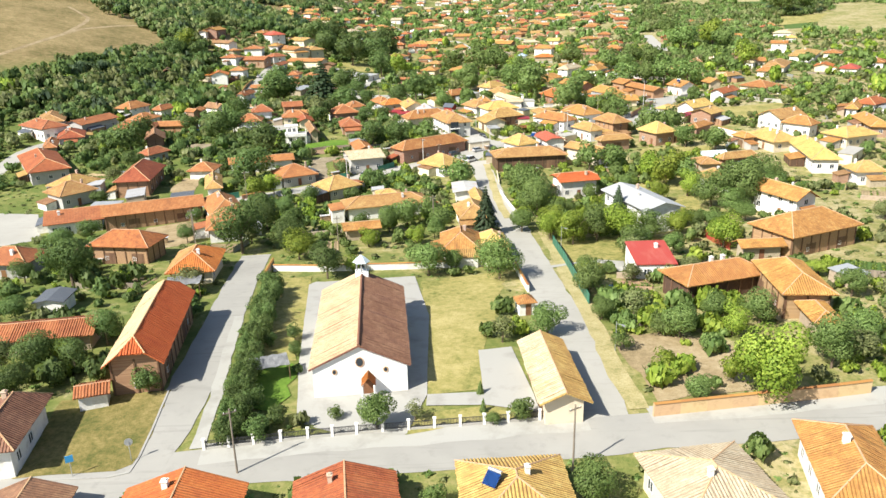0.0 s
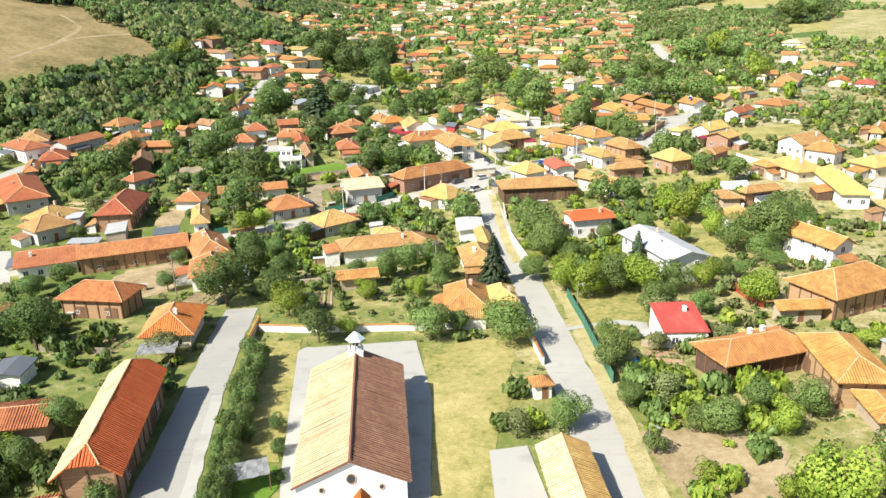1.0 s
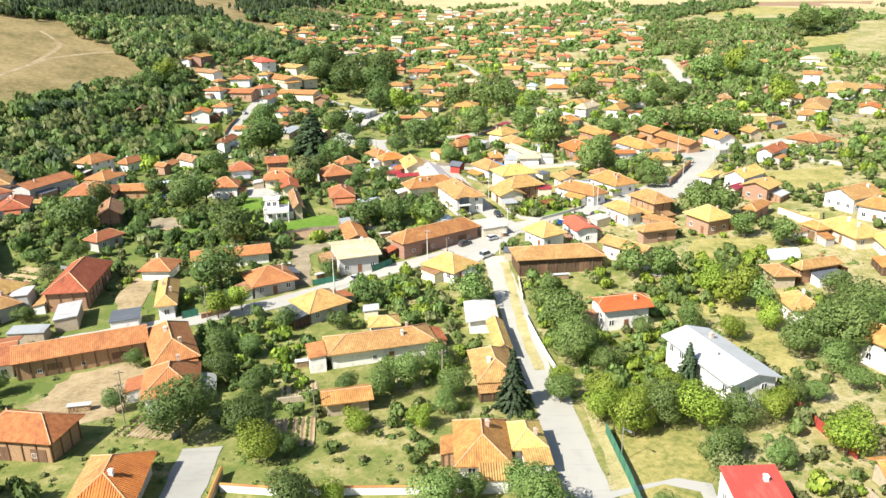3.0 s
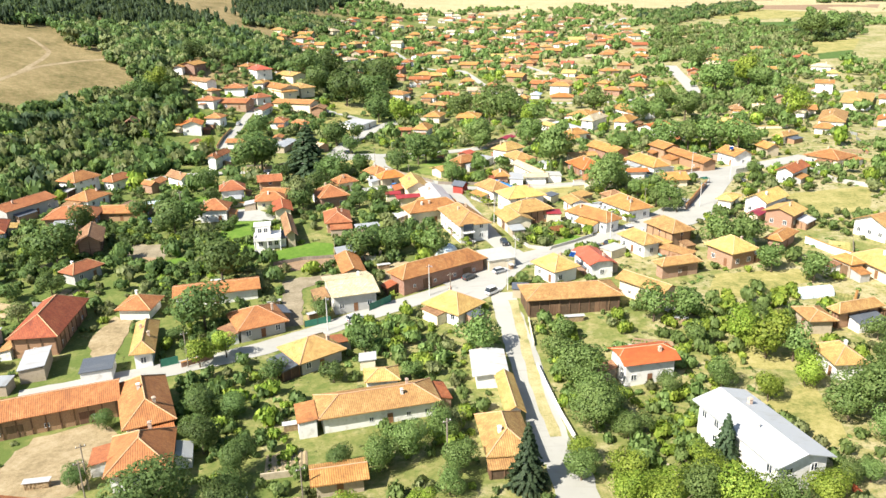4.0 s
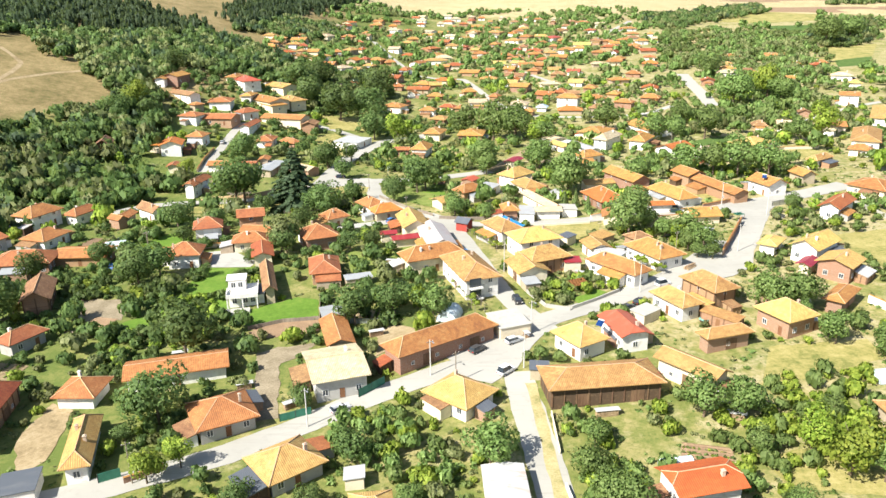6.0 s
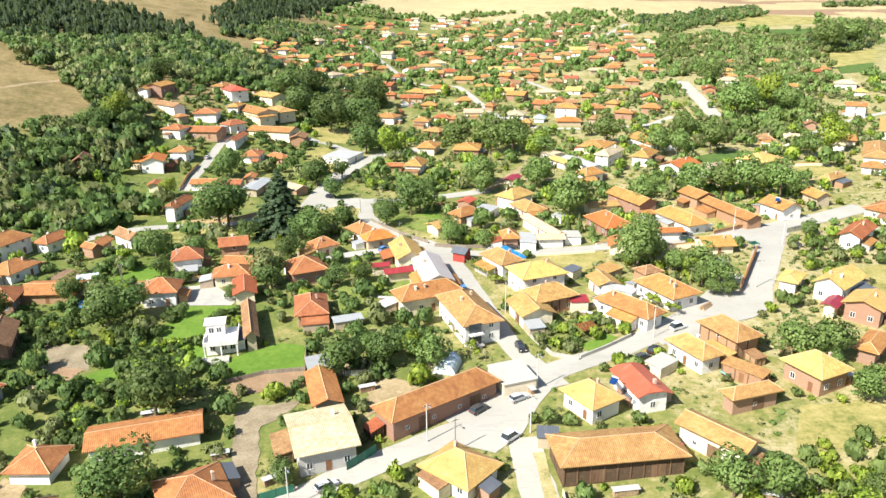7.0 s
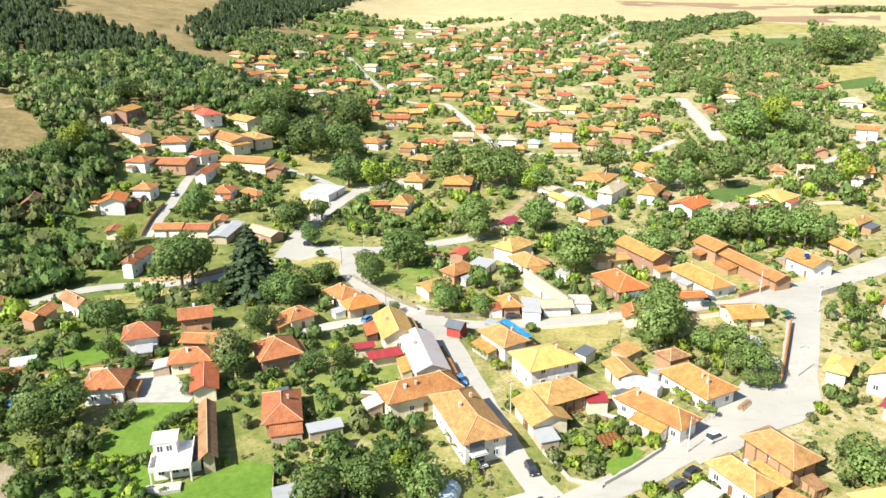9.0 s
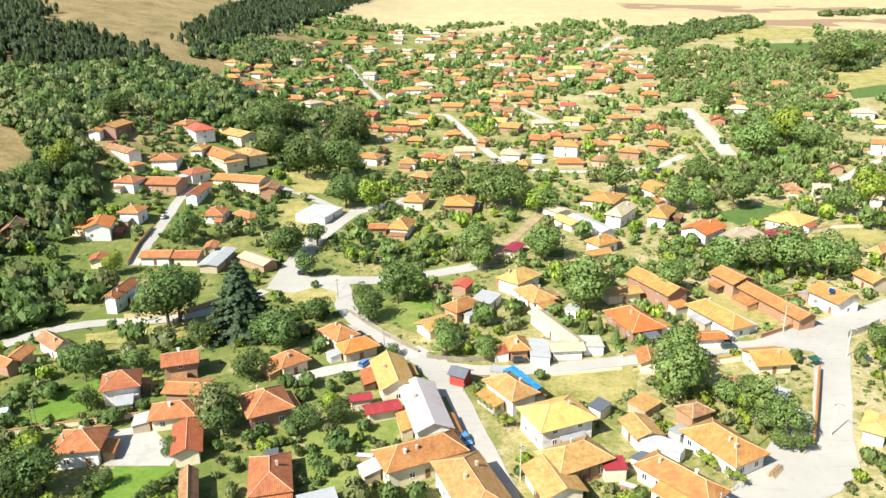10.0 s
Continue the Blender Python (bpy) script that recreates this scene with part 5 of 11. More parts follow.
house(-102.9, 210.7, -78, 6.1, 4.3, 3.4, 0.2, "flat", "sheet_white", "grey", "shed")
house(-91.6, 192.2, 5, 7.8, 3.9, 2.5, 0.2, "flat", "sheet_grey", "stone", "shed")
house(-93.5, 178.5, 23, 13.7, 13.7, 3.38, 1.75, "gable", "tile_clay", "white", "house")
house(-159.8, 292.7, -37, 19.7, 10.9, 4.54, 2.4, "hip", "tile_clay", "white", "house")
house(-132.7, 238.8, -56, 33.0, 12.4, 3.74, 2.85, "hip", "tile_red", "grey", "house")
house(-109.9, 212.0, 72, 11.1, 10.2, 3.56, 2.55, "hip", "tile_tan", "grey", "house")
house(-156.5, 761.5, -17, 11.6, 8.3, 2.5, 1.69, "hip", "tile_tan", "cream", "house")
house(-147.3, 754.2, 9, 13.1, 10.3, 2.9, 1.95, "hip", "tile_orange", "timber", "house")
house(-146.9, 728.7, 2, 10.0, 8.6, 2.7, 1.69, "hip", "tile_orange", "stone", "house")
house(-144.1, 704.5, -2, 12.1, 8.7, 2.9, 2.21, "hip", "tile_orange", "timber", "house")
house(-131.5, 739.2, -15, 12.8, 10.0, 2.9, 1.69, "hip", "tile_orange", "timber", "house")
house(-123.8, 735.5, 9, 7.7, 6.9, 3.3, 2.21, "hip", "tile_red", "white", "house")
house(-113.5, 724.0, -15, 11.0, 8.4, 2.5, 1.88, "gable", "tile_orange", "cream", "house")
house(-121.5, 716.4, 60, 7.5, 6.9, 2.7, 1.69, "hip", "tile_tan", "brick", "house")
house(-118.9, 683.3, 77, 13.1, 11.5, 3.3, 2.12, "gable", "tile_orange", "stone", "house")
house(-109.2, 688.0, 56, 7.5, 6.9, 2.7, 1.88, "gable", "tile_orange", "cream", "house")
house(-104.6, 711.8, -17, 12.3, 9.9, 2.5, 1.69, "hip", "tile_orange", "white", "house")
house(-97.1, 737.5, 8, 9.2, 7.6, 2.9, 1.95, "hip", "tile_orange", "stone", "house")
house(-72.0, 726.3, -26, 7.6, 6.9, 2.7, 1.95, "hip", "tile_red", "stone", "house")
house(-63.0, 732.8, -29, 13.3, 9.1, 2.5, 1.95, "hip", "tile_orange", "timber", "house")
house(-52.2, 729.7, 8, 10.2, 7.8, 2.5, 1.95, "hip", "tile_orange", "timber", "house")
house(-94.9, 681.9, -17, 11.7, 8.9, 2.7, 2.12, "gable", "tile_orange", "brick", "house")
house(-84.0, 672.2, 54, 13.8, 12.3, 3.7, 1.69, "hip", "tile_pale", "white", "house")
house(-73.5, 679.0, 8, 9.3, 8.0, 2.7, 1.69, "hip", "tile_tan", "white", "house")
house(-65.8, 697.5, -23, 9.7, 7.2, 3.3, 1.69, "hip", "tile_tan", "brick", "house")
house(-97.7, 825.4, -23, 14.7, 10.2, 3.3, 1.95, "hip", "tile_orange", "brick", "house")
house(-86.3, 809.3, 6, 8.6, 6.9, 2.5, 1.95, "hip", "tile_red", "brick", "house")
house(-62.1, 902.8, -7, 11.8, 7.9, 2.9, 2.21, "hip", "tile_red", "stone", "house")
house(-44.2, 867.6, 73, 15.6, 13.2, 2.9, 1.95, "hip", "tile_tan", "brick", "house")
house(-53.0, 805.6, -16, 11.5, 10.2, 3.7, 1.88, "gable", "tile_pale", "white", "house")
house(-40.1, 893.2, 7, 13.0, 8.9, 3.3, 2.21, "hip", "tile_orange", "brick", "house")
house(-25.3, 959.2, -33, 15.5, 13.0, 3.7, 1.62, "gable", "tile_pale", "white", "house")
house(-62.5, 949.8, -21, 13.9, 12.1, 3.7, 1.69, "hip", "tile_pale", "white", "house")
house(-48.6, 959.9, 58, 8.5, 6.9, 3.3, 1.69, "hip", "tile_red", "timber", "house")
house(-20.4, 836.8, 55, 18.1, 12.0, 2.7, 1.69, "hip", "tile_red", "timber", "house")
house(-15.0, 797.1, 65, 14.3, 9.5, 2.5, 2.21, "hip", "tile_orange", "cream", "house")
house(-14.6, 759.4, 1, 20.5, 13.2, 3.3, 1.69, "hip", "tile_tan", "white", "house")
house(-29.4, 738.4, 64, 15.5, 10.6, 3.3, 1.62, "gable", "tile_orange", "white", "house")
house(-0.2, 858.8, -10, 12.4, 10.8, 2.7, 1.95, "hip", "tile_tan", "cream", "house")
house(-8.0, 721.1, -14, 12.1, 8.4, 3.7, 1.62, "gable", "tile_orange", "brick", "house")
house(-37.9, 696.0, 73, 12.1, 8.4, 3.3, 2.21, "hip", "tile_red", "white", "house")
house(-21.9, 645.6, -26, 13.2, 10.3, 2.5, 2.21, "hip", "tile_orange", "brick", "house")
house(-13.4, 638.7, 6, 9.5, 7.7, 3.3, 2.12, "gable", "tile_tan", "timber", "house")
house(-39.8, 630.5, -15, 9.4, 7.1, 2.9, 1.69, "hip", "tile_red", "brick", "house")
house(-24.5, 624.6, -10, 16.1, 10.8, 2.9, 1.62, "gable", "tile_red", "stone", "house")
house(-28.4, 608.8, 76, 7.5, 6.9, 2.7, 1.88, "gable", "tile_orange", "white", "house")
house(-12.7, 602.5, -14, 11.3, 8.4, 2.5, 1.95, "hip", "tile_orange", "timber", "house")
house(-75.8, 600.8, 66, 12.0, 8.3, 3.7, 1.62, "gable", "tile_pale", "white", "house")
house(-72.3, 638.3, 72, 8.6, 6.9, 3.3, 2.21, "hip", "tile_brown", "brick", "house")
house(-69.6, 621.6, 72, 7.5, 6.9, 2.9, 2.07, "gable", "tile_orange", "brick", "house")
house(-36.9, 559.5, -25, 13.9, 10.9, 3.7, 1.95, "hip", "tile_orange", "white", "house")
house(-32.8, 578.3, -23, 7.5, 6.9, 2.9, 1.95, "hip", "tile_red", "brick", "house")
house(-16.4, 548.2, -12, 10.0, 8.0, 3.7, 1.95, "hip", "tile_orange", "white", "house")
house(-8.6, 525.3, -33, 11.5, 9.7, 2.7, 1.69, "hip", "tile_tan", "brick", "house")
house(-4.4, 562.9, -24, 10.3, 7.1, 2.7, 1.69, "hip", "tile_red", "cream", "house")
house(29.6, 1013.2, 0, 13.6, 9.5, 2.9, 2.12, "gable", "tile_orange", "brick", "house")
house(22.6, 943.5, 71, 10.3, 8.6, 3.7, 2.21, "hip", "tile_pale", "white", "house")
house(40.7, 1010.7, 69, 11.3, 8.9, 3.3, 1.69, "hip", "tile_red", "timber", "house")
house(48.1, 954.2, -30, 17.6, 13.2, 2.9, 2.21, "hip", "tile_tan", "brick", "house")
house(74.5, 961.7, 9, 14.1, 11.2, 2.5, 1.95, "hip", "tile_orange", "white", "house")
house(78.2, 915.4, 69, 16.8, 12.1, 2.5, 2.21, "hip", "tile_orange", "brick", "house")
house(102.5, 891.3, 54, 19.5, 13.2, 3.3, 1.95, "hip", "sheet_red", "white", "house")
house(116.2, 945.4, 56, 10.5, 9.0, 3.3, 2.12, "gable", "tile_tan", "stone", "house")
house(151.1, 946.9, 72, 19.5, 12.9, 2.9, 1.69, "hip", "tile_red", "white", "house")
house(170.7, 994.3, -18, 11.0, 9.7, 3.7, 1.88, "gable", "tile_pale", "white", "house")
house(194.4, 957.7, 10, 17.7, 13.2, 2.7, 1.69, "hip", "tile_orange", "white", "house")
house(189.1, 913.1, 8, 13.5, 10.9, 2.5, 1.69, "hip", "tile_orange", "cream", "house")
house(142.1, 860.0, 65, 17.5, 13.2, 3.3, 2.21, "hip", "tile_brown", "cream", "house")
house(123.1, 832.9, -7, 16.8, 11.8, 3.3, 2.12, "gable", "tile_yellow", "white", "house")
house(103.9, 801.5, -13, 16.1, 12.1, 3.7, 2.21, "hip", "tile_orange", "white", "house")
house(97.0, 835.3, 77, 10.8, 9.2, 2.5, 1.95, "hip", "tile_orange", "brick", "house")
house(88.5, 793.8, 3, 11.4, 10.0, 2.7, 1.95, "hip", "tile_tan", "stone", "house")
house(76.2, 808.9, -21, 14.5, 11.3, 2.7, 2.21, "hip", "tile_red", "brick", "house")
house(46.7, 784.3, -9, 14.5, 9.8, 2.7, 2.21, "hip", "tile_orange", "stone", "house")
house(57.4, 780.2, 73, 11.2, 9.3, 2.5, 1.62, "gable", "tile_tan", "brick", "house")
house(25.3, 801.2, -16, 13.8, 11.8, 2.7, 2.21, "hip", "tile_orange", "timber", "house")
house(23.3, 842.1, -7, 15.2, 12.4, 2.7, 1.95, "hip", "tile_brown", "brick", "house")
house(11.4, 849.3, 73, 11.0, 8.9, 2.7, 1.69, "hip", "tile_red", "brick", "house")
house(151.8, 852.4, -10, 11.2, 9.9, 3.3, 1.69, "hip", "tile_orange", "brick", "house")
house(147.8, 816.5, -30, 17.6, 13.2, 2.9, 1.95, "hip", "tile_red", "timber", "house")
house(130.6, 785.4, -11, 13.5, 11.3, 2.9, 1.69, "hip", "tile_orange", "brick", "house")
house(143.2, 779.6, 64, 10.0, 7.1, 2.9, 2.12, "gable", "tile_red", "white", "house")
house(167.0, 805.6, -16, 10.5, 7.0, 2.7, 1.69, "hip", "tile_orange", "timber", "house")
house(184.2, 850.3, 9, 12.3, 8.4, 3.7, 1.95, "hip", "tile_orange", "white", "house")
house(200.5, 864.5, -2, 7.6, 6.9, 3.7, 1.88, "gable", "tile_pale", "white", "house")
house(38.8, 741.2, -1, 10.5, 8.0, 2.5, 2.12, "gable", "tile_yellow", "white", "house")
house(54.4, 736.7, -17, 11.4, 9.4, 3.3, 1.62, "gable", "tile_yellow", "white", "house")
house(64.2, 728.7, -8, 20.5, 13.2, 2.5, 2.12, "gable", "tile_orange", "timber", "house")
house(77.6, 755.7, -33, 11.7, 7.7, 2.5, 1.69, "hip", "tile_red", "timber", "house")
house(92.1, 765.6, -13, 15.2, 12.2, 2.9, 2.12, "gable", "tile_orange", "brick", "house")
house(64.2, 702.1, 65, 11.7, 9.5, 2.5, 2.21, "hip", "tile_orange", "timber", "house")
house(79.5, 700.8, -1, 10.8, 7.9, 2.5, 2.12, "gable", "tile_tan", "cream", "house")
house(79.8, 679.4, -16, 12.2, 8.5, 2.5, 2.21, "hip", "tile_brown", "timber", "house")
house(93.0, 688.0, -17, 10.5, 9.1, 2.7, 1.88, "gable", "sheet_red", "white", "house")
house(45.2, 707.6, -25, 9.9, 6.9, 3.3, 1.88, "gable", "tile_orange", "brick", "house")
house(29.7, 707.9, -15, 7.5, 6.9, 2.5, 1.88, "gable", "tile_orange", "cream", "house")
house(26.0, 663.4, -7, 13.7, 10.9, 3.7, 1.69, "hip", "tile_orange", "brick", "house")
house(41.5, 647.3, -23, 11.0, 9.4, 2.7, 2.12, "gable", "tile_yellow", "white", "house")
house(46.6, 626.4, -26, 13.6, 12.0, 3.7, 2.12, "gable", "tile_orange", "brick", "house")
house(87.5, 641.4, -20, 10.9, 8.3, 2.7, 2.12, "gable", "tile_yellow", "white", "house")
house(93.7, 620.0, 70, 11.7, 9.3, 2.5, 2.21, "hip", "tile_orange", "brick", "house")
house(71.7, 607.7, 72, 11.5, 9.0, 2.5, 2.21, "hip", "tile_red", "timber", "house")
house(78.5, 598.1, -8, 8.9, 6.9, 2.9, 1.62, "gable", "tile_brown", "stone", "house")
house(60.0, 592.9, -33, 13.1, 9.7, 3.3, 2.12, "gable", "tile_red", "brick", "house")
house(26.3, 591.4, 61, 7.5, 6.9, 3.3, 1.95, "hip", "tile_orange", "timber", "house")
house(10.1, 612.2, 10, 9.9, 7.2, 3.3, 2.21, "hip", "tile_orange", "timber", "house")
house(14.5, 570.6, -3, 12.1, 8.6, 3.7, 1.88, "gable", "tile_pale", "white", "house")
house(4.7, 559.5, -13, 10.3, 8.9, 2.5, 1.69, "hip", "tile_orange", "timber", "house")
house(39.7, 563.5, 76, 13.3, 11.6, 3.3, 1.95, "hip", "tile_pale", "white", "house")
house(52.9, 554.4, 74, 8.7, 7.0, 2.5, 1.69, "hip", "sheet_blue", "white", "house")
house(70.4, 565.9, -21, 14.3, 9.4, 6, 2.21, "hip", "tile_orange", "white", "house")
house(88.6, 579.9, 3, 16.2, 12.8, 2.9, 1.95, "hip", "tile_orange", "cream", "house")
house(105.1, 594.6, 57, 10.3, 8.7, 2.5, 1.95, "hip", "tile_orange", "timber", "house")
house(103.0, 556.2, -30, 12.1, 8.2, 3.7, 1.69, "hip", "tile_orange", "brick", "house")
house(122.1, 569.2, -27, 12.4, 8.5, 3.7, 2.21, "hip", "tile_orange", "brick", "house")
house(84.4, 542.5, -25, 9.9, 8.6, 3.3, 2.21, "hip", "tile_brown", "stone", "house")
house(43.4, 541.6, -24, 7.5, 6.9, 2.7, 1.95, "hip", "tile_orange", "timber", "house")
house(26.6, 543.9, 54, 9.9, 6.9, 2.7, 1.95, "hip", "tile_pale", "white", "house")
house(230.9, 739.9, 10, 14.1, 12.3, 3.7, 2.21, "hip", "tile_orange", "white", "house")
house(216.3, 705.6, -16, 13.3, 10.3, 2.9, 1.69, "hip", "tile_tan", "white", "house")
house(203.2, 665.9, -15, 12.4, 9.1, 6, 1.69, "hip", "tile_orange", "white", "house")
house(177.4, 630.3, 75, 11.2, 9.9, 3.3, 1.88, "gable", "tile_red", "brick", "house")
house(185.2, 600.4, -7, 7.5, 6.9, 3.3, 2.07, "gable", "tile_red", "cream", "house")
house(266.5, 739.4, -26, 15.8, 11.4, 3.7, 1.95, "hip", "tile_orange", "brick", "house")
house(268.8, 700.5, 57, 10.8, 9.3, 3.3, 1.62, "gable", "tile_orange", "cream", "house")
house(283.9, 697.8, -15, 8.9, 7.4, 2.7, 1.69, "hip", "tile_red", "timber", "house")
house(219.6, 656.7, -12, 8.2, 6.9, 3.3, 1.95, "hip", "tile_orange", "cream", "house")
house(229.5, 645.2, -29, 7.9, 6.9, 2.5, 2.21, "hip", "tile_brown", "brick", "house")
house(239.3, 639.3, -16, 8.7, 6.9, 2.5, 1.62, "gable", "tile_orange", "white", "house")
house(276.2, 641.6, -27, 15.1, 10.7, 3.7, 2.21, "hip", "tile_pale", "white", "house")
house(271.1, 612.7, 80, 8.4, 7.1, 3.3, 2.21, "hip", "tile_yellow", "white", "house")
house(235.5, 550.0, -24, 11.6, 8.0, 6, 1.88, "gable", "tile_orange", "white", "house")
house(198.5, 584.8, -3, 7.5, 6.9, 3.3, 2.07, "gable", "tile_orange", "stone", "house")
house(193.8, 516.2, 72, 7.5, 6.9, 2.7, 1.62, "gable", "tile_brown", "brick", "house")
house(155.0, 480.3, 76, 9.1, 7.6, 2.7, 2.21, "hip", "tile_brown", "timber", "house")
house(165.5, 476.0, -16, 7.5, 6.9, 3.7, 1.88, "gable", "tile_pale", "white", "house")
house(181.4, 460.3, 54, 7.4, 6.0, 3.7, 1.69, "hip", "tile_pale", "white", "house")
house(5.9, 1091.9, 5, 13.1, 10.5, 3.7, 1.95, "hip", "tile_pale", "white", "house")
house(14.9, 1046.6, -9, 11.7, 9.3, 2.7, 1.95, "hip", "tile_red", "brick", "house")
house(-4.2, 1121.1, -9, 11.8, 8.2, 3.7, 1.62, "gable", "tile_pale", "white", "house")
house(25.5, 1071.3, 58, 11.3, 8.9, 3.3, 2.21, "hip", "tile_red", "stone", "house")
house(205.3, 901.0, 78, 7.9, 6.9, 3.7, 1.95, "hip", "tile_orange", "white", "house")
house(-105.6, 867.9, 77, 8.7, 6.9, 3.3, 2.21, "hip", "tile_brown", "timber", "house")
house(-87.8, 892.0, 8, 9.1, 6.9, 2.5, 1.69, "hip", "tile_orange", "timber", "house")
house(271.8, 749.7, -10, 16.8, 11.8, 2.7, 2.0, "gable", "tile_orange", "stone", "house")
house(199.5, 656.2, -17, 14.5, 10.1, 4.6, 2.08, "hip", "tile_pale", "white", "house")
house(291.1, 708.3, -13, 11.6, 8.0, 2.8, 2.08, "hip", "tile_orange", "cream", "house")
house(189.1, 474.7, -12, 13.1, 9.2, 3.0, 2.0, "gable", "tile_orange", "cream", "house")
house(219.2, 672.6, 4, 9.9, 6.9, 2.6, 2.0, "gable", "tile_brown", "stone", "house")
house(173.1, 416.3, -31, 9.6, 6.7, 3.0, 2.14, "hip", "tile_orange", "white", "house")
house(110.6, 870.7, 79, 14.5, 11.0, 2.7, 1.95, "hip", "tile_orange", "timber", "house")
house(134.9, 670.4, -21, 11.8, 8.7, 2.7, 1.95, "hip", "tile_orange", "brick", "house")
house(122.0, 961.0, 3, 15.5, 11.5, 2.5, 1.69, "hip", "tile_brown", "cream", "house")
house(67.8, 834.4, 77, 14.4, 9.5, 3.1, 2.21, "hip", "tile_brown", "cream", "house")
house(68.4, 640.6, 5, 14.4, 10.6, 2.5, 1.69, "hip", "tile_pale", "cream", "house")
house(174.0, 788.0, 2, 15.2, 12.5, 2.5, 2.12, "gable", "tile_red", "stone", "house")
house(45.2, 663.1, 57, 9.4, 7.0, 2.7, 1.95, "hip", "tile_bright", "cream", "house")
house(154.0, 834.9, 7, 10.8, 7.7, 3.1, 2.12, "gable", "tile_orange", "white", "house")
house(77.6, 1048.4, 77, 13.8, 9.8, 2.7, 2.21, "hip", "tile_brown", "white", "house")
house(118.2, 723.4, 6, 11.0, 8.5, 2.5, 1.69, "hip", "tile_pale", "stone", "house")
house(62.8, 886.7, -26, 16.0, 13.5, 2.7, 2.21, "hip", "tile_tan", "white", "house")
house(54.4, 764.7, -7, 15.1, 12.4, 2.7, 1.69, "hip", "tile_orange", "stone", "house")
house(13.3, 916.0, 54, 13.0, 8.6, 2.7, 1.88, "gable", "tile_tan", "white", "house")
house(42.8, 860.8, 62, 12.1, 9.0, 3.1, 2.21, "hip", "tile_orange", "brick", "house")
house(-13.2, 1044.3, 5, 9.7, 7.2, 3.1, 2.21, "hip", "tile_pale", "white", "house")
house(132.6, 612.1, 74, 13.6, 11.3, 2.5, 1.88, "gable", "tile_bright", "cream", "house")
house(-130.8, 694.7, 55, 14.7, 11.4, 2.7, 1.69, "hip", "tile_bright", "white", "house")
house(49.9, 1058.8, 3, 9.9, 7.8, 2.7, 1.62, "gable", "tile_tan", "white", "house")
house(171.4, 826.0, 77, 16.0, 12.3, 2.5, 2.21, "hip", "tile_orange", "timber", "house")
house(84.0, 1006.3, 72, 14.8, 10.8, 3.1, 2.12, "gable", "tile_brown", "cream", "house")
house(-0.7, 931.1, -29, 12.2, 9.1, 2.7, 1.88, "gable", "tile_pale", "white", "house")
house(61.2, 819.7, -33, 8.9, 6.0, 2.5, 1.3, "gable", "tile_red", "stone", "house")
house(-8.8, 953.3, -24, 13.0, 9.9, 3.1, 2.12, "gable", "tile_orange", "white", "house")
house(107.8, 1065.3, -11, 11.6, 7.8, 2.5, 1.69, "hip", "tile_orange", "white", "house")
house(-66.9, 983.7, -1, 10.6, 7.5, 2.7, 1.95, "hip", "tile_bright", "cream", "house")
house(-87.3, 755.6, 60, 12.1, 9.7, 3.1, 1.95, "hip", "tile_tan", "stone", "house")
house(-64.6, 1022.8, -5, 10.2, 7.8, 2.7, 1.95, "hip", "tile_red", "brick", "house")
house(-110.4, 909.1, 62, 12.5, 9.5, 2.7, 2.12, "gable", "tile_red", "white", "house")
house(-81.0, 1037.5, -13, 9.8, 8.3, 2.5, 1.95, "hip", "tile_orange", "brick", "house")
house(118.3, 645.9, 10, 14.0, 10.7, 2.7, 1.69, "hip", "tile_orange", "stone", "house")
house(-131.5, 760.8, -14, 14.3, 10.0, 3.1, 2.12, "gable", "tile_orange", "stone", "house")
house(24.6, 967.4, -28, 15.8, 12.8, 2.5, 2.21, "hip", "tile_tan", "timber", "house")
house(-40.3, 786.3, 77, 14.1, 11.5, 2.5, 1.69, "hip", "tile_bright", "cream", "house")
house(-118.8, 891.7, 64, 10.2, 7.4, 2.7, 1.69, "hip", "tile_pale", "brick", "house")
house(-36.0, 1028.6, -15, 10.5, 7.4, 2.7, 1.69, "hip", "tile_red", "white", "house")
house(138.8, 745.8, 64, 15.5, 12.3, 2.7, 2.21, "hip", "tile_orange", "timber", "house")
house(92.3, 907.3, -7, 12.1, 7.9, 3.1, 1.88, "gable", "tile_tan", "stone", "house")
house(50.5, 987.0, -5, 9.8, 7.2, 2.7, 2.12, "gable", "tile_orange", "white", "house")
house(129.6, 1059.1, -12, 12.5, 8.4, 2.7, 1.62, "gable", "tile_pale", "white", "house")
house(-83.2, 982.3, -10, 10.6, 8.6, 3.1, 1.69, "hip", "tile_tan", "white", "house")
house(132.0, 993.8, -6, 12.3, 9.7, 2.5, 1.95, "hip", "tile_brown", "white", "house")
house(18.4, 774.6, 74, 11.5, 9.7, 2.5, 1.69, "hip", "tile_orange", "white", "house")
house(1.6, 732.9, 0, 15.9, 12.5, 3.1, 2.21, "hip", "tile_red", "cream", "house")
house(65.4, 1087.4, -6, 11.5, 8.2, 2.7, 2.21, "hip", "tile_pale", "cream", "house")
house(13.5, 701.1, -17, 16.1, 12.3, 2.5, 1.88, "gable", "tile_orange", "brick", "house")
house(-86.1, 863.6, -14, 12.4, 9.8, 3.1, 1.62, "gable", "tile_brown", "cream", "house")
house(-24.4, 937.4, -33, 15.8, 11.8, 2.7, 1.88, "gable", "tile_orange", "white", "house")
house(-37.8, 1063.7, -10, 14.6, 10.2, 3.1, 1.62, "gable", "tile_pale", "white", "house")
house(38.9, 1094.6, 0, 9.7, 6.3, 3.1, 2.02, "hip", "tile_bright", "white", "house")
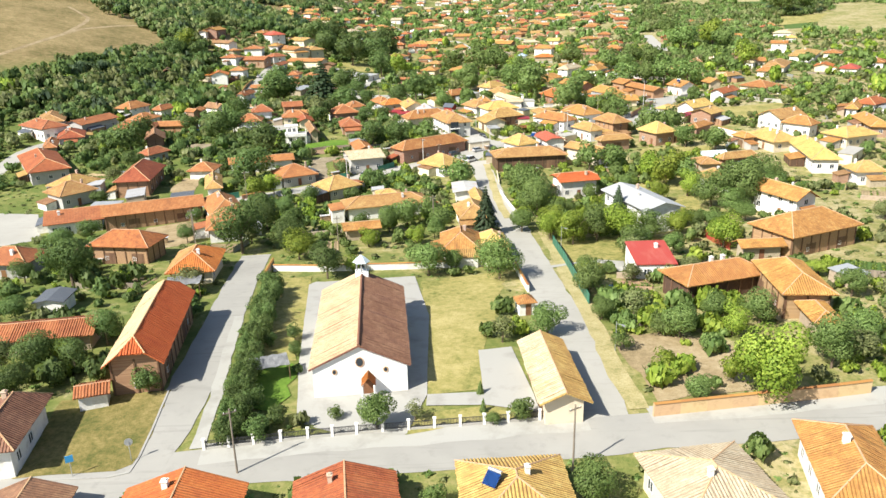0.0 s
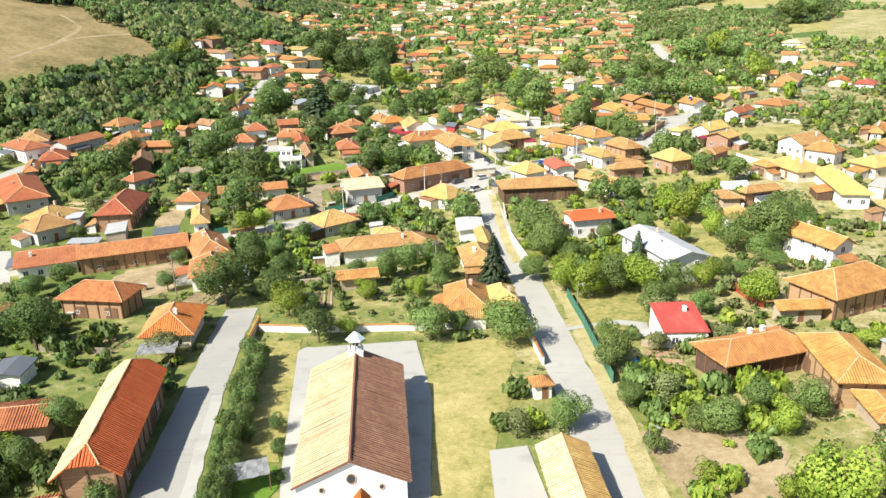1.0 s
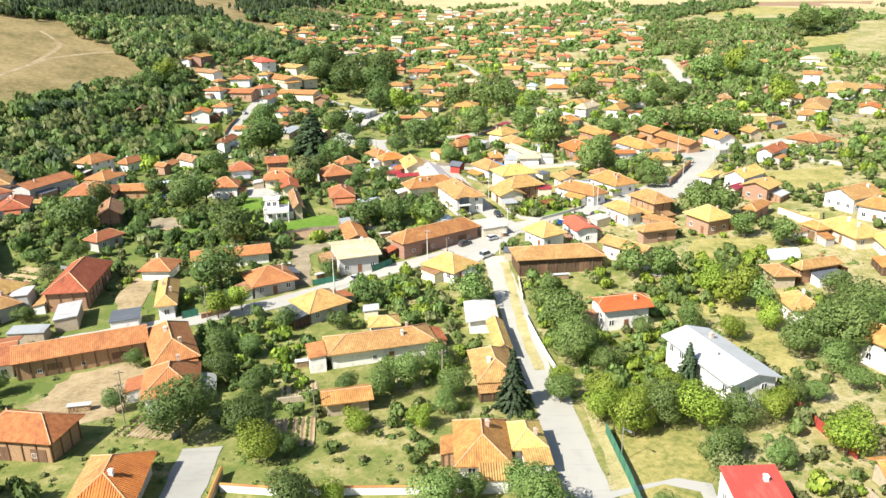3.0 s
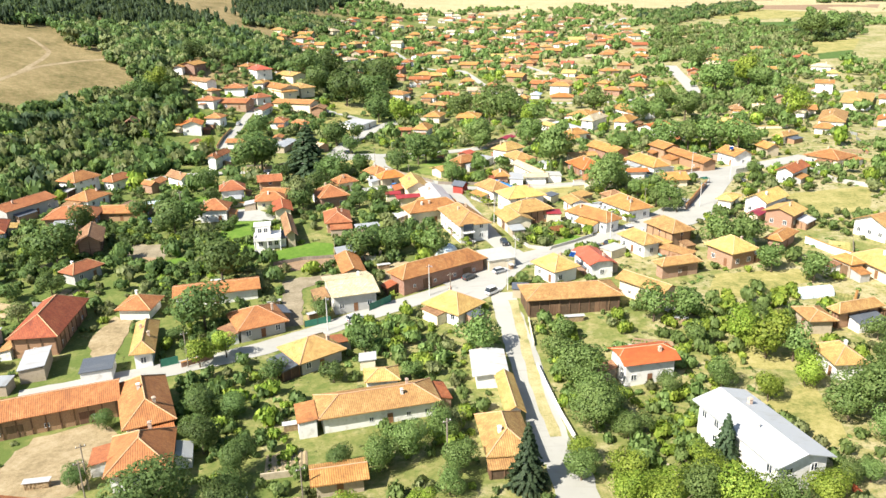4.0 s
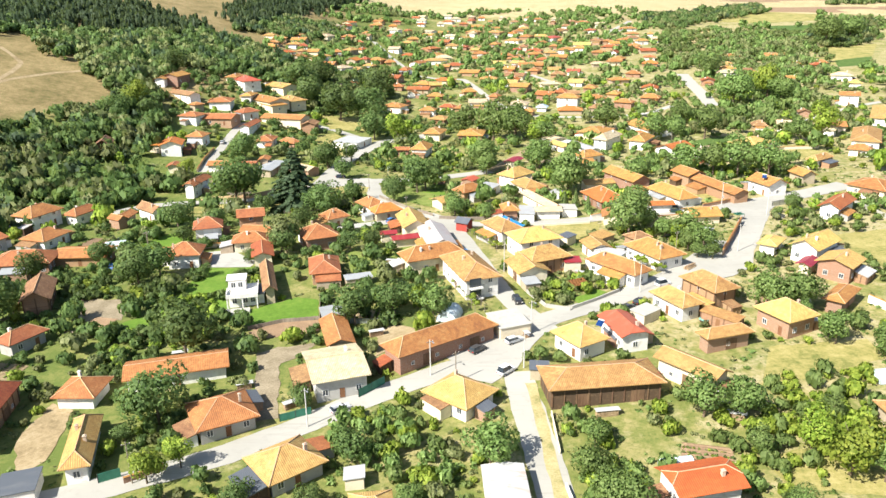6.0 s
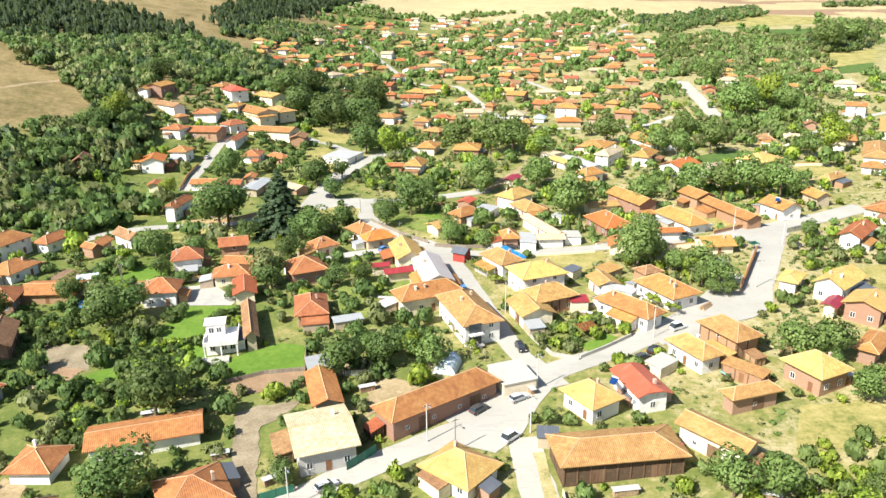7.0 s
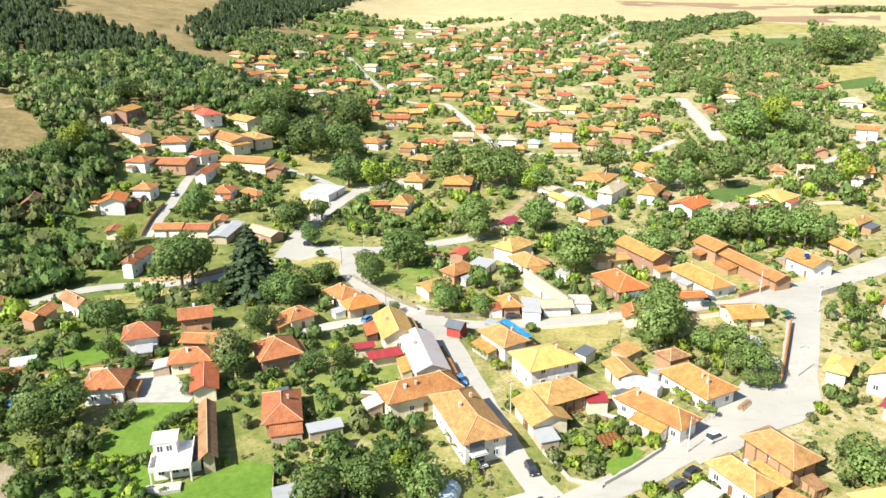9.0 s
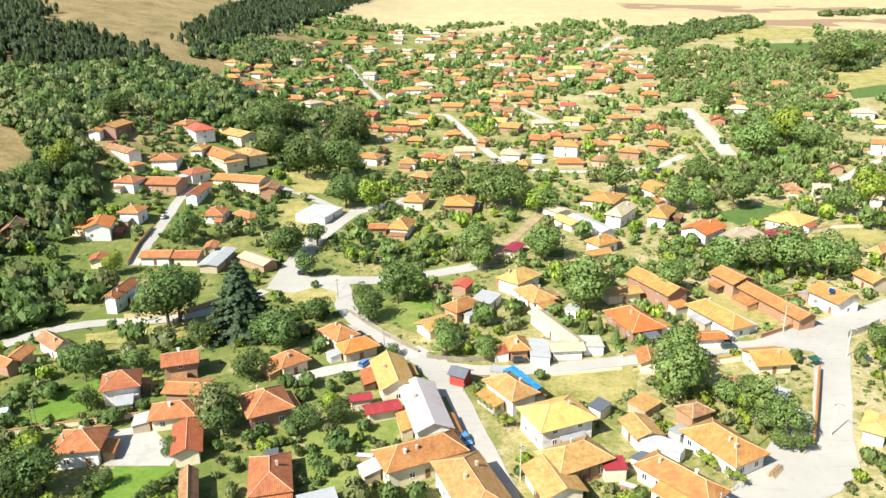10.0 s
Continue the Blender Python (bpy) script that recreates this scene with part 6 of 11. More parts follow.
house(143.5, 1031.5, -1, 15.1, 12.3, 2.7, 1.69, "hip", "tile_brown", "brick", "house")
house(73.8, 784.6, 1, 14.0, 9.3, 3.1, 1.95, "hip", "tile_orange", "brick", "house")
house(-139.2, 786.3, -13, 13.1, 10.3, 2.7, 1.69, "hip", "tile_orange", "brick", "house")
house(82.1, 980.4, 2, 13.3, 9.4, 3.1, 2.21, "hip", "tile_tan", "cream", "house")
house(97.4, 1082.7, 76, 12.6, 10.0, 2.5, 1.69, "hip", "tile_tan", "white", "house")
house(119.0, 815.7, -31, 13.0, 9.5, 2.7, 2.21, "hip", "tile_orange", "white", "house")
house(-37.3, 1117.8, -34, 12.6, 8.6, 2.5, 1.62, "gable", "tile_pale", "cream", "house")
house(-115.3, 806.4, 65, 12.9, 10.8, 2.7, 2.21, "hip", "tile_pale", "cream", "house")
house(44.9, 927.5, 79, 10.9, 9.2, 2.5, 2.12, "gable", "tile_pale", "white", "house")
house(-80.2, 712.3, 73, 12.9, 9.9, 3.1, 2.12, "gable", "tile_bright", "stone", "house")
house(159.5, 718.9, -19, 13.2, 10.0, 2.5, 2.21, "hip", "tile_bright", "brick", "house")
house(27.1, 1106.5, 74, 12.8, 9.1, 3.1, 1.69, "hip", "tile_pale", "brick", "house")
house(122.1, 1033.7, 72, 10.7, 7.2, 2.5, 1.62, "gable", "tile_orange", "brick", "house")
house(87.9, 859.7, 58, 11.8, 9.3, 2.7, 1.88, "gable", "tile_orange", "timber", "house")
house(-45.0, 660.7, -23, 14.8, 11.8, 3.1, 1.88, "gable", "tile_red", "brick", "house")
house(-25.0, 905.8, 5, 9.3, 6.7, 2.7, 2.14, "hip", "tile_pale", "white", "house")
house(171.6, 866.8, 3, 15.9, 12.0, 2.5, 1.95, "hip", "tile_orange", "white", "house")
house(-84.7, 967.0, 9, 15.5, 13.0, 3.1, 1.69, "hip", "tile_orange", "brick", "house")
house(-111.8, 946.6, 66, 15.9, 11.5, 2.5, 1.62, "gable", "tile_bright", "cream", "house")
house(21.9, 821.9, -28, 9.3, 7.6, 3.1, 1.88, "gable", "tile_tan", "timber", "house")
house(47.7, 680.4, -24, 15.6, 12.0, 2.7, 1.88, "gable", "tile_brown", "cream", "house")
house(66.2, 940.9, 70, 13.1, 9.5, 3.1, 1.69, "hip", "tile_bright", "white", "house")
house(3.0, 1013.0, 77, 11.7, 7.8, 2.5, 2.21, "hip", "tile_red", "stone", "house")
house(-44.5, 1089.5, -26, 10.8, 7.4, 3.1, 1.88, "gable", "tile_red", "cream", "house")
house(-7.6, 882.3, -24, 13.1, 9.3, 3.1, 2.12, "gable", "tile_red", "brick", "house")
house(133.0, 728.2, 7, 13.1, 9.0, 3.1, 2.21, "hip", "tile_orange", "cream", "house")
house(167.2, 751.5, 77, 13.8, 10.3, 2.5, 1.69, "hip", "tile_red", "white", "house")
house(-84.4, 1004.6, -26, 13.0, 9.4, 2.7, 1.88, "gable", "tile_orange", "timber", "house")
house(-7.1, 660.6, -16, 16.1, 12.1, 3.1, 1.69, "hip", "tile_bright", "cream", "house")
house(-26.4, 815.6, -23, 13.9, 9.3, 2.5, 2.21, "hip", "tile_brown", "white", "house")
house(182.8, 881.9, 9, 12.8, 10.0, 2.5, 2.21, "hip", "tile_brown", "white", "house")
house(-3.8, 1071.9, -22, 15.6, 11.5, 2.5, 1.69, "hip", "tile_red", "white", "house")
house(155.0, 1019.1, -20, 15.4, 12.6, 3.1, 1.95, "hip", "tile_orange", "white", "house")
house(68.2, 543.8, -7, 14.8, 10.3, 2.5, 1.95, "hip", "tile_bright", "stone", "house")
house(-8.3, 781.4, 5, 15.4, 11.4, 2.7, 2.21, "hip", "tile_pale", "white", "house")
house(-79.5, 770.6, 63, 9.0, 6.0, 2.7, 1.69, "hip", "tile_bright", "cream", "house")
house(68.7, 147.7, -155, 7.5, 3.8, 2.19, 0.72, "lean", "tile_orange", "stone", "shed")
house(79.4, 146.8, 115, 7.5, 3.1, 1.92, 0.67, "lean", "tile_orange", "grey", "shed")
house(81.9, 170.0, 113, 7.5, 4.0, 1.93, 0.66, "lean", "tile_tan", "stone", "shed")
house(80.7, 159.7, 23, 4.3, 2.5, 2.28, 0.79, "lean", "tile_orange", "grey", "shed")
house(26.5, 191.9, -77, 3.0, 3.9, 2.00, 0.83, "lean", "tile_brown", "stone", "shed")
house(5.1, 161.5, 7, 4.8, 2.5, 1.97, 0.49, "lean", "tile_tan", "dark", "shed")
house(-4.8, 184.7, 106, 6.2, 3.1, 2.22, 0.83, "lean", "tile_red", "brick", "shed")
house(-35.9, 197.3, -51, 6.9, 4.1, 2.34, 0.50, "lean", "slate", "dark", "shed")
house(-26.3, 207.0, 129, 4.4, 3.9, 2.20, 0.64, "lean", "tile_clay", "grey", "shed")
house(-41.6, 223.1, 119, 5.4, 2.7, 1.93, 0.68, "lean", "slate", "brick", "shed")
house(-51.2, 212.6, -61, 6.3, 3.5, 1.92, 0.79, "lean", "tile_brown", "white", "shed")
house(-34.0, 230.4, -71, 7.5, 3.5, 2.20, 0.56, "lean", "tile_brown", "dark", "shed")
house(-17.9, 234.9, -54, 3.4, 3.0, 1.98, 0.75, "lean", "tile_red", "dark", "shed")
house(2.4, 217.0, 50, 3.5, 2.9, 2.16, 0.68, "lean", "slate", "brick", "shed")
house(-96.8, 208.7, -82, 7.5, 2.9, 1.96, 0.61, "lean", "tile_tan", "white", "shed")
house(-92.7, 227.7, -172, 5.9, 2.9, 1.95, 0.86, "lean", "tile_red", "stone", "shed")
house(-70.7, 216.3, -163, 3.2, 2.5, 2.14, 0.72, "lean", "slate", "brick", "shed")
house(-71.6, 187.8, -157, 7.5, 2.6, 2.22, 0.77, "lean", "sheet_grey", "stone", "shed")
house(-52.0, 173.4, 26, 5.6, 2.8, 2.15, 0.59, "lean", "tile_red", "timber", "shed")
house(-57.8, 165.9, -74, 5.2, 3.8, 2.38, 0.70, "lean", "tile_clay", "white", "shed")
house(-45.4, 167.0, 106, 4.6, 3.0, 2.15, 0.88, "lean", "sheet_grey", "white", "shed")
house(-124.6, 290.3, 10, 7.5, 3.9, 2.35, 0.70, "lean", "sheet_grey", "brick", "shed")
house(-145.0, 330.9, -20, 7.2, 4.0, 2.36, 0.50, "lean", "sheet_rust", "dark", "shed")
house(-148.2, 339.4, -110, 5.7, 2.4, 2.39, 0.67, "lean", "tile_brown", "grey", "shed")
house(-129.3, 327.4, 163, 6.9, 3.7, 2.01, 0.63, "lean", "tile_tan", "timber", "shed")
house(-134.0, 313.9, -17, 6.2, 3.2, 2.04, 0.63, "lean", "tile_brown", "grey", "shed")
house(-143.2, 317.3, 160, 4.2, 3.2, 2.21, 0.56, "lean", "tile_brown", "white", "shed")
house(-143.2, 301.2, 70, 7.5, 2.4, 2.21, 0.63, "lean", "slate", "brick", "shed")
house(-79.3, 306.7, 145, 2.8, 2.9, 2.25, 0.50, "lean", "tile_tan", "brick", "shed")
house(4.0, 135.5, 1, 4.1, 3.4, 2.40, 0.53, "lean", "tile_tan", "white", "shed")
house(-2.3, 143.0, -89, 4.6, 2.4, 2.34, 0.58, "lean", "tile_orange", "timber", "shed")
house(10.4, 139.6, 5, 4.1, 4.0, 2.25, 0.48, "lean", "tile_tan", "white", "shed")
house(-39.1, 294.1, -169, 3.0, 4.0, 2.12, 0.75, "lean", "slate", "timber", "shed")
house(-35.6, 279.0, 11, 6.7, 3.4, 2.09, 0.84, "lean", "tile_clay", "stone", "shed")
house(-52.6, 273.0, -74, 7.5, 3.1, 2.16, 0.46, "lean", "slate", "white", "shed")
house(-28.3, 354.2, 127, 4.7, 3.2, 2.07, 0.51, "lean", "sheet_rust", "timber", "shed")
house(-35.4, 355.1, -143, 5.3, 4.1, 2.11, 0.80, "lean", "tile_clay", "dark", "shed")
house(-31.6, 339.2, -63, 3.5, 3.5, 1.91, 0.47, "lean", "sheet_grey", "white", "shed")
house(-46.6, 331.7, -55, 5.7, 3.4, 1.93, 0.67, "lean", "tile_tan", "timber", "shed")
house(-45.2, 337.9, -145, 4.6, 3.2, 1.97, 0.47, "lean", "tile_tan", "brick", "shed")
house(-73.3, 420.4, -132, 3.3, 4.2, 2.12, 0.64, "lean", "tile_tan", "dark", "shed")
house(-18.3, 438.4, -13, 6.7, 3.4, 2.01, 0.49, "lean", "tile_brown", "timber", "shed")
house(-91.8, 456.3, -2, 3.3, 3.1, 1.95, 0.87, "lean", "tile_clay", "grey", "shed")
house(17.5, 387.4, -136, 4.7, 3.0, 1.92, 0.79, "lean", "tile_orange", "brick", "shed")
house(31.4, 373.9, 113, 5.4, 3.1, 2.23, 0.52, "lean", "tile_brown", "brick", "shed")
house(28.5, 365.8, 23, 5.9, 3.9, 2.25, 0.49, "lean", "tile_orange", "white", "shed")
house(6.4, 361.6, 40, 6.3, 3.1, 2.10, 0.90, "lean", "sheet_grey", "grey", "shed")
house(11.8, 337.0, -85, 4.9, 4.0, 2.19, 0.60, "lean", "tile_red", "white", "shed")
house(53.0, 342.8, 17, 4.2, 3.5, 2.02, 0.56, "lean", "slate", "dark", "shed")
house(57.7, 349.7, 107, 5.6, 3.7, 2.31, 0.79, "lean", "tile_orange", "white", "shed")
house(66.4, 379.2, 113, 7.5, 3.6, 1.90, 0.89, "lean", "sheet_rust", "brick", "shed")
house(66.3, 361.9, 23, 5.5, 3.9, 2.30, 0.64, "lean", "tile_orange", "grey", "shed")
house(62.1, 420.1, 122, 3.2, 4.2, 1.94, 0.69, "lean", "slate", "brick", "shed")
house(93.3, 447.1, 59, 6.4, 4.1, 2.37, 0.62, "lean", "tile_brown", "dark", "shed")
house(14.5, 474.3, 82, 7.5, 3.2, 2.15, 0.57, "lean", "slate", "brick", "shed")
house(92.8, 471.5, -74, 7.5, 3.6, 2.06, 0.50, "lean", "tile_orange", "brick", "shed")
house(62.7, 475.0, -122, 7.5, 3.5, 2.12, 0.62, "lean", "tile_red", "white", "shed")
house(80.2, 349.2, 112, 7.5, 3.6, 2.21, 0.50, "lean", "sheet_rust", "white", "shed")
house(68.6, 351.5, -68, 7.5, 2.5, 2.35, 0.53, "lean", "sheet_grey", "stone", "shed")
house(85.0, 382.9, -161, 4.7, 2.8, 1.99, 0.82, "lean", "slate", "timber", "shed")
house(82.3, 375.6, -71, 4.4, 2.7, 2.23, 0.74, "lean", "tile_orange", "dark", "shed")
house(86.2, 363.4, -73, 7.5, 3.8, 2.12, 0.84, "lean", "tile_orange", "timber", "shed")
house(108.1, 367.3, -161, 7.2, 4.1, 2.27, 0.84, "lean", "sheet_grey", "brick", "shed")
house(103.4, 431.4, 131, 6.5, 2.7, 2.03, 0.62, "lean", "sheet_grey", "dark", "shed")
house(100.1, 407.1, -47, 7.5, 2.4, 2.23, 0.53, "lean", "tile_red", "timber", "shed")
house(138.0, 429.2, 38, 7.5, 2.9, 2.38, 0.72, "lean", "tile_red", "white", "shed")
house(153.9, 404.3, 127, 2.9, 3.1, 1.94, 0.74, "lean", "sheet_rust", "dark", "shed")
house(150.9, 396.8, 37, 7.5, 3.9, 2.08, 0.51, "lean", "slate", "timber", "shed")
house(-163.6, 550.1, 171, 4.0, 2.9, 2.03, 0.83, "lean", "sheet_rust", "stone", "shed")
house(-158.3, 525.6, -133, 3.5, 4.0, 2.10, 0.50, "lean", "tile_red", "timber", "shed")
house(-136.5, 517.1, -85, 5.1, 2.4, 2.18, 0.82, "lean", "tile_red", "timber", "shed")
house(-117.9, 500.3, -41, 6.1, 3.8, 2.31, 0.73, "lean", "sheet_grey", "grey", "shed")
house(-133.9, 573.3, 164, 3.1, 3.7, 2.15, 0.46, "lean", "tile_orange", "dark", "shed")
house(-139.6, 479.6, -16, 3.7, 3.6, 1.97, 0.54, "lean", "tile_brown", "grey", "shed")
house(-126.5, 449.0, -7, 4.5, 3.6, 2.36, 0.60, "lean", "sheet_grey", "timber", "shed")
house(-125.9, 440.9, 103, 7.5, 3.6, 1.92, 0.59, "lean", "tile_red", "dark", "shed")
house(-156.5, 420.2, 16, 5.5, 3.0, 2.34, 0.50, "lean", "tile_brown", "white", "shed")
house(-78.2, 500.1, 178, 5.9, 2.4, 2.02, 0.74, "lean", "tile_tan", "grey", "shed")
house(-102.3, 544.3, -142, 6.0, 3.3, 2.11, 0.63, "lean", "tile_brown", "dark", "shed")
house(-116.1, 572.8, -135, 7.5, 3.7, 2.23, 0.57, "lean", "tile_tan", "grey", "shed")
house(-123.6, 536.6, -95, 6.8, 2.6, 2.01, 0.84, "lean", "sheet_rust", "stone", "shed")
house(-78.4, 318.7, 16, 4.3, 4.2, 2.01, 0.48, "lean", "sheet_grey", "brick", "shed")
house(-76.1, 327.3, 106, 3.3, 2.7, 2.37, 0.60, "lean", "tile_tan", "brick", "shed")
house(-68.7, 329.2, 16, 3.8, 2.8, 2.27, 0.46, "lean", "tile_brown", "grey", "shed")
house(-70.3, 339.4, -164, 6.8, 3.6, 2.33, 0.50, "lean", "tile_brown", "white", "shed")
house(-98.8, 386.0, 82, 7.5, 3.4, 2.09, 0.52, "lean", "sheet_rust", "timber", "shed")
house(-105.8, 387.1, -98, 7.5, 2.9, 1.93, 0.50, "lean", "sheet_grey", "white", "shed")
house(-73.9, 299.6, 97, 5.2, 2.6, 1.95, 0.67, "lean", "tile_clay", "brick", "shed")
house(-85.5, 299.2, -83, 3.4, 2.7, 1.98, 0.49, "lean", "tile_red", "white", "shed")
house(-70.7, 309.5, -80, 5.0, 4.1, 2.21, 0.71, "lean", "sheet_rust", "stone", "shed")
house(-38.6, 315.3, 115, 7.3, 2.5, 2.23, 0.70, "lean", "tile_tan", "white", "shed")
house(-47.2, 317.3, -155, 7.1, 3.3, 2.32, 0.45, "lean", "sheet_grey", "white", "shed")
house(-11.3, 327.8, 103, 6.1, 2.7, 2.30, 0.71, "lean", "tile_tan", "brick", "shed")
house(-21.7, 325.3, -77, 7.5, 3.3, 2.04, 0.73, "lean", "tile_red", "dark", "shed")
house(-1.7, 303.1, 102, 7.5, 2.4, 2.01, 0.86, "lean", "tile_orange", "dark", "shed")
house(-12.2, 304.0, -78, 7.5, 2.8, 2.11, 0.89, "lean", "tile_orange", "stone", "shed")
house(-18.7, 287.9, -67, 4.2, 3.8, 2.15, 0.82, "lean", "sheet_rust", "stone", "shed")
house(20.8, 307.4, -159, 5.0, 2.5, 2.36, 0.54, "lean", "tile_red", "grey", "shed")
house(23.0, 295.1, 21, 5.5, 2.4, 2.11, 0.69, "lean", "sheet_grey", "timber", "shed")
house(16.5, 273.8, 16, 4.3, 4.2, 2.08, 0.46, "lean", "sheet_grey", "stone", "shed")
house(16.9, 315.6, 120, 7.5, 3.2, 2.12, 0.75, "lean", "tile_orange", "grey", "shed")
house(7.1, 312.5, -60, 7.4, 3.0, 2.19, 0.70, "lean", "tile_orange", "grey", "shed")
house(45.7, 296.9, -153, 4.2, 3.8, 1.98, 0.70, "lean", "sheet_grey", "grey", "shed")
house(35.2, 288.1, -142, 3.9, 3.5, 2.10, 0.83, "lean", "slate", "white", "shed")
house(37.2, 275.9, -52, 7.5, 3.0, 2.32, 0.86, "lean", "tile_orange", "white", "shed")
house(61.1, 256.5, 25, 3.2, 3.6, 2.07, 0.49, "lean", "tile_brown", "timber", "shed")
house(54.2, 259.1, -65, 7.5, 3.0, 2.16, 0.53, "lean", "tile_tan", "timber", "shed")
house(37.7, 245.8, 104, 7.5, 2.5, 2.05, 0.60, "lean", "tile_brown", "stone", "shed")
house(31.4, 243.9, -76, 5.8, 2.7, 1.99, 0.54, "lean", "slate", "brick", "shed")
house(48.0, 220.1, 39, 4.7, 4.0, 1.98, 0.77, "lean", "tile_brown", "grey", "shed")
house(75.7, 248.9, 116, 4.7, 2.9, 2.02, 0.47, "lean", "sheet_rust", "timber", "shed")
house(100.2, 273.0, 45, 6.8, 3.3, 1.98, 0.79, "lean", "sheet_rust", "timber", "shed")
house(99.9, 286.3, 41, 7.5, 4.1, 2.24, 0.47, "lean", "slate", "grey", "shed")
house(102.8, 292.9, 131, 3.0, 3.5, 2.02, 0.73, "lean", "tile_brown", "white", "shed")
house(96.2, 234.6, 17, 3.3, 3.6, 2.13, 0.72, "lean", "tile_orange", "grey", "shed")
house(91.7, 239.4, -73, 2.8, 3.3, 2.04, 0.61, "lean", "tile_brown", "white", "shed")
house(120.8, 322.8, 47, 7.5, 2.7, 1.97, 0.83, "lean", "tile_orange", "grey", "shed")
house(90.1, 214.4, 109, 2.8, 2.4, 2.07, 0.87, "lean", "tile_orange", "dark", "shed")
house(85.0, 209.8, 19, 7.5, 3.3, 2.06, 0.78, "lean", "slate", "white", "shed")
house(70.2, 198.0, -177, 3.9, 3.9, 1.96, 0.84, "lean", "tile_red", "dark", "shed")
house(123.1, 254.4, 131, 5.8, 3.2, 2.34, 0.69, "lean", "tile_tan", "brick", "shed")
house(100.2, 245.0, -166, 6.8, 2.5, 2.09, 0.66, "lean", "tile_red", "grey", "shed")
house(101.8, 216.4, -100, 7.5, 4.2, 2.12, 0.83, "lean", "tile_orange", "dark", "shed")
house(126.8, 243.2, -158, 5.0, 3.1, 2.26, 0.56, "lean", "tile_orange", "grey", "shed")
house(120.5, 233.8, -68, 5.4, 3.7, 2.07, 0.87, "lean", "tile_orange", "grey", "shed")
house(111.6, 189.8, -0, 4.6, 2.5, 1.98, 0.83, "lean", "tile_tan", "stone", "shed")
house(105.3, 195.8, -90, 3.7, 3.2, 2.25, 0.70, "lean", "tile_brown", "brick", "shed")
house(139.6, 256.7, -102, 7.5, 2.9, 2.39, 0.47, "lean", "tile_brown", "grey", "shed")
house(140.4, 347.8, -53, 5.9, 2.7, 1.90, 0.88, "lean", "tile_brown", "white", "shed")
house(153.0, 349.2, 37, 7.5, 3.3, 2.35, 0.68, "lean", "tile_orange", "white", "shed")
house(199.4, 460.9, 151, 6.9, 2.8, 2.17, 0.83, "lean", "tile_orange", "white", "shed")
house(258.2, 510.6, 150, 5.3, 2.5, 2.09, 0.59, "lean", "sheet_grey", "timber", "shed")
house(218.5, 432.9, 59, 6.2, 2.7, 2.31, 0.64, "lean", "tile_orange", "white", "shed")
house(225.8, 433.5, 147, 4.8, 3.7, 1.99, 0.71, "lean", "slate", "stone", "shed")
house(259.0, 450.6, 55, 7.5, 4.1, 2.17, 0.54, "lean", "tile_orange", "dark", "shed")
house(147.8, 281.8, -124, 7.5, 2.8, 2.05, 0.85, "lean", "tile_brown", "stone", "shed")
house(152.2, 289.3, -124, 7.5, 4.1, 2.22, 0.51, "lean", "tile_orange", "dark", "shed")
house(164.7, 283.4, 38, 7.5, 3.1, 2.15, 0.82, "lean", "sheet_grey", "white", "shed")
house(-140.5, 288.4, 114, 6.2, 3.1, 2.34, 0.50, "lean", "tile_tan", "stone", "shed")
house(-141.5, 276.0, 24, 4.8, 2.8, 2.12, 0.77, "lean", "tile_clay", "grey", "shed")
house(-111.2, 198.1, -37, 5.6, 3.3, 1.95, 0.63, "lean", "tile_brown", "white", "shed")
house(-101.6, 177.8, -67, 7.5, 2.9, 2.12, 0.88, "lean", "slate", "white", "shed")
house(-165.9, 289.4, -37, 7.5, 2.9, 2.38, 0.80, "lean", "slate", "white", "shed")
house(-135.3, 230.0, -56, 7.5, 2.9, 1.90, 0.74, "lean", "tile_tan", "dark", "shed")
house(-115.6, 215.0, -108, 7.5, 3.7, 2.14, 0.90, "lean", "sheet_grey", "timber", "shed")
house(-146.5, 760.1, -171, 7.5, 3.5, 2.30, 0.50, "lean", "sheet_rust", "brick", "shed")
house(-141.6, 730.3, 92, 4.3, 3.1, 2.10, 0.50, "lean", "tile_red", "stone", "shed")
house(-150.7, 706.5, -92, 3.6, 3.9, 2.15, 0.53, "lean", "sheet_grey", "white", "shed")
house(-132.4, 733.4, -15, 7.5, 4.1, 2.30, 0.50, "lean", "slate", "white", "shed")
house(-118.9, 736.0, 99, 2.8, 4.2, 1.96, 0.82, "lean", "tile_tan", "timber", "shed")
house(-118.3, 676.3, -13, 4.6, 2.9, 2.03, 0.48, "lean", "tile_orange", "stone", "shed")
house(-107.3, 691.6, 146, 3.9, 2.8, 2.10, 0.46, "lean", "tile_red", "white", "shed")
house(-94.0, 733.5, 8, 3.0, 3.2, 2.14, 0.58, "lean", "sheet_grey", "stone", "shed")
house(-88.9, 679.3, 73, 3.3, 3.9, 2.10, 0.50, "lean", "tile_brown", "timber", "shed")
house(-79.4, 667.0, 54, 6.8, 3.9, 2.18, 0.85, "lean", "tile_orange", "grey", "shed")
house(-67.7, 693.7, -23, 6.3, 3.4, 2.25, 0.87, "lean", "sheet_grey", "timber", "shed")
house(-90.5, 823.5, 67, 6.3, 2.9, 1.98, 0.80, "lean", "tile_orange", "grey", "shed")
house(-49.4, 810.7, 164, 5.4, 4.0, 1.94, 0.74, "lean", "tile_tan", "grey", "shed")
house(-69.1, 952.4, -111, 4.1, 3.3, 2.07, 0.66, "lean", "tile_red", "brick", "shed")
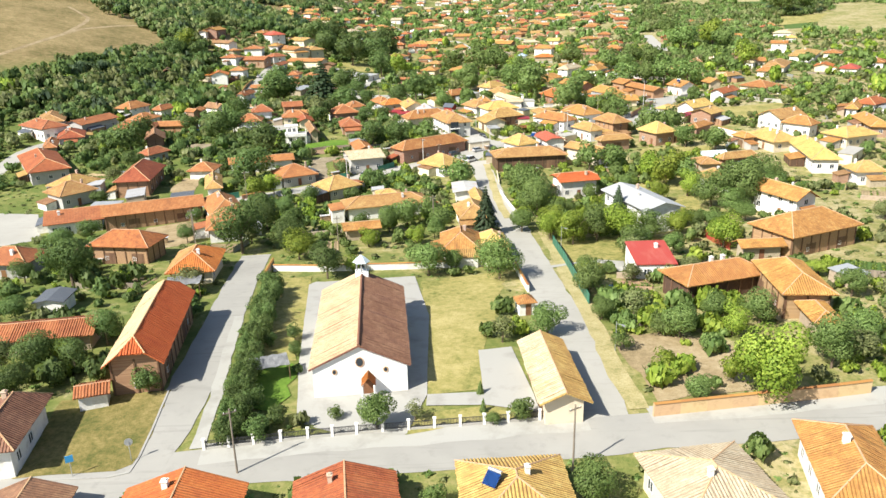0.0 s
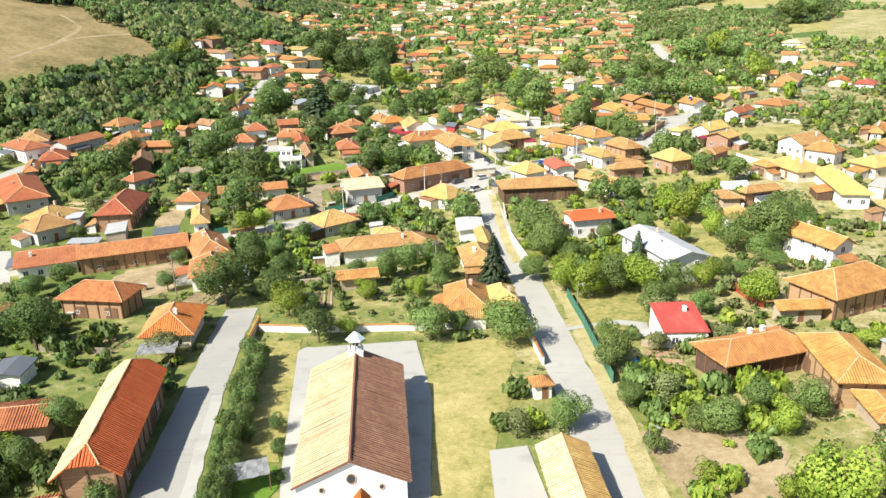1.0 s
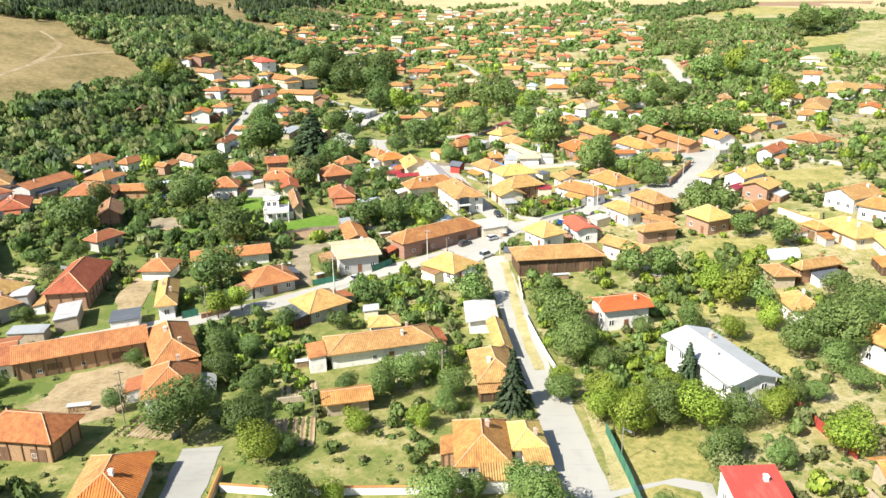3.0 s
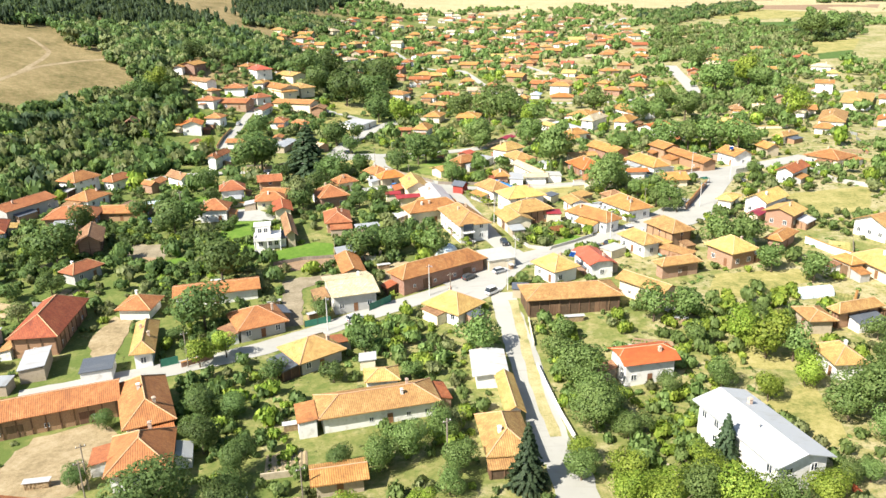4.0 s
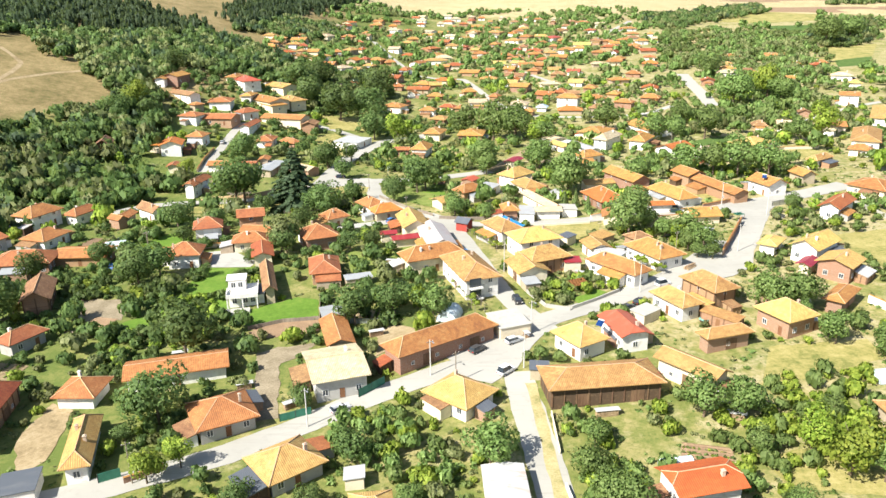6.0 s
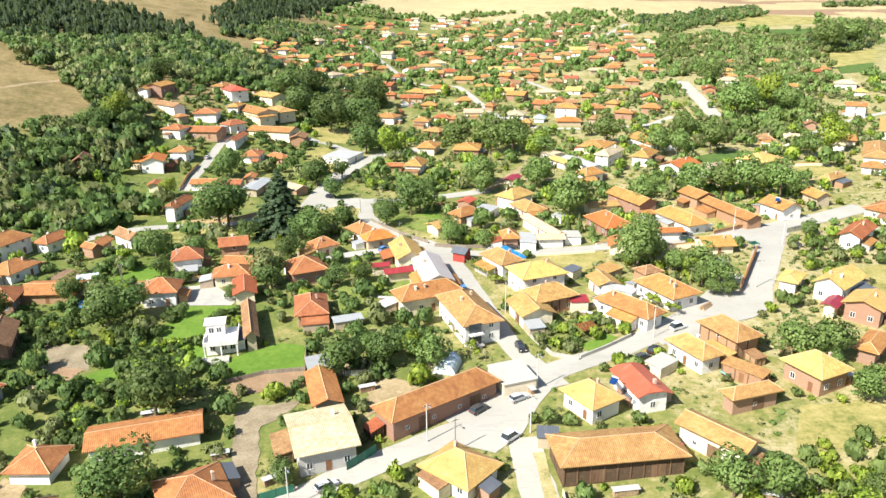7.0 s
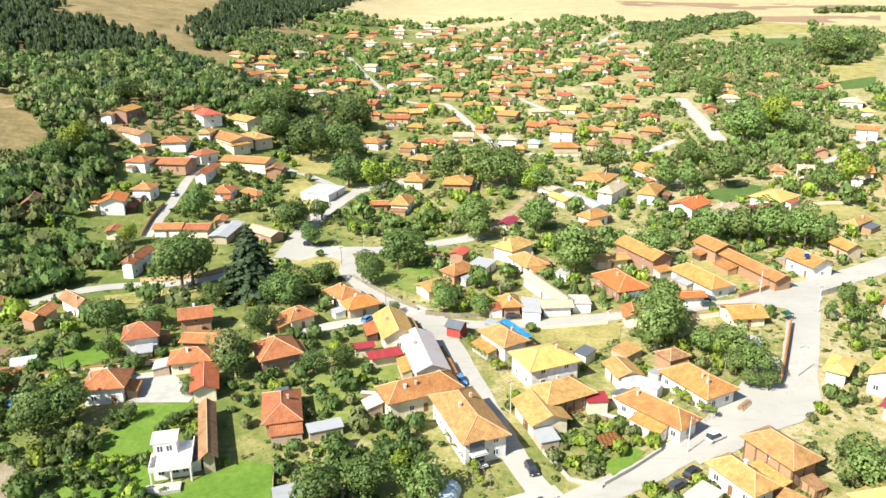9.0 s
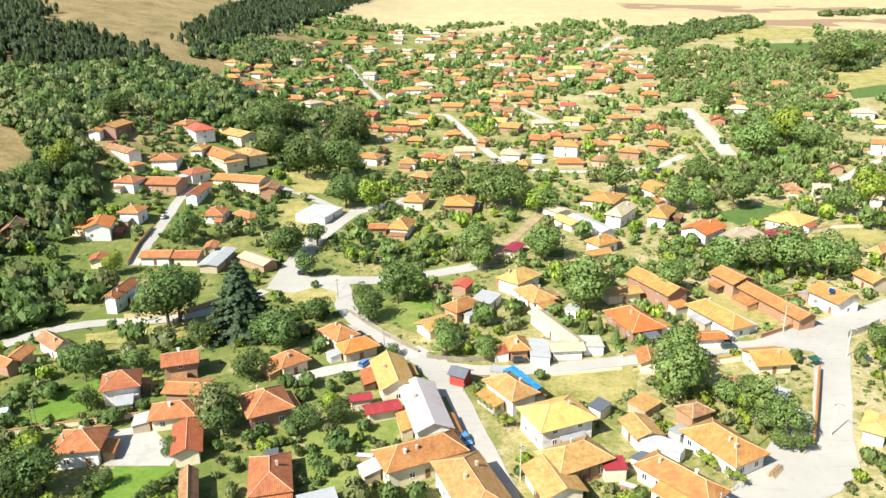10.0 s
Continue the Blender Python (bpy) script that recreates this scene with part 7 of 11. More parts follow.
house(-45.7, 957.3, 58, 4.5, 3.0, 2.19, 0.50, "lean", "tile_brown", "stone", "shed")
house(-25.3, 829.1, -35, 5.5, 3.6, 1.94, 0.61, "lean", "sheet_rust", "grey", "shed")
house(-32.5, 731.4, -26, 4.7, 2.8, 1.93, 0.82, "lean", "sheet_rust", "dark", "shed")
house(-14.4, 721.9, -104, 3.0, 3.4, 2.34, 0.56, "lean", "tile_brown", "white", "shed")
house(-41.0, 690.3, -17, 3.1, 3.4, 2.35, 0.64, "lean", "sheet_grey", "dark", "shed")
house(-45.0, 631.8, -105, 2.8, 3.5, 2.13, 0.52, "lean", "tile_orange", "dark", "shed")
house(-25.2, 630.5, 170, 7.4, 3.1, 2.28, 0.52, "lean", "tile_brown", "timber", "shed")
house(-24.8, 606.6, 76, 3.3, 3.2, 2.08, 0.52, "lean", "sheet_rust", "brick", "shed")
house(-67.3, 625.2, 162, 2.8, 2.7, 2.16, 0.64, "lean", "tile_orange", "white", "shed")
house(-30.4, 555.7, 65, 3.4, 4.0, 2.06, 0.64, "lean", "sheet_rust", "timber", "shed")
house(-29.8, 581.5, 157, 2.8, 3.3, 2.05, 0.75, "lean", "tile_red", "timber", "shed")
house(-17.9, 543.6, -12, 6.4, 3.7, 2.02, 0.70, "lean", "tile_brown", "timber", "shed")
house(-4.2, 528.9, 147, 5.4, 3.5, 2.10, 0.50, "lean", "sheet_grey", "dark", "shed")
house(-4.6, 567.8, 156, 3.5, 3.7, 2.03, 0.56, "lean", "slate", "grey", "shed")
house(23.6, 949.4, 161, 3.8, 3.8, 2.05, 0.64, "lean", "sheet_grey", "dark", "shed")
house(41.2, 1017.0, 159, 3.3, 3.4, 2.16, 0.90, "lean", "tile_orange", "white", "shed")
house(41.0, 959.8, -120, 5.1, 3.7, 2.25, 0.55, "lean", "sheet_rust", "white", "shed")
house(109.4, 889.5, 54, 7.5, 2.8, 2.07, 0.49, "lean", "tile_tan", "stone", "shed")
house(185.9, 953.6, -80, 4.1, 3.9, 1.90, 0.58, "lean", "tile_orange", "grey", "shed")
house(140.2, 851.3, -25, 7.5, 3.4, 2.31, 0.66, "lean", "tile_tan", "brick", "shed")
house(131.7, 831.3, 83, 6.9, 3.9, 2.19, 0.64, "lean", "tile_orange", "stone", "shed")
house(95.9, 801.3, -103, 4.5, 2.6, 2.13, 0.73, "lean", "slate", "grey", "shed")
house(94.2, 793.3, 93, 4.3, 2.6, 2.10, 0.50, "lean", "tile_orange", "brick", "shed")
house(69.8, 813.1, -111, 6.6, 3.5, 2.10, 0.50, "lean", "sheet_grey", "brick", "shed")
house(47.7, 789.6, 171, 4.7, 3.3, 2.10, 0.50, "lean", "slate", "timber", "shed")
house(24.8, 794.5, -16, 4.8, 4.0, 2.10, 0.50, "lean", "sheet_rust", "white", "shed")
house(31.1, 843.2, 83, 4.9, 3.1, 1.93, 0.63, "lean", "tile_red", "dark", "shed")
house(153.7, 857.7, 170, 4.3, 3.7, 2.10, 0.50, "lean", "sheet_rust", "grey", "shed")
house(153.3, 821.5, 150, 7.5, 3.6, 2.26, 0.54, "lean", "tile_tan", "stone", "shed")
house(168.5, 809.0, 164, 6.7, 2.4, 1.93, 0.64, "lean", "tile_orange", "white", "shed")
house(183.6, 855.2, -171, 6.5, 3.7, 2.28, 0.45, "lean", "tile_brown", "grey", "shed")
house(200.8, 860.0, -2, 3.9, 4.1, 2.34, 0.78, "lean", "tile_red", "grey", "shed")
house(50.3, 732.5, -17, 3.6, 3.2, 2.16, 0.68, "lean", "sheet_rust", "timber", "shed")
house(100.3, 765.3, 77, 6.4, 4.1, 2.27, 0.53, "lean", "tile_orange", "white", "shed")
house(98.7, 686.9, 73, 4.3, 3.5, 2.10, 0.47, "lean", "tile_brown", "white", "shed")
house(45.3, 703.5, -25, 4.1, 2.4, 2.26, 0.84, "lean", "tile_red", "brick", "shed")
house(26.8, 669.2, 173, 7.5, 3.4, 2.24, 0.87, "lean", "slate", "timber", "shed")
house(47.5, 645.2, 67, 6.4, 4.1, 2.10, 0.50, "lean", "sheet_grey", "dark", "shed")
house(47.6, 632.7, 154, 7.5, 2.8, 2.04, 0.78, "lean", "tile_orange", "timber", "shed")
house(90.3, 645.5, 160, 4.6, 3.6, 2.10, 0.50, "lean", "sheet_grey", "dark", "shed")
house(80.3, 602.0, 172, 3.4, 3.5, 1.93, 0.69, "lean", "tile_red", "timber", "shed")
house(63.8, 597.2, 147, 7.5, 4.0, 2.17, 0.67, "lean", "sheet_rust", "dark", "shed")
house(4.9, 612.0, -80, 2.8, 2.7, 2.00, 0.46, "lean", "tile_orange", "white", "shed")
house(14.7, 566.1, -3, 6.9, 2.5, 1.98, 0.66, "lean", "tile_tan", "brick", "shed")
house(73.7, 570.6, 159, 7.5, 3.9, 2.27, 0.64, "lean", "tile_red", "white", "shed")
house(122.5, 564.0, -27, 5.1, 2.6, 2.21, 0.87, "lean", "tile_orange", "timber", "shed")
house(89.4, 539.6, 65, 4.2, 3.9, 2.10, 0.51, "lean", "tile_brown", "dark", "shed")
house(24.4, 538.9, -36, 2.8, 3.1, 2.10, 0.50, "lean", "tile_orange", "stone", "shed")
house(238.1, 742.1, 100, 5.4, 3.8, 2.26, 0.72, "lean", "tile_orange", "brick", "shed")
house(217.3, 711.2, 164, 7.0, 3.4, 2.08, 0.64, "lean", "tile_red", "stone", "shed")
house(209.3, 664.3, 75, 5.0, 2.9, 2.40, 0.85, "lean", "tile_orange", "stone", "shed")
house(175.6, 624.3, -15, 4.7, 3.9, 2.32, 0.64, "lean", "tile_orange", "brick", "shed")
house(180.9, 600.6, -97, 3.6, 3.3, 2.31, 0.59, "lean", "tile_red", "stone", "shed")
house(266.7, 733.0, -26, 5.9, 2.5, 2.31, 0.80, "lean", "slate", "dark", "shed")
house(272.4, 696.1, 57, 4.2, 3.8, 2.30, 0.53, "lean", "tile_orange", "grey", "shed")
house(285.5, 701.9, 165, 4.7, 3.4, 2.04, 0.45, "lean", "slate", "brick", "shed")
house(221.4, 660.6, 168, 2.9, 3.6, 2.19, 0.75, "lean", "sheet_grey", "brick", "shed")
house(282.7, 637.4, 63, 3.3, 3.4, 2.37, 0.75, "lean", "sheet_rust", "dark", "shed")
house(230.0, 552.3, -114, 5.1, 2.9, 2.00, 0.67, "lean", "tile_orange", "grey", "shed")
house(194.2, 584.4, -93, 4.6, 3.1, 1.94, 0.53, "lean", "tile_brown", "stone", "shed")
house(193.9, 520.7, 162, 3.4, 3.1, 2.10, 0.50, "lean", "tile_red", "grey", "shed")
house(153.6, 475.2, -14, 4.3, 3.7, 1.97, 0.63, "lean", "tile_orange", "white", "shed")
house(169.9, 474.9, 74, 3.8, 3.7, 2.23, 0.49, "lean", "sheet_rust", "stone", "shed")

# ---- walls, fences, poles and cars ----
def wall_run(points, high, thick, material, name, label):
    """A wall or fence that follows the land from corner to corner, with a coping or posts of its own."""
    pts = [Vector((x, y, 0)) for x, y in points]
    base = new(name)
    base.matrix_basis = pose(pts[0].x, pts[0].y, 0)
    tagged(base, label, "wall" if "wall" in name else "kerb" if name == "kerb" else "fence")
    if name == "kerb":
        tagged(base, kind="structure")
    line = [pts[0]]
    for a, b in zip(pts[:-1], pts[1:]):
        n = max(1, int((b - a).length / 2.6))
        line += [a.lerp(b, (k + 1) / n) for k in range(n)]
    line = [p - pts[0] for p in line]
    rng = random.Random(len(line) * 13 + int(high * 10))
    for k, (a, b) in enumerate(zip(line[:-1], line[1:])):
        d = (b - a).normalized()
        s = Vector((-d.y, d.x, 0)) * thick / 2
        za, zb = (lift(p.x + pts[0].x, p.y + pts[0].y) for p in (a, b))
        j = rng.uniform(-0.03, 0.03) if "fence" in name else 0.0
        bm = bmesh.new()
        low = [bm.verts.new((p.x, p.y, z - 0.4)) for p, z in ((a - s, za), (b - s, zb), (b + s, zb), (a + s, za))]
        top = [bm.verts.new((p.x, p.y, z + high + j)) for p, z in ((a - s, za), (b - s, zb), (b + s, zb), (a + s, za))]
        bm.faces.new(low[::-1])
        bm.faces.new(top)
        for i in range(4):
            bm.faces.new((low[i], low[(i + 1) % 4], top[(i + 1) % 4], top[i]))
        part("panel" if "fence" in name else "wall_section", bm, material, base)
        if "fence" in name:
            bm = bmesh.new()
            add_box(bm, a.x - 0.05, a.y - 0.05, za - 0.3, a.x + 0.05, a.y + 0.05, za + high + 0.12)
            part("post", bm, "metal_dark" if "sheet" in name else "pole_wood", base)
        elif name == "garden_wall" and high > 1.1:
            bm = bmesh.new()
            e = s * (1 + 0.24 / thick)
            v = [bm.verts.new(c) for c in ((*(a - e).xy, za + high), (*(b - e).xy, zb + high), (*(b + e).xy, zb + high), (*(a + e).xy, za + high), (*a.xy, za + high + 0.16), (*b.xy, zb + high + 0.16))]
            for f in ((3, 2, 1, 0), (0, 1, 5, 4), (2, 3, 4, 5), (1, 2, 5), (3, 0, 4)):
                bm.faces.new([v[i] for i in f])
            part("coping", bm, "tile_orange", base)
    return base


def post_fence(points):
    """White posts on a low plinth with dark metal grilles between them."""
    pts = [Vector((x, y, 0)) for x, y in points]
    base = new("churchyard_fence")
    base.matrix_basis = pose(pts[0].x, pts[0].y, 0)
    tagged(base, "churchyard fence of white posts and dark metal grilles", "fence")
    line = []
    for a, b in zip(pts[:-1], pts[1:]):
        n = max(1, round((b - a).length / 2.75))
        line += [a.lerp(b, k / n) for k in range(n)]
    line.append(pts[-1])
    line = [p - pts[0] for p in line]
    for k, p in enumerate(line):
        z = lift(p.x + pts[0].x, p.y + pts[0].y)
        bm = bmesh.new()
        add_box(bm, p.x - 0.16, p.y - 0.16, z - 0.3, p.x + 0.16, p.y + 0.16, z + 1.35)
        add_box(bm, p.x - 0.21, p.y - 0.21, z + 1.35, p.x + 0.21, p.y + 0.21, z + 1.45)
        part("post", bm, "white", base)
        if k == len(line) - 1:
            break
        q = line[k + 1]
        d = (q - p).normalized()
        s = Vector((-d.y, d.x, 0))
        zq = lift(q.x + pts[0].x, q.y + pts[0].y)
        for name, wide, z0, z1, mat in (("plinth", 0.11, -0.3, 0.35, "concrete"),):
            bm = bmesh.new()
            v = []
            for c, zz in ((p, z), (q, zq)):
                v += [bm.verts.new((*(c - s * wide).xy, zz + z0)), bm.verts.new((*(c + s * wide).xy, zz + z0)), bm.verts.new((*(c + s * wide).xy, zz + z1)), bm.verts.new((*(c - s * wide).xy, zz + z1))]
            for f in ((0, 1, 5, 4), (1, 2, 6, 5), (2, 3, 7, 6), (3, 0, 4, 7)):
                bm.faces.new([v[i] for i in f])
            bmesh.ops.recalc_face_normals(bm, faces=bm.faces[:])
            part(name, bm, mat, base)
        bm = bmesh.new()
        for t in np.linspace(0.09, 0.91, 15):
            c, zz = p.lerp(q, float(t)), z + (zq - z) * float(t)
            add_box(bm, c.x - 0.035, c.y - 0.02, zz + 0.35, c.x + 0.035, c.y + 0.02, zz + 1.2)
        for h in (0.5, 1.1):
            add_tube(bm, p + Vector((0, 0, z + h)), q + Vector((0, 0, zq + h)), 0.035, 4)
        part("grille", bm, "metal_dark", base)
    return base


def pole(x, y, high, kind):
    base = new("street_lamp" if kind == "lamp" else "utility_pole")
    base.matrix_basis = pose(x, y, lift(x, y), 0, 0, 30)
    tagged(base, {"concrete": "grey concrete utility pole with a crossarm and lamp", "wood": "weathered wooden utility pole with a crossarm", "metal": "thin pale metal pole with a lamp", "lamp": "slim grey street lamp on the verge"}[kind],
           "pole", group="street poles")
    mat = {"concrete": "pole_concrete", "wood": "pole_wood", "metal": "pole_concrete", "lamp": "metal_grey"}[kind]
    bm = bmesh.new()
    thick = {"concrete": 0.13, "wood": 0.12, "metal": 0.075, "lamp": 0.06}[kind]
    add_tube(bm, (0, 0, -0.5), (0, 0, high), thick, 8, thick * 0.7)
    part("shaft", bm, mat, base)
    if kind in ("concrete", "wood"):
        bm = bmesh.new()
        add_box(bm, -0.75, -0.05, high - 0.55, 0.75, 0.05, high - 0.43)
        part("crossarm", bm, "metal_dark" if kind == "concrete" else "pole_wood", base)
        for k in (-0.6, 0.6):
            bm = bmesh.new()
            add_tube(bm, (k, 0, high - 0.43), (k, 0, high - 0.25), 0.045, 6, 0.03)
            part("insulator", bm, "white", base)
    if kind != "wood":
        bm = bmesh.new()
        add_tube(bm, (0, 0, high - 0.3), (0, -1.1, high - 0.05), 0.035, 6)
        part("lamp_arm", bm, "metal_grey", base)
        bm = bmesh.new()
        add_box(bm, -0.11, -1.65, high - 0.12, 0.11, -1.05, high + 0.02)
        part("lamp_head", bm, "metal_grey", base)
    return base


def car(x, y, turn, paint):
    """A parked hatchback: body with a cabin, glass, wheels and lights."""
    base = new("van" if paint == "car_white" else "car")
    base.matrix_basis = pose(x, y, lift(x, y) + 0.1, 0, 0, turn)
    text = {"car_black": "black", "car_grey": "dark grey", "car_silver": "silver", "car_white": "white", "car_green": "dark green", "car_navy": "navy blue", "car_blue": "light blue"}[paint]
    tagged(base, f"{text} {'van' if paint == 'car_white' else 'hatchback car'} parked beside the street", "car", group="parked cars")
    tall = 1.9 if paint == "car_white" else 1.46
    side = [(-2.05, 0.3), (2.05, 0.3), (2.1, 0.62), (1.95, 0.82), (1.05, 0.93), (-2.0, 0.95), (-2.1, 0.6)]
    bm = bmesh.new()
    ends = [[bm.verts.new((p, s * 0.84, q)) for p, q in side] for s in (-1, 1)]
    bm.faces.new(ends[0])
    bm.faces.new(ends[1][::-1])
    for i in range(len(side)):
        j = (i + 1) % len(side)
        bm.faces.new((ends[0][j], ends[0][i], ends[1][i], ends[1][j]))
    bmesh.ops.bevel(bm, geom=bm.edges[:], offset=0.07, segments=2, affect="EDGES")
    bmesh.ops.recalc_face_normals(bm, faces=bm.faces[:])
    body = part("body", bm, paint, base)
    bm = bmesh.new()
    lo = [bm.verts.new(c) for c in ((-1.95, -0.80, 0.9), (1.1, -0.80, 0.9), (1.1, 0.80, 0.9), (-1.95, 0.80, 0.9))]
    hi = [bm.verts.new(c) for c in ((-1.65, -0.64, tall - 0.05), (0.3, -0.64, tall - 0.05), (0.3, 0.64, tall - 0.05), (-1.65, 0.64, tall - 0.05))]
    bm.faces.new(hi)
    for i in range(4):
        bm.faces.new((lo[i], lo[(i + 1) % 4], hi[(i + 1) % 4], hi[i]))
    part("cabin_glass", bm, "glass", base)
    bm = bmesh.new()
    add_box(bm, -1.68, -0.66, tall - 0.05, 0.33, 0.66, tall + 0.02)
    bmesh.ops.bevel(bm, geom=bm.edges[:], offset=0.03, segments=2, affect="EDGES")
    part("roof_panel", bm, paint, base)
    for wx in (-1.3, 1.3):
        for wy in (-0.78, 0.78):
            bm = bmesh.new()
            add_tube(bm, (wx, wy - 0.1, 0.22), (wx, wy + 0.1, 0.22), 0.32, 14)
            wheel = part("wheel", bm, "rubber", base)
            bm = bmesh.new()
            o = math.copysign(0.105, wy)
            add_tube(bm, (wx, wy + o * 0.6, 0.22), (wx, wy + o, 0.22), 0.19, 10)
            part("rim", bm, "metal_grey", wheel)
    for wy in (-0.6, 0.6):
        for wx, mat, name in ((2.04, "lamp_glass", "headlight"), (-2.07, "lamp_red", "tail_light")):
            bm = bmesh.new()
            add_box(bm, wx - 0.06, wy - 0.16, 0.6, wx + 0.06, wy + 0.16, 0.75)
            part(name, bm, mat, base)
    return base


def church():
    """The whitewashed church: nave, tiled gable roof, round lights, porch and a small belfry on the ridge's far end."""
    x, y, turn, w, d, eave, rise = -12.0, 95.9, 95.3, 26.6, 12.7, 4.2, 3.0
    BOXES.append((x, y, turn, w + 5, d + 3))
    base = new("church")
    base.matrix_basis = pose(x, y, lift(x, y), 0, 0, turn)
    tagged(base, "long whitewashed church, tile slopes coloured as sunlit straw and shaded brown", "church")
    a, b = w / 2 - 0.35, d / 2 - 0.45
    bm = bmesh.new()
    top, peak = eave - 0.02, eave + rise - 0.16
    ring = [(-b, -1.5), (b, -1.5), (b, top), (0, peak), (-b, top)]
    ends = [[bm.verts.new((s * a, p, q)) for p, q in ring] for s in (-1, 1)]
    bm.faces.new(ends[0][::-1])
    bm.faces.new(ends[1])
    for i in range(5):
        j = (i + 1) % 5
        bm.faces.new((ends[0][i], ends[0][j], ends[1][j], ends[1][i]))
    bmesh.ops.recalc_face_normals(bm, faces=bm.faces[:])
    part("nave_wall", bm, "church_white", base)
    polys = roof_polygons(w, d, eave, rise, "gable")
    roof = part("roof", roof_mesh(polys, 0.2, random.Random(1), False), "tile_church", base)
    # dark tiles on the shaded slope, pale on the sunlit: light put into colour
    for slopes, mat in zip(slope_split(polys), ("tile_church", "tile_sunlit_straw")):
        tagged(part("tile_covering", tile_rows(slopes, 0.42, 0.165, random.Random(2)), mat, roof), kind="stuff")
    bm = bmesh.new()
    add_tube(bm, (-w / 2, 0, eave + rise + 0.08), (w / 2, 0, eave + rise + 0.08), 0.2, 6)
    part("ridge_cap", bm, "tile_church", base)
    # cornice under the front gable
    bm = bmesh.new()
    for s in (-1, 1):
        add_tube(bm, (-a - 0.06, 0, peak - 0.06), (-a - 0.06, s * b, top - 0.06), 0.12, 4)
    part("cornice", bm, "church_white", base)
    # the front looks along -x here: three round lights
    for cy, cz, r in ((0.0, eave + 0.6, 0.62), (3.2, eave - 0.6, 0.34), (-3.2, eave - 0.6, 0.34)):
        bm = bmesh.new()
        bmesh.ops.create_cone(bm, cap_ends=True, segments=20, radius1=r, radius2=r, depth=0.12, matrix=pose(-a - 0.02, cy, cz, 0, 90, 0) @ Matrix.Diagonal((1, 0.8, 1, 1)))
        light = part("round_window", bm, "glass", base)
        bm = bmesh.new()
        steps = 20
        for k in range(steps):
            p, q = (2 * math.pi * k / steps, 2 * math.pi * (k + 1) / steps)
            add_tube(bm, (-a - 0.05, cy + 0.8 * r * math.sin(p), cz + r * math.cos(p)), (-a - 0.05, cy + 0.8 * r * math.sin(q), cz + r * math.cos(q)), 0.07, 4)
        part("surround", bm, "ridge_mortar", light)
    # side windows
    for k in range(5):
        for s in (-1, 1):
            px = -w / 2 + 4.2 + k * 4.6
            bm = bmesh.new()
            add_box(bm, px - 0.4, s * b - 0.06, 1.4, px + 0.4, s * b + 0.06, 2.9)
            win = part("window", bm, "glass", base)
            bm = bmesh.new()
            add_box(bm, px - 0.52, s * b - 0.1, 1.28, px + 0.52, s * b + 0.1, 1.4)
            part("sill", bm, "church_white", win)
    # porch on the front
    bm = bmesh.new()
    v = [bm.verts.new(c) for c in ((-a - 2.2, -1.9, 2.5), (-a, -1.9, 2.5), (-a, -1.0, 3.6), (-a - 2.2, -1.0, 3.6), (-a - 2.2, -0.1, 2.5), (-a, -0.1, 2.5))]
    bm.faces.new((v[0], v[1], v[2], v[3]))
    bm.faces.new((v[3], v[2], v[5], v[4]))
    bmesh.ops.solidify(bm, geom=bm.faces[:], thickness=0.12)
    part("porch_roof", bm, "tile_bright", base)
    for py in (-1.75, -0.25):
        bm = bmesh.new()
        add_tube(bm, (-a - 2.0, py, -0.8), (-a - 2.0, py, 2.5), 0.13, 10)
        part("porch_column", bm, "church_white", base)
    door = put("door", DOOR[0], base, -a - 0.02, -1.0, 0.0, -90, 1.5, 1.15)
    # apse
    bm = bmesh.new()
    bmesh.ops.create_cone(bm, cap_ends=True, segments=16, radius1=2.9, radius2=2.9, depth=4.4, matrix=pose(a, 0, 1.2))
    part("apse", bm, "church_white", base)
    bm = bmesh.new()
    bmesh.ops.create_cone(bm, cap_ends=True, segments=16, radius1=3.2, radius2=0.1, depth=1.3, matrix=pose(a, 0, 4.05))
    part("apse_roof", bm, "tile_orange", base)
    # belfry
    bx, bz = a - 0.9, eave + rise
    bm = bmesh.new()
    add_box(bm, bx - 1.0, -1.0, bz - 1.0, bx + 1.0, 1.0, bz + 0.35)
    belfry = part("belfry", bm, "church_white", base)
    for k in range(6):
        ang = math.pi / 3 * k
        bm = bmesh.new()
        add_tube(bm, (bx + 0.85 * math.cos(ang), 0.85 * math.sin(ang), bz + 0.35), (bx + 0.85 * math.cos(ang), 0.85 * math.sin(ang), bz + 1.9), 0.11, 8)
        part("column", bm, "metal_grey", belfry)
    bm = bmesh.new()
    bmesh.ops.create_cone(bm, cap_ends=True, segments=6, radius1=1.35, radius2=0.75, depth=0.6, matrix=pose(bx, 0, bz + 2.2))
    bmesh.ops.create_cone(bm, cap_ends=True, segments=6, radius1=0.75, radius2=0.05, depth=0.55, matrix=pose(bx, 0, bz + 2.77))
    part("dome", bm, "film_clear", belfry)
    bm = bmesh.new()
    bmesh.ops.create_cone(bm, cap_ends=True, segments=14, radius1=0.42, radius2=0.2, depth=0.6, matrix=pose(bx, 0, bz + 1.3))
    part("bell", bm, "metal_dark", belfry)
    bm = bmesh.new()
    add_tube(bm, (bx, 0, bz + 3.0), (bx, 0, bz + 3.8), 0.04, 5)
    add_tube(bm, (bx, -0.25, bz + 3.5), (bx, 0.25, bz + 3.5), 0.04, 5)
    part("cross", bm, "metal_dark", belfry)
    return base


church()


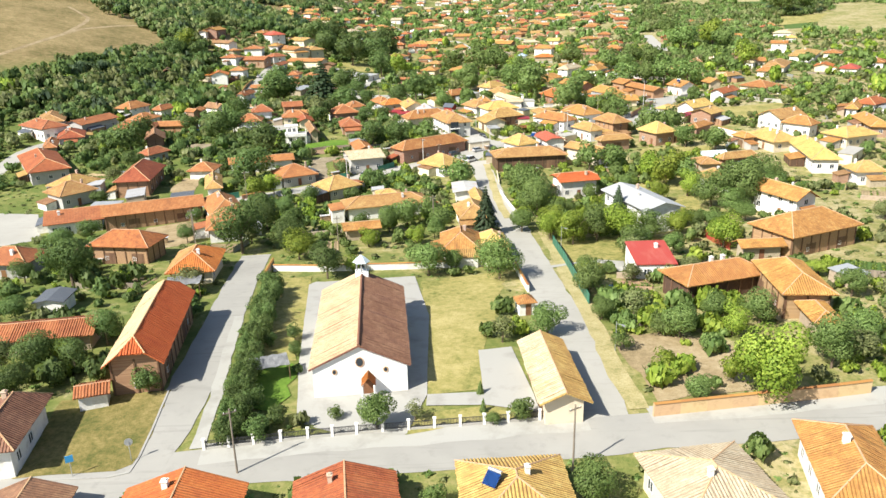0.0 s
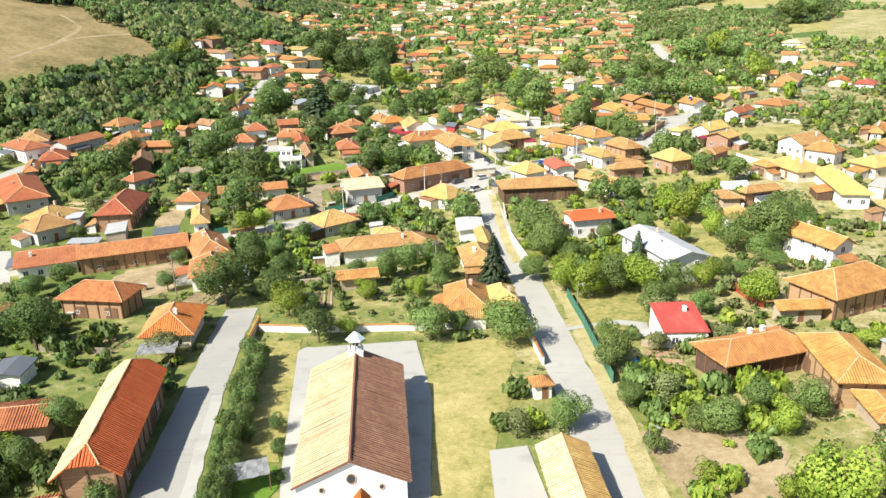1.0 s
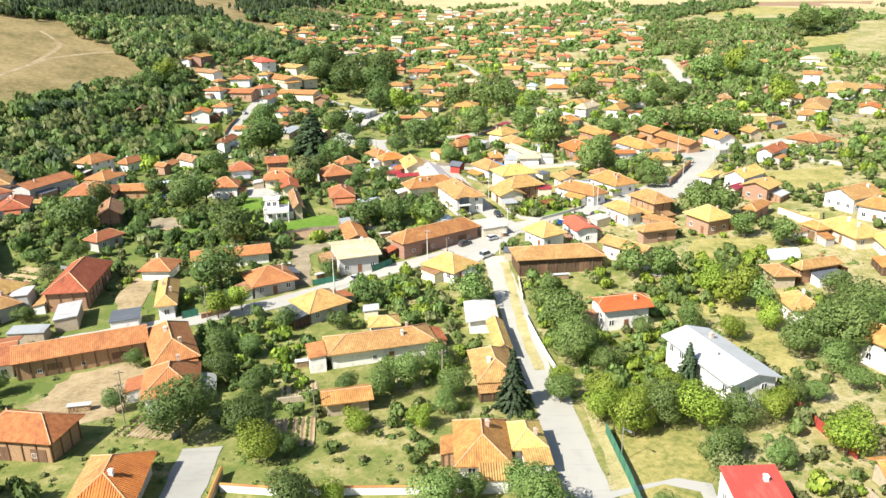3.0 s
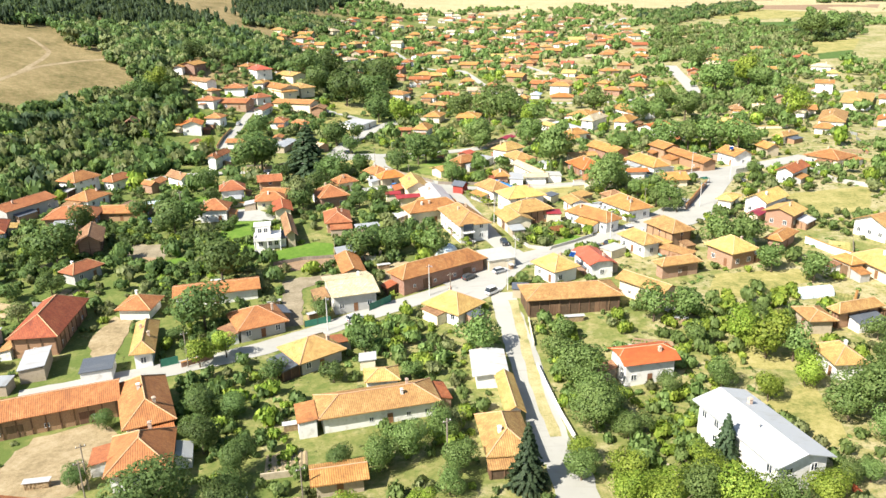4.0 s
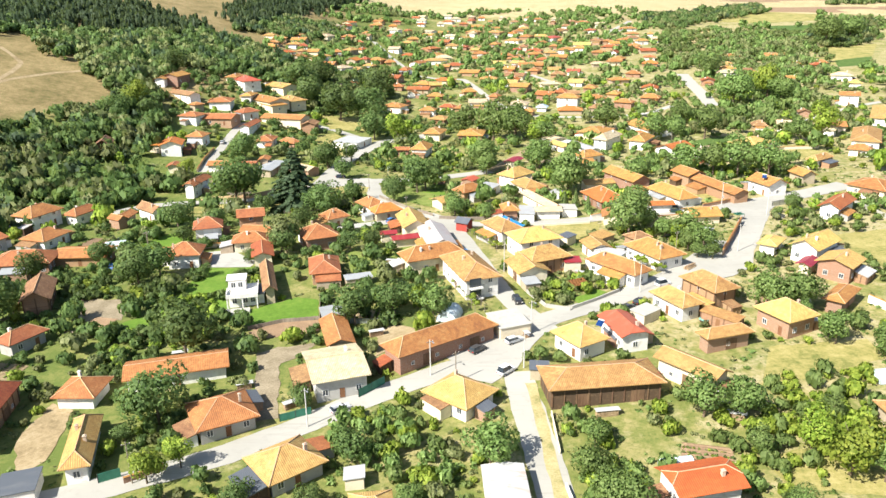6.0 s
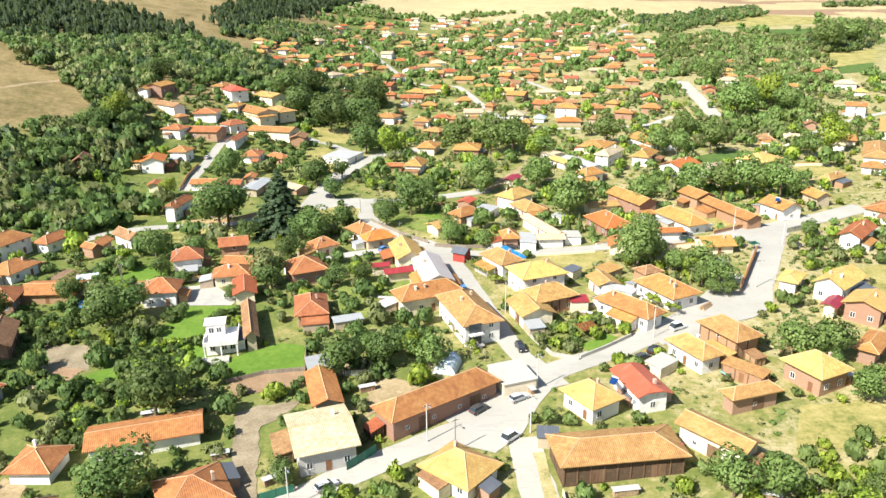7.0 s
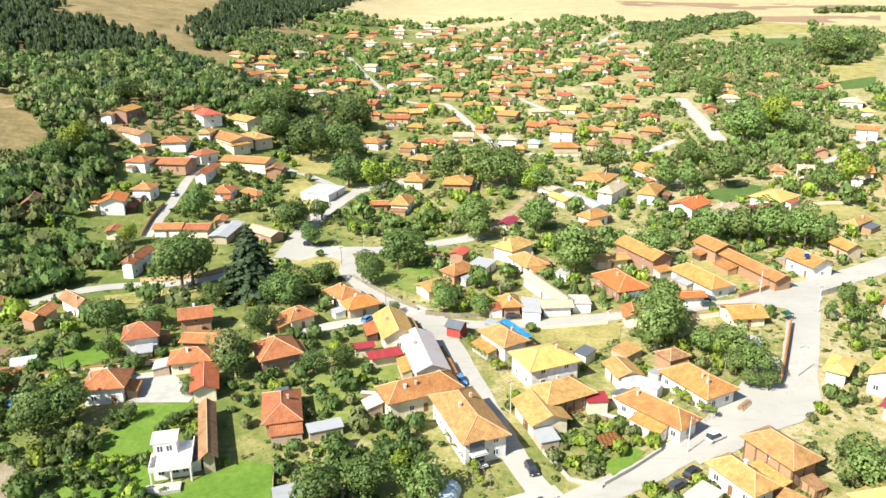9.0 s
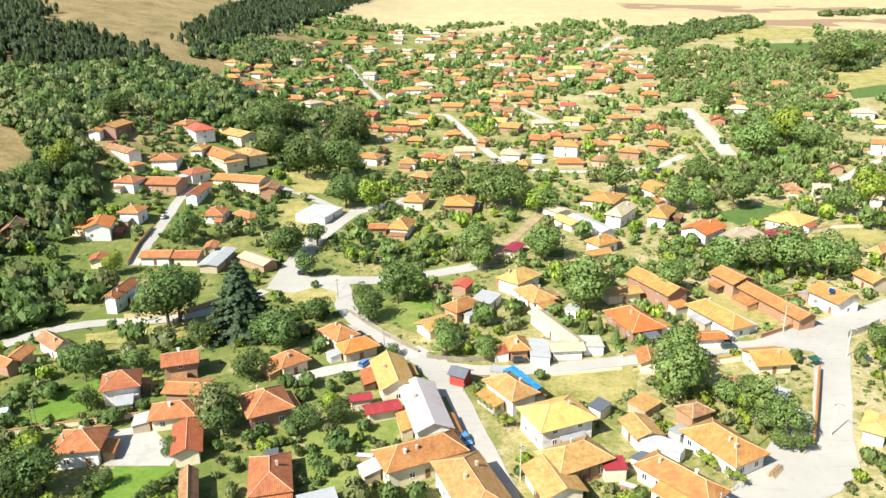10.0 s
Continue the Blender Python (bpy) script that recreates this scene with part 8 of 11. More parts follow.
def water_heater(x, y, z, turn):
    """A solar water heater on a roof: tilted blue panel, tank and legs."""
    base = new("solar_heater")
    base.matrix_basis = pose(x, y, z, 0, 0, turn) @ Matrix.Diagonal((0.72, 0.72, 0.72, 1))
    tagged(base, "blue solar water heater with a tank on a roof", "solar panel")
    bm = bmesh.new()
    v = [bm.verts.new(c) for c in ((-1.0, -1.0, 0.1), (1.0, -1.0, 0.1), (1.0, 0.6, 1.3), (-1.0, 0.6, 1.3))]
    bm.faces.new(v)
    bmesh.ops.solidify(bm, geom=bm.faces[:], thickness=0.08)
    part("panel", bm, "solar_blue", base)
    bm = bmesh.new()
    add_tube(bm, (-1.0, 0.75, 1.4), (1.0, 0.75, 1.4), 0.26, 12)
    part("tank", bm, "metal_grey", base)
    for px in (-0.85, 0.85):
        bm = bmesh.new()
        add_tube(bm, (px, 0.7, -0.7), (px, 0.7, 1.3), 0.04, 5)
        part("leg", bm, "metal_dark", base)
        bm = bmesh.new()
        add_tube(bm, (px, -0.95, -0.7), (px, -0.95, 0.12), 0.04, 5)
        part("leg", bm, "metal_dark", base)
    return base


water_heater(4.4, 58.6, lift(4, 58) + 5.3, -35)
water_heater(108.5, 358.0, lift(108, 358) + 6.0, -25)
water_heater(27.8, 241.5, lift(27, 241) + 5.2, -40)


def tunnel(x, y, turn, long, wide, high, material, label):
    """A polytunnel: a film over hoops."""
    base = new("polytunnel")
    base.matrix_basis = pose(x, y, lift(x, y), 0, 0, turn)
    tagged(base, label, "greenhouse")
    bm = bmesh.new()
    n = 12
    rows = [[bm.verts.new((px, -wide / 2 * math.cos(math.pi * k / n), high * math.sin(math.pi * k / n))) for k in range(n + 1)] for px in (-long / 2, 0, long / 2)]
    for a, b in zip(rows[:-1], rows[1:]):
        for k in range(n):
            bm.faces.new((a[k], a[k + 1], b[k + 1], b[k]))
    bm.faces.new(rows[0])
    bm.faces.new(rows[2][::-1])
    bmesh.ops.recalc_face_normals(bm, faces=bm.faces[:])
    part("cover", bm, material, base)
    for px in (-long / 2 - 0.03, -long / 6, long / 6, long / 2 + 0.03):
        bm = bmesh.new()
        bars = []
        for k in range(n + 1):
            p = math.pi * k / n
            bars.append([bm.verts.new((px + e, -(wide / 2 + r) * math.cos(p), (high + r) * math.sin(p))) for e, r in ((-0.03, 0.0), (0.03, 0.0), (0.03, 0.06), (-0.03, 0.06))])
        for c, d in zip(bars[:-1], bars[1:]):
            for k in range(4):
                bm.faces.new((c[k], c[(k + 1) % 4], d[(k + 1) % 4], d[k]))
        bm.faces.new(bars[0][::-1])
        bm.faces.new(bars[-1])
        bmesh.ops.recalc_face_normals(bm, faces=bm.faces[:])
        part("hoop", bm, "metal_grey", base)
    return base


tunnel(-4.0, 258.5, 75, 6.0, 5.0, 2.6, "film_clear", "round-backed pale film greenhouse behind a barn")
tunnel(-107.5, 316.5, 20, 6.0, 4.0, 2.2, "film_clear", "pale film greenhouse in a garden")
tunnel(81.5, 226.5, 10, 8.0, 3.6, 2.2, "film_clear", "pale blue film greenhouse in a dry garden")
tunnel(32.5, 200.5, 8, 5.0, 3.0, 2.2, "film_clear", "small pale film greenhouse behind a house")


def white_house():
    """The unfinished white house on the lawn: stacked terraces with open bays."""
    x, y = -55.5, 270.5
    BOXES.append((x, y, 0, 10, 9))
    base = new("white_house")
    base.matrix_basis = pose(x, y, lift(x, y), 0, 0, 12)
    tagged(base, "white flat-roofed house with stepped open terraces", "house", group="village houses")
    bm = bmesh.new()
    add_box(bm, -3.6, -2.5, -0.5, 3.4, 4.5, 3.0)
    part("ground_floor", bm, "white", base)
    bm = bmesh.new()
    add_box(bm, -3.6, 0.6, 3.004, 0.6, 4.5, 5.9)
    part("upper_floor", bm, "white", base)
    for k, (x0, y0, x1, y1, z) in enumerate(((-4.0, -4.6, 3.6, 4.7, 3.0), (-4.0, 0.4, 0.9, 4.7, 5.9))):
        bm = bmesh.new()
        add_box(bm, x0, y0, z + 0.005, x1, y1, z + 0.2)
        part("slab", bm, "white", base)
    for px in (-3.8, -0.2, 3.3):
        bm = bmesh.new()
        add_box(bm, px - 0.14, -4.5, -0.5, px + 0.14, -4.2, 3.0)
        part("pillar", bm, "white", base)
    for x0, y0, x1, y1 in ((-4.0, -4.6, 3.6, -4.45), (-4.0, -4.45, -3.85, 0.4), (3.45, -4.45, 3.6, 4.7)):
        bm = bmesh.new()
        add_box(bm, x0, y0, 3.21, x1, y1, 4.05)
        part("parapet", bm, "white", base)
    bm = bmesh.new()
    add_box(bm, -4.8, -7.2, -0.5, 1.5, -4.6, 0.5)
    part("terrace", bm, "concrete", base)
    for px, py, pz in ((-2.2, -2.52, 0.9), (0.4, -2.52, 0.9), (2.2, -2.52, 0.9), (-2.4, 0.58, 3.9), (-0.7, 0.58, 3.9)):
        win = put("window", WINDOW[0], base, px, py, pz, 0, 1.2, 1.2)
        pane = new("pane", PANE[0])
        pane.parent = win
    return base


white_house()


def sheet_roof(x, y, z, turn, wide, deep, drop, material, name, label):
    """A loose sheet or tarpaulin lying on battens on four posts."""
    base = new(name)
    base.matrix_basis = pose(x, y, z, 0, 0, turn)
    tagged(base, label, "canopy")
    bm = bmesh.new()
    n = 8
    g = [[bm.verts.new((-wide / 2 + wide * i / n, -deep / 2 + deep * j / n, drop * j / n + 0.07 * math.sin(2.3 * i + 1.1 * j))) for i in range(n + 1)] for j in range(n + 1)]
    for j in range(n):
        for i in range(n):
            bm.faces.new((g[j][i], g[j][i + 1], g[j + 1][i + 1], g[j + 1][i]))
    bmesh.ops.solidify(bm, geom=bm.faces[:], thickness=0.03)
    part("sheet", bm, material, base)
    floor = lift(x, y) - z
    for px in (-wide / 2 + 0.1, wide / 2 - 0.1):
        for py in (-deep / 2 + 0.1, deep / 2 - 0.1):
            bm = bmesh.new()
            add_tube(bm, (px, py, floor - 0.3), (px, py, drop * (py / deep + 0.5)), 0.06, 6)
            part("post", bm, "beam_wood", base)
    return base


sheet_roof(87.8, 325.3, lift(88, 325) + 2.0, 20, 3.0, 2.2, 0.2, "metal_green", "market_canopy", "small green canopy beside the street")
sheet_roof(15.0, 317.8, lift(15, 317) + 4.0, -63, 12.0, 3.0, 0.5, "tarp_blue", "tarpaulin", "blue tarpaulin roof beside a house")
sheet_roof(-23.5, 88.0, lift(-23, 88) + 2.4, 20, 5.0, 3.0, 0.3, "sheet_white", "garden_canopy", "white sheet canopy among garden trees")
sheet_roof(28.4, 271.5, lift(28, 271) + 2.2, 25, 4.6, 3.4, 0.4, "tile_orange", "garden_shelter", "open garden shelter with a tiled roof")
sheet_roof(-46.8, 122.5, lift(-46, 122) + 2.8, 8, 6.0, 3.4, 0.3, "sheet_white", "porch_canopy", "white sheet porch canopy against a house")


def small_shrine():
    base = new("gatehouse")
    x, y = 12.3, 108.5
    BOXES.append((x, y, 0, 4, 4))
    base.matrix_basis = pose(x, y, lift(x, y), 0, 0, 12)
    tagged(base, "tiny white gatehouse with a tiled roof", "shed")
    bm = bmesh.new()
    add_box(bm, -1.2, -1.2, -0.5, 1.2, 1.2, 2.3)
    part("wall", bm, "white", base)
    part("roof", roof_mesh(roof_polygons(3.2, 3.2, 2.3, 0.9, "hip"), 0.12, random.Random(4), False), "tile_orange", base)
    put("door", DOOR[0], base, 0.2, -1.22, 0.05, 0, 0.9, 0.95)
    return base


small_shrine()


def road_sign(x, y, turn, shape, label):
    base = new("road_sign")
    base.matrix_basis = pose(x, y, lift(x, y), 0, 0, turn)
    tagged(base, label, "sign")
    bm = bmesh.new()
    add_tube(bm, (0, 0, -0.3), (0, 0, 2.6), 0.04, 8)
    part("post", bm, "metal_grey", base)
    bm = bmesh.new()
    if shape == "round":
        bmesh.ops.create_cone(bm, cap_ends=True, segments=20, radius1=0.45, radius2=0.45, depth=0.04, matrix=pose(0, -0.07, 2.5, 90, 0, 0))
    else:
        add_box(bm, -0.4, -0.1, 1.9, 0.4, -0.05, 2.7)
    part("plate", bm, "metal_grey" if shape == "round" else "tarp_blue", base)
    return base


road_sign(-35.3, 70.7, 200, "round", "grey back of a round road sign on a post")
road_sign(-40.9, 68.4, 30, "square", "blue square road sign on a post")


def water_tank(x, y):
    base = new("water_tank")
    base.matrix_basis = pose(x, y, lift(x, y))
    tagged(base, "bright blue plastic water barrel in a garden", "barrel")
    bm = bmesh.new()
    bmesh.ops.create_cone(bm, cap_ends=True, segments=16, radius1=0.55, radius2=0.55, depth=1.2, matrix=pose(0, 0, 0.6))
    bmesh.ops.bevel(bm, geom=[e for e in bm.edges if e.calc_length() < 0.4], offset=0.08, segments=2, affect="EDGES")
    part("drum", bm, "tarp_blue", base)
    bm = bmesh.new()
    bmesh.ops.create_cone(bm, cap_ends=True, segments=16, radius1=0.3, radius2=0.3, depth=0.1, matrix=pose(0, 0, 1.24))
    part("lid", bm, "solar_blue", base)
    return base


water_tank(27.9, 117.3)



def balcony(x, y, z, turn, wide):
    base = new("balcony")
    base.matrix_basis = pose(x, y, z, 0, 0, turn)
    tagged(base, "open balcony with a dark railing on a white house front", "balcony")
    bm = bmesh.new()
    add_box(bm, -wide / 2, -1.2, -0.15, wide / 2, 0.3, 0.0)
    part("slab", bm, "white", base)
    for k in range(15):
        px = -wide / 2 + 0.05 + (wide - 0.1) * k / 14
        bm = bmesh.new()
        add_box(bm, px - 0.02, -1.17, 0.0, px + 0.02, -1.13, 0.9)
        part("baluster", bm, "metal_dark", base)
    bm = bmesh.new()
    add_tube(bm, (-wide / 2, -1.15, 0.92), (wide / 2, -1.15, 0.92), 0.04, 6)
    part("railing", bm, "metal_dark", base)
    bm = bmesh.new()
    add_box(bm, -wide / 2 + 0.2, 0.2, 0.0, wide / 2 - 0.2, 0.32, 2.2)
    part("recess", bm, "glass", base)
    return base


balcony(2.5, 267.1, 4.0, 22, 3.4)
balcony(2.5, 267.1, 6.7, 22, 3.4)

# garden walls, fences, poles and cars in their places
wall_run([(-34.0, 135.8), (-25.5, 134.5), (-16.7, 134.4), (-7.9, 134.3), (0.8, 134.7), (12.3, 135.2)], 1.3, 0.3, "white", "garden_wall", "whitewashed garden wall with a tile coping")
wall_run([(12.6, 135.1), (13.9, 118.6)], 1.4, 0.3, "white", "garden_wall", "whitewashed garden wall with a tile coping")
wall_run([(24.1, 75.8), (30.5, 76.6), (36.8, 77.4), (42.4, 78.1), (46.7, 78.7), (51.0, 79.4)], 1.7, 0.35, "adobe", "garden_wall", "ochre clay garden wall with a tile coping")
wall_run([(22.2, 149.5), (22.8, 136.0), (22.9, 121.9), (23.0, 111.4)], 1.9, 0.06, "metal_green", "sheet_fence", "green sheet-metal fence beside the street")
wall_run([(54.1, 155.0), (54.8, 146.8), (56.1, 140.2)], 1.8, 0.06, "sheet_red", "sheet_fence", "red sheet-metal garden fence")
wall_run([(-34.9, 139.7), (-34.2, 129.5)], 1.5, 0.3, "stone", "garden_wall", "rough stone garden wall")
wall_run([(14.2, 196.7), (15.3, 187.0), (16.4, 178.3), (17.5, 171.1)], 1.0, 0.2, "white", "low_wall", "low whitewashed wall beside the street")
wall_run([(14.5, 216.9), (14.4, 205.2)], 1.0, 0.2, "cream", "low_wall", "low plastered wall beside the street")
wall_run([(-61.9, 200.9), (-58.8, 202.5)], 1.8, 0.06, "metal_green", "sheet_fence", "green sheet-metal gate fence")
wall_run([(-57.6, 200.7), (-52.1, 204.3)], 1.2, 0.3, "brick", "garden_wall", "low brick wall beside the street")
wall_run([(-35.5, 217.6), (-30.0, 219.8)], 1.6, 0.06, "metal_green", "sheet_fence", "green sheet-metal yard gate")
wall_run([(-21.7, 225.0), (-17.0, 229.7)], 1.8, 0.06, "metal_green", "sheet_fence", "green sheet-metal yard fence")
wall_run([(25.0, 260.6), (31.1, 264.6), (38.2, 270.0)], 0.9, 0.3, "concrete", "garden_wall", "low concrete wall round a corner garden")
wall_run([(15.4, 271.2), (19.1, 262.3), (24.6, 259.9)], 0.9, 0.3, "concrete", "garden_wall", "low concrete wall round a corner garden")
wall_run([(87.4, 321.8), (79.3, 306.7), (71.4, 292.2)], 2.0, 0.3, "brick", "garden_wall", "brown brick wall beside the street")
wall_run([(104.6, 340.2), (110.8, 343.3), (117.2, 347.6)], 1.8, 0.06, "metal_grey", "sheet_fence", "grey sheet-metal fence beside the street")
wall_run([(-102.2, 308.7), (-92.2, 311.1), (-81.3, 312.6), (-72.9, 314.3)], 1.3, 0.3, "cream", "garden_wall", "long plastered garden wall with a tile coping")
wall_run([(-7.3, 338.1), (2.2, 335.8), (11.0, 335.8)], 1.2, 0.08, "pole_wood", "board_fence", "weathered board fence beside the street")
wall_run([(-30.3, 370.3), (-19.1, 353.2), (-9.5, 341.7)], 1.2, 0.08, "pole_wood", "board_fence", "weathered board fence beside the street")
wall_run([(21.9, 325.8), (41.3, 328.0)], 0.8, 0.3, "cream", "garden_wall", "low plastered wall beside the street")
wall_run([(42.4, 332.6), (46.6, 334.8)], 1.6, 0.3, "white", "garden_wall", "whitewashed yard wall")
wall_run([(58.9, 327.8), (71.6, 329.6)], 1.6, 0.3, "cream", "garden_wall", "plastered yard wall beside the street")
wall_run([(81.9, 341.9), (90.9, 346.5), (97.1, 349.6)], 1.3, 0.3, "brick", "garden_wall", "brown brick yard wall")
wall_run([(-113.4, 414.1), (-115.7, 432.1), (-115.9, 448.7)], 1.4, 0.3, "stone", "garden_wall", "rough stone wall beside the lane")
wall_run([(-98.6, 371.6), (-80.8, 374.6), (-72.5, 382.6)], 1.6, 0.4, "adobe", "retaining_wall", "ochre stone retaining wall above the road")
wall_run([(-36.6, 270.9), (-35.2, 262.7), (-34.3, 256.3)], 1.6, 0.1, "pole_wood", "board_fence", "weathered board fence between plots")
wall_run([(-50.8, 255.1), (-43.5, 258.4), (-34.9, 259.4)], 1.0, 0.08, "pole_wood", "board_fence", "weathered board fence between plots")
wall_run([(-35.0, 421.0), (-18.2, 414.5)], 1.2, 0.06, "metal_dark", "wire_fence", "dark wire fence round a plot")
wall_run([(129.8, 424.0), (147.4, 431.5), (163.0, 432.1)], 1.3, 0.2, "cream", "garden_wall", "pale wall beside a dry plot")
wall_run([(94.4, 260.2), (97.8, 252.1), (102.3, 244.5)], 2.0, 0.25, "white", "garden_wall", "high whitewashed yard wall")
wall_run([(131.7, 344.8), (132.3, 321.3), (139.0, 312.6)], 1.6, 0.1, "concrete", "board_fence", "pale panel fence round a dry plot")
wall_run([(-36.4, 85.9), (-35.2, 76.8), (-34.7, 71.2), (-34.8, 68.7), (-36.9, 68.0), (-44.9, 67.8)], 0.16, 0.25, "paving", "kerb", "pale concrete kerb round a grass corner")
post_fence([(-27.6, 72.4), (-22.1, 73.1), (-16.0, 73.9), (-10.4, 74.4), (-4.4, 74.8), (1.6, 75.2), (7.2, 75.6), (10.9, 75.9)])
pole(-7.9, 232.3, 8, "concrete")
pole(14.1, 248.7, 8, "concrete")
pole(13.3, 66.4, 8, "wood")
pole(-22.7, 68.1, 8, "wood")
pole(23.2, 92.6, 4.5, "lamp")
pole(-30.0, 215.7, 8, "concrete")
pole(-56.2, 200.7, 8, "wood")
pole(-2.8, 229.1, 7, "wood")
pole(-57.7, 160.1, 8, "wood")
pole(-55.8, 155.5, 8, "wood")
pole(-3.3, 165.0, 8, "wood")
pole(-24.2, 155.6, 6, "wood")
pole(43.1, 269.3, 8, "concrete")
pole(98.3, 329.3, 8, "concrete")
pole(76.7, 295.4, 8, "concrete")
pole(-50.5, 431.3, 8, "concrete")
pole(-28.7, 393.2, 7, "metal")
pole(-35.3, 381.9, 7, "wood")
pole(-18.6, 343.4, 7, "wood")
pole(-93.2, 306.2, 8, "wood")
pole(89.3, 344.8, 8, "concrete")
pole(99.2, 441.4, 8, "wood")
pole(135.4, 410.6, 7, "wood")
pole(14.1, 345.0, 7, "wood")
pole(3.0, 687.7, 8, "wood")
pole(22.4, 725.4, 8, "wood")
pole(22.7, 141.1, 6, "lamp")
pole(-3.4, 166.8, 7, "wood")
pole(-95.0, 310.8, 7, "wood")
pole(10.7, 285.4, 8, "concrete")
pole(11.1, 233.9, 8, "concrete")
pole(58.1, 291.3, 8, "wood")
car(12.5, 265.6, -78, "car_black")
car(38.0, 259.3, 32, "car_grey")
car(41.6, 262.6, 42, "car_black")
car(49.8, 273.0, 28, "car_white")
car(10.0, 244.9, 32, "car_silver")
car(2.0, 241.4, 42, "car_grey")
car(-24.6, 220.4, 37, "car_silver")
car(71.5, 337.1, 2, "car_green")
car(16.7, 334.1, 4, "car_black")
car(-49.7, 404.9, 20, "car_navy")
car(0.8, 298.8, -73, "car_blue")
car(101.0, 326.8, -28, "car_grey")
car(-100.1, 297.4, 86, "car_blue")
car(-115.0, 459.9, 89, "car_silver")
car(7.4, 232.1, 44, "car_white")
car(73.0, 341.6, -25, "car_grey")
car(-23.3, 335.6, 59, "car_blue")


def truck(x, y, turn):
    """A small old flatbed truck: cab with windows, bed with boards, wheels."""
    base = new("truck")
    base.matrix_basis = pose(x, y, lift(x, y) + 0.1, 0, 0, turn)
    tagged(base, "small old pale green flatbed truck in a yard", "truck")
    bm = bmesh.new()
    side = [(0.5, 0.5), (2.3, 0.5), (2.35, 1.15), (2.1, 1.25), (1.75, 1.95), (0.55, 1.95)]
    ends = [[bm.verts.new((a, k * 0.9, b)) for a, b in side] for k in (-1, 1)]
    bm.faces.new(ends[0])
    bm.faces.new(ends[1][::-1])
    for i in range(len(side)):
        j = (i + 1) % len(side)
        bm.faces.new((ends[0][j], ends[0][i], ends[1][i], ends[1][j]))
    bmesh.ops.bevel(bm, geom=bm.edges[:], offset=0.06, segments=2, affect="EDGES")
    part("cab", bm, "truck_green", base)
    bm = bmesh.new()
    v = [bm.verts.new(c) for c in ((2.12, -0.78, 1.28), (2.12, 0.78, 1.28), (1.83, 0.74, 1.86), (1.83, -0.74, 1.86))]
    bm.faces.new(v)
    bmesh.ops.solidify(bm, geom=bm.faces[:], thickness=0.05)
    part("windscreen", bm, "glass", base)
    for k in (-1, 1):
        bm = bmesh.new()
        add_box(bm, 0.75, k * 0.88, 1.3, 1.65, k * 0.925, 1.82)
        part("side_window", bm, "glass", base)
    bm = bmesh.new()
    add_box(bm, -2.3, -0.95, 0.62, 0.42, 0.95, 0.74)
    part("bed_floor", bm, "pole_wood", base)
    for x0, y0, x1, y1 in ((-2.3, -0.98, 0.42, -0.92), (-2.3, 0.92, 0.42, 0.98), (-2.34, -0.98, -2.28, 0.98), (0.38, -0.98, 0.44, 0.98)):
        bm = bmesh.new()
        add_box(bm, x0, y0, 0.75, x1, y1, 1.15)
        part("side_board", bm, "truck_green", base)
    for wx in (-1.5, 1.6):
        for wy in (-0.8, 0.8):
            bm = bmesh.new()
            add_tube(bm, (wx, wy - 0.12, 0.3), (wx, wy + 0.12, 0.3), 0.4, 14)
            part("wheel", bm, "rubber", base)
    return base


def log_pile(x, y, turn, long, rows, wide):
    """Cut trunks stacked beside a fence."""
    base = new("log_pile")
    base.matrix_basis = pose(x, y, lift(x, y), 0, 0, turn)
    tagged(base, "stack of cut pale logs beside the street", "logs")
    rng = random.Random(int(abs(x) * 10))
    for j in range(rows):
        for i in range(wide - j):
            r = rng.uniform(0.16, 0.24)
            bm = bmesh.new()
            o = rng.uniform(-0.3, 0.3)
            add_tube(bm, (-long / 2 + o, (i + j / 2) * 0.44 + rng.uniform(-0.04, 0.04), 0.2 + j * 0.36), (long / 2 + o, (i + j / 2) * 0.44 + rng.uniform(-0.05, 0.05), 0.2 + j * 0.36), r, 8, r * 0.85)
            part("log", bm, "log_wood", base)
    return base


def firewood(x, y, turn, long, high):
    """Split firewood stacked against a wall under a sheet of tin."""
    base = new("firewood_stack")
    base.matrix_basis = pose(x, y, lift(x, y), 0, 0, turn)
    tagged(base, "stack of split firewood under a tin sheet", "firewood")
    rng = random.Random(int(abs(x) * 7 + abs(y)))
    bm = bmesh.new()
    for k in range(int(long / 0.24)):
        for j in range(int(high / 0.24)):
            px, pz, q = -long / 2 + 0.24 * k + rng.uniform(-0.03, 0.03), 0.02 + 0.24 * j, rng.uniform(0.0, 0.12)
            add_box(bm, px, -0.45 - q, pz, px + 0.2, 0.4 + q, pz + 0.2)
    tagged(part("billet_stack", bm, "log_wood", base), kind="stuff")
    bm = bmesh.new()
    add_box(bm, -long / 2 - 0.2, -0.7, high + 0.03, long / 2 + 0.2, 0.65, high + 0.07)
    part("tin_sheet", bm, "sheet_rust", base)
    return base


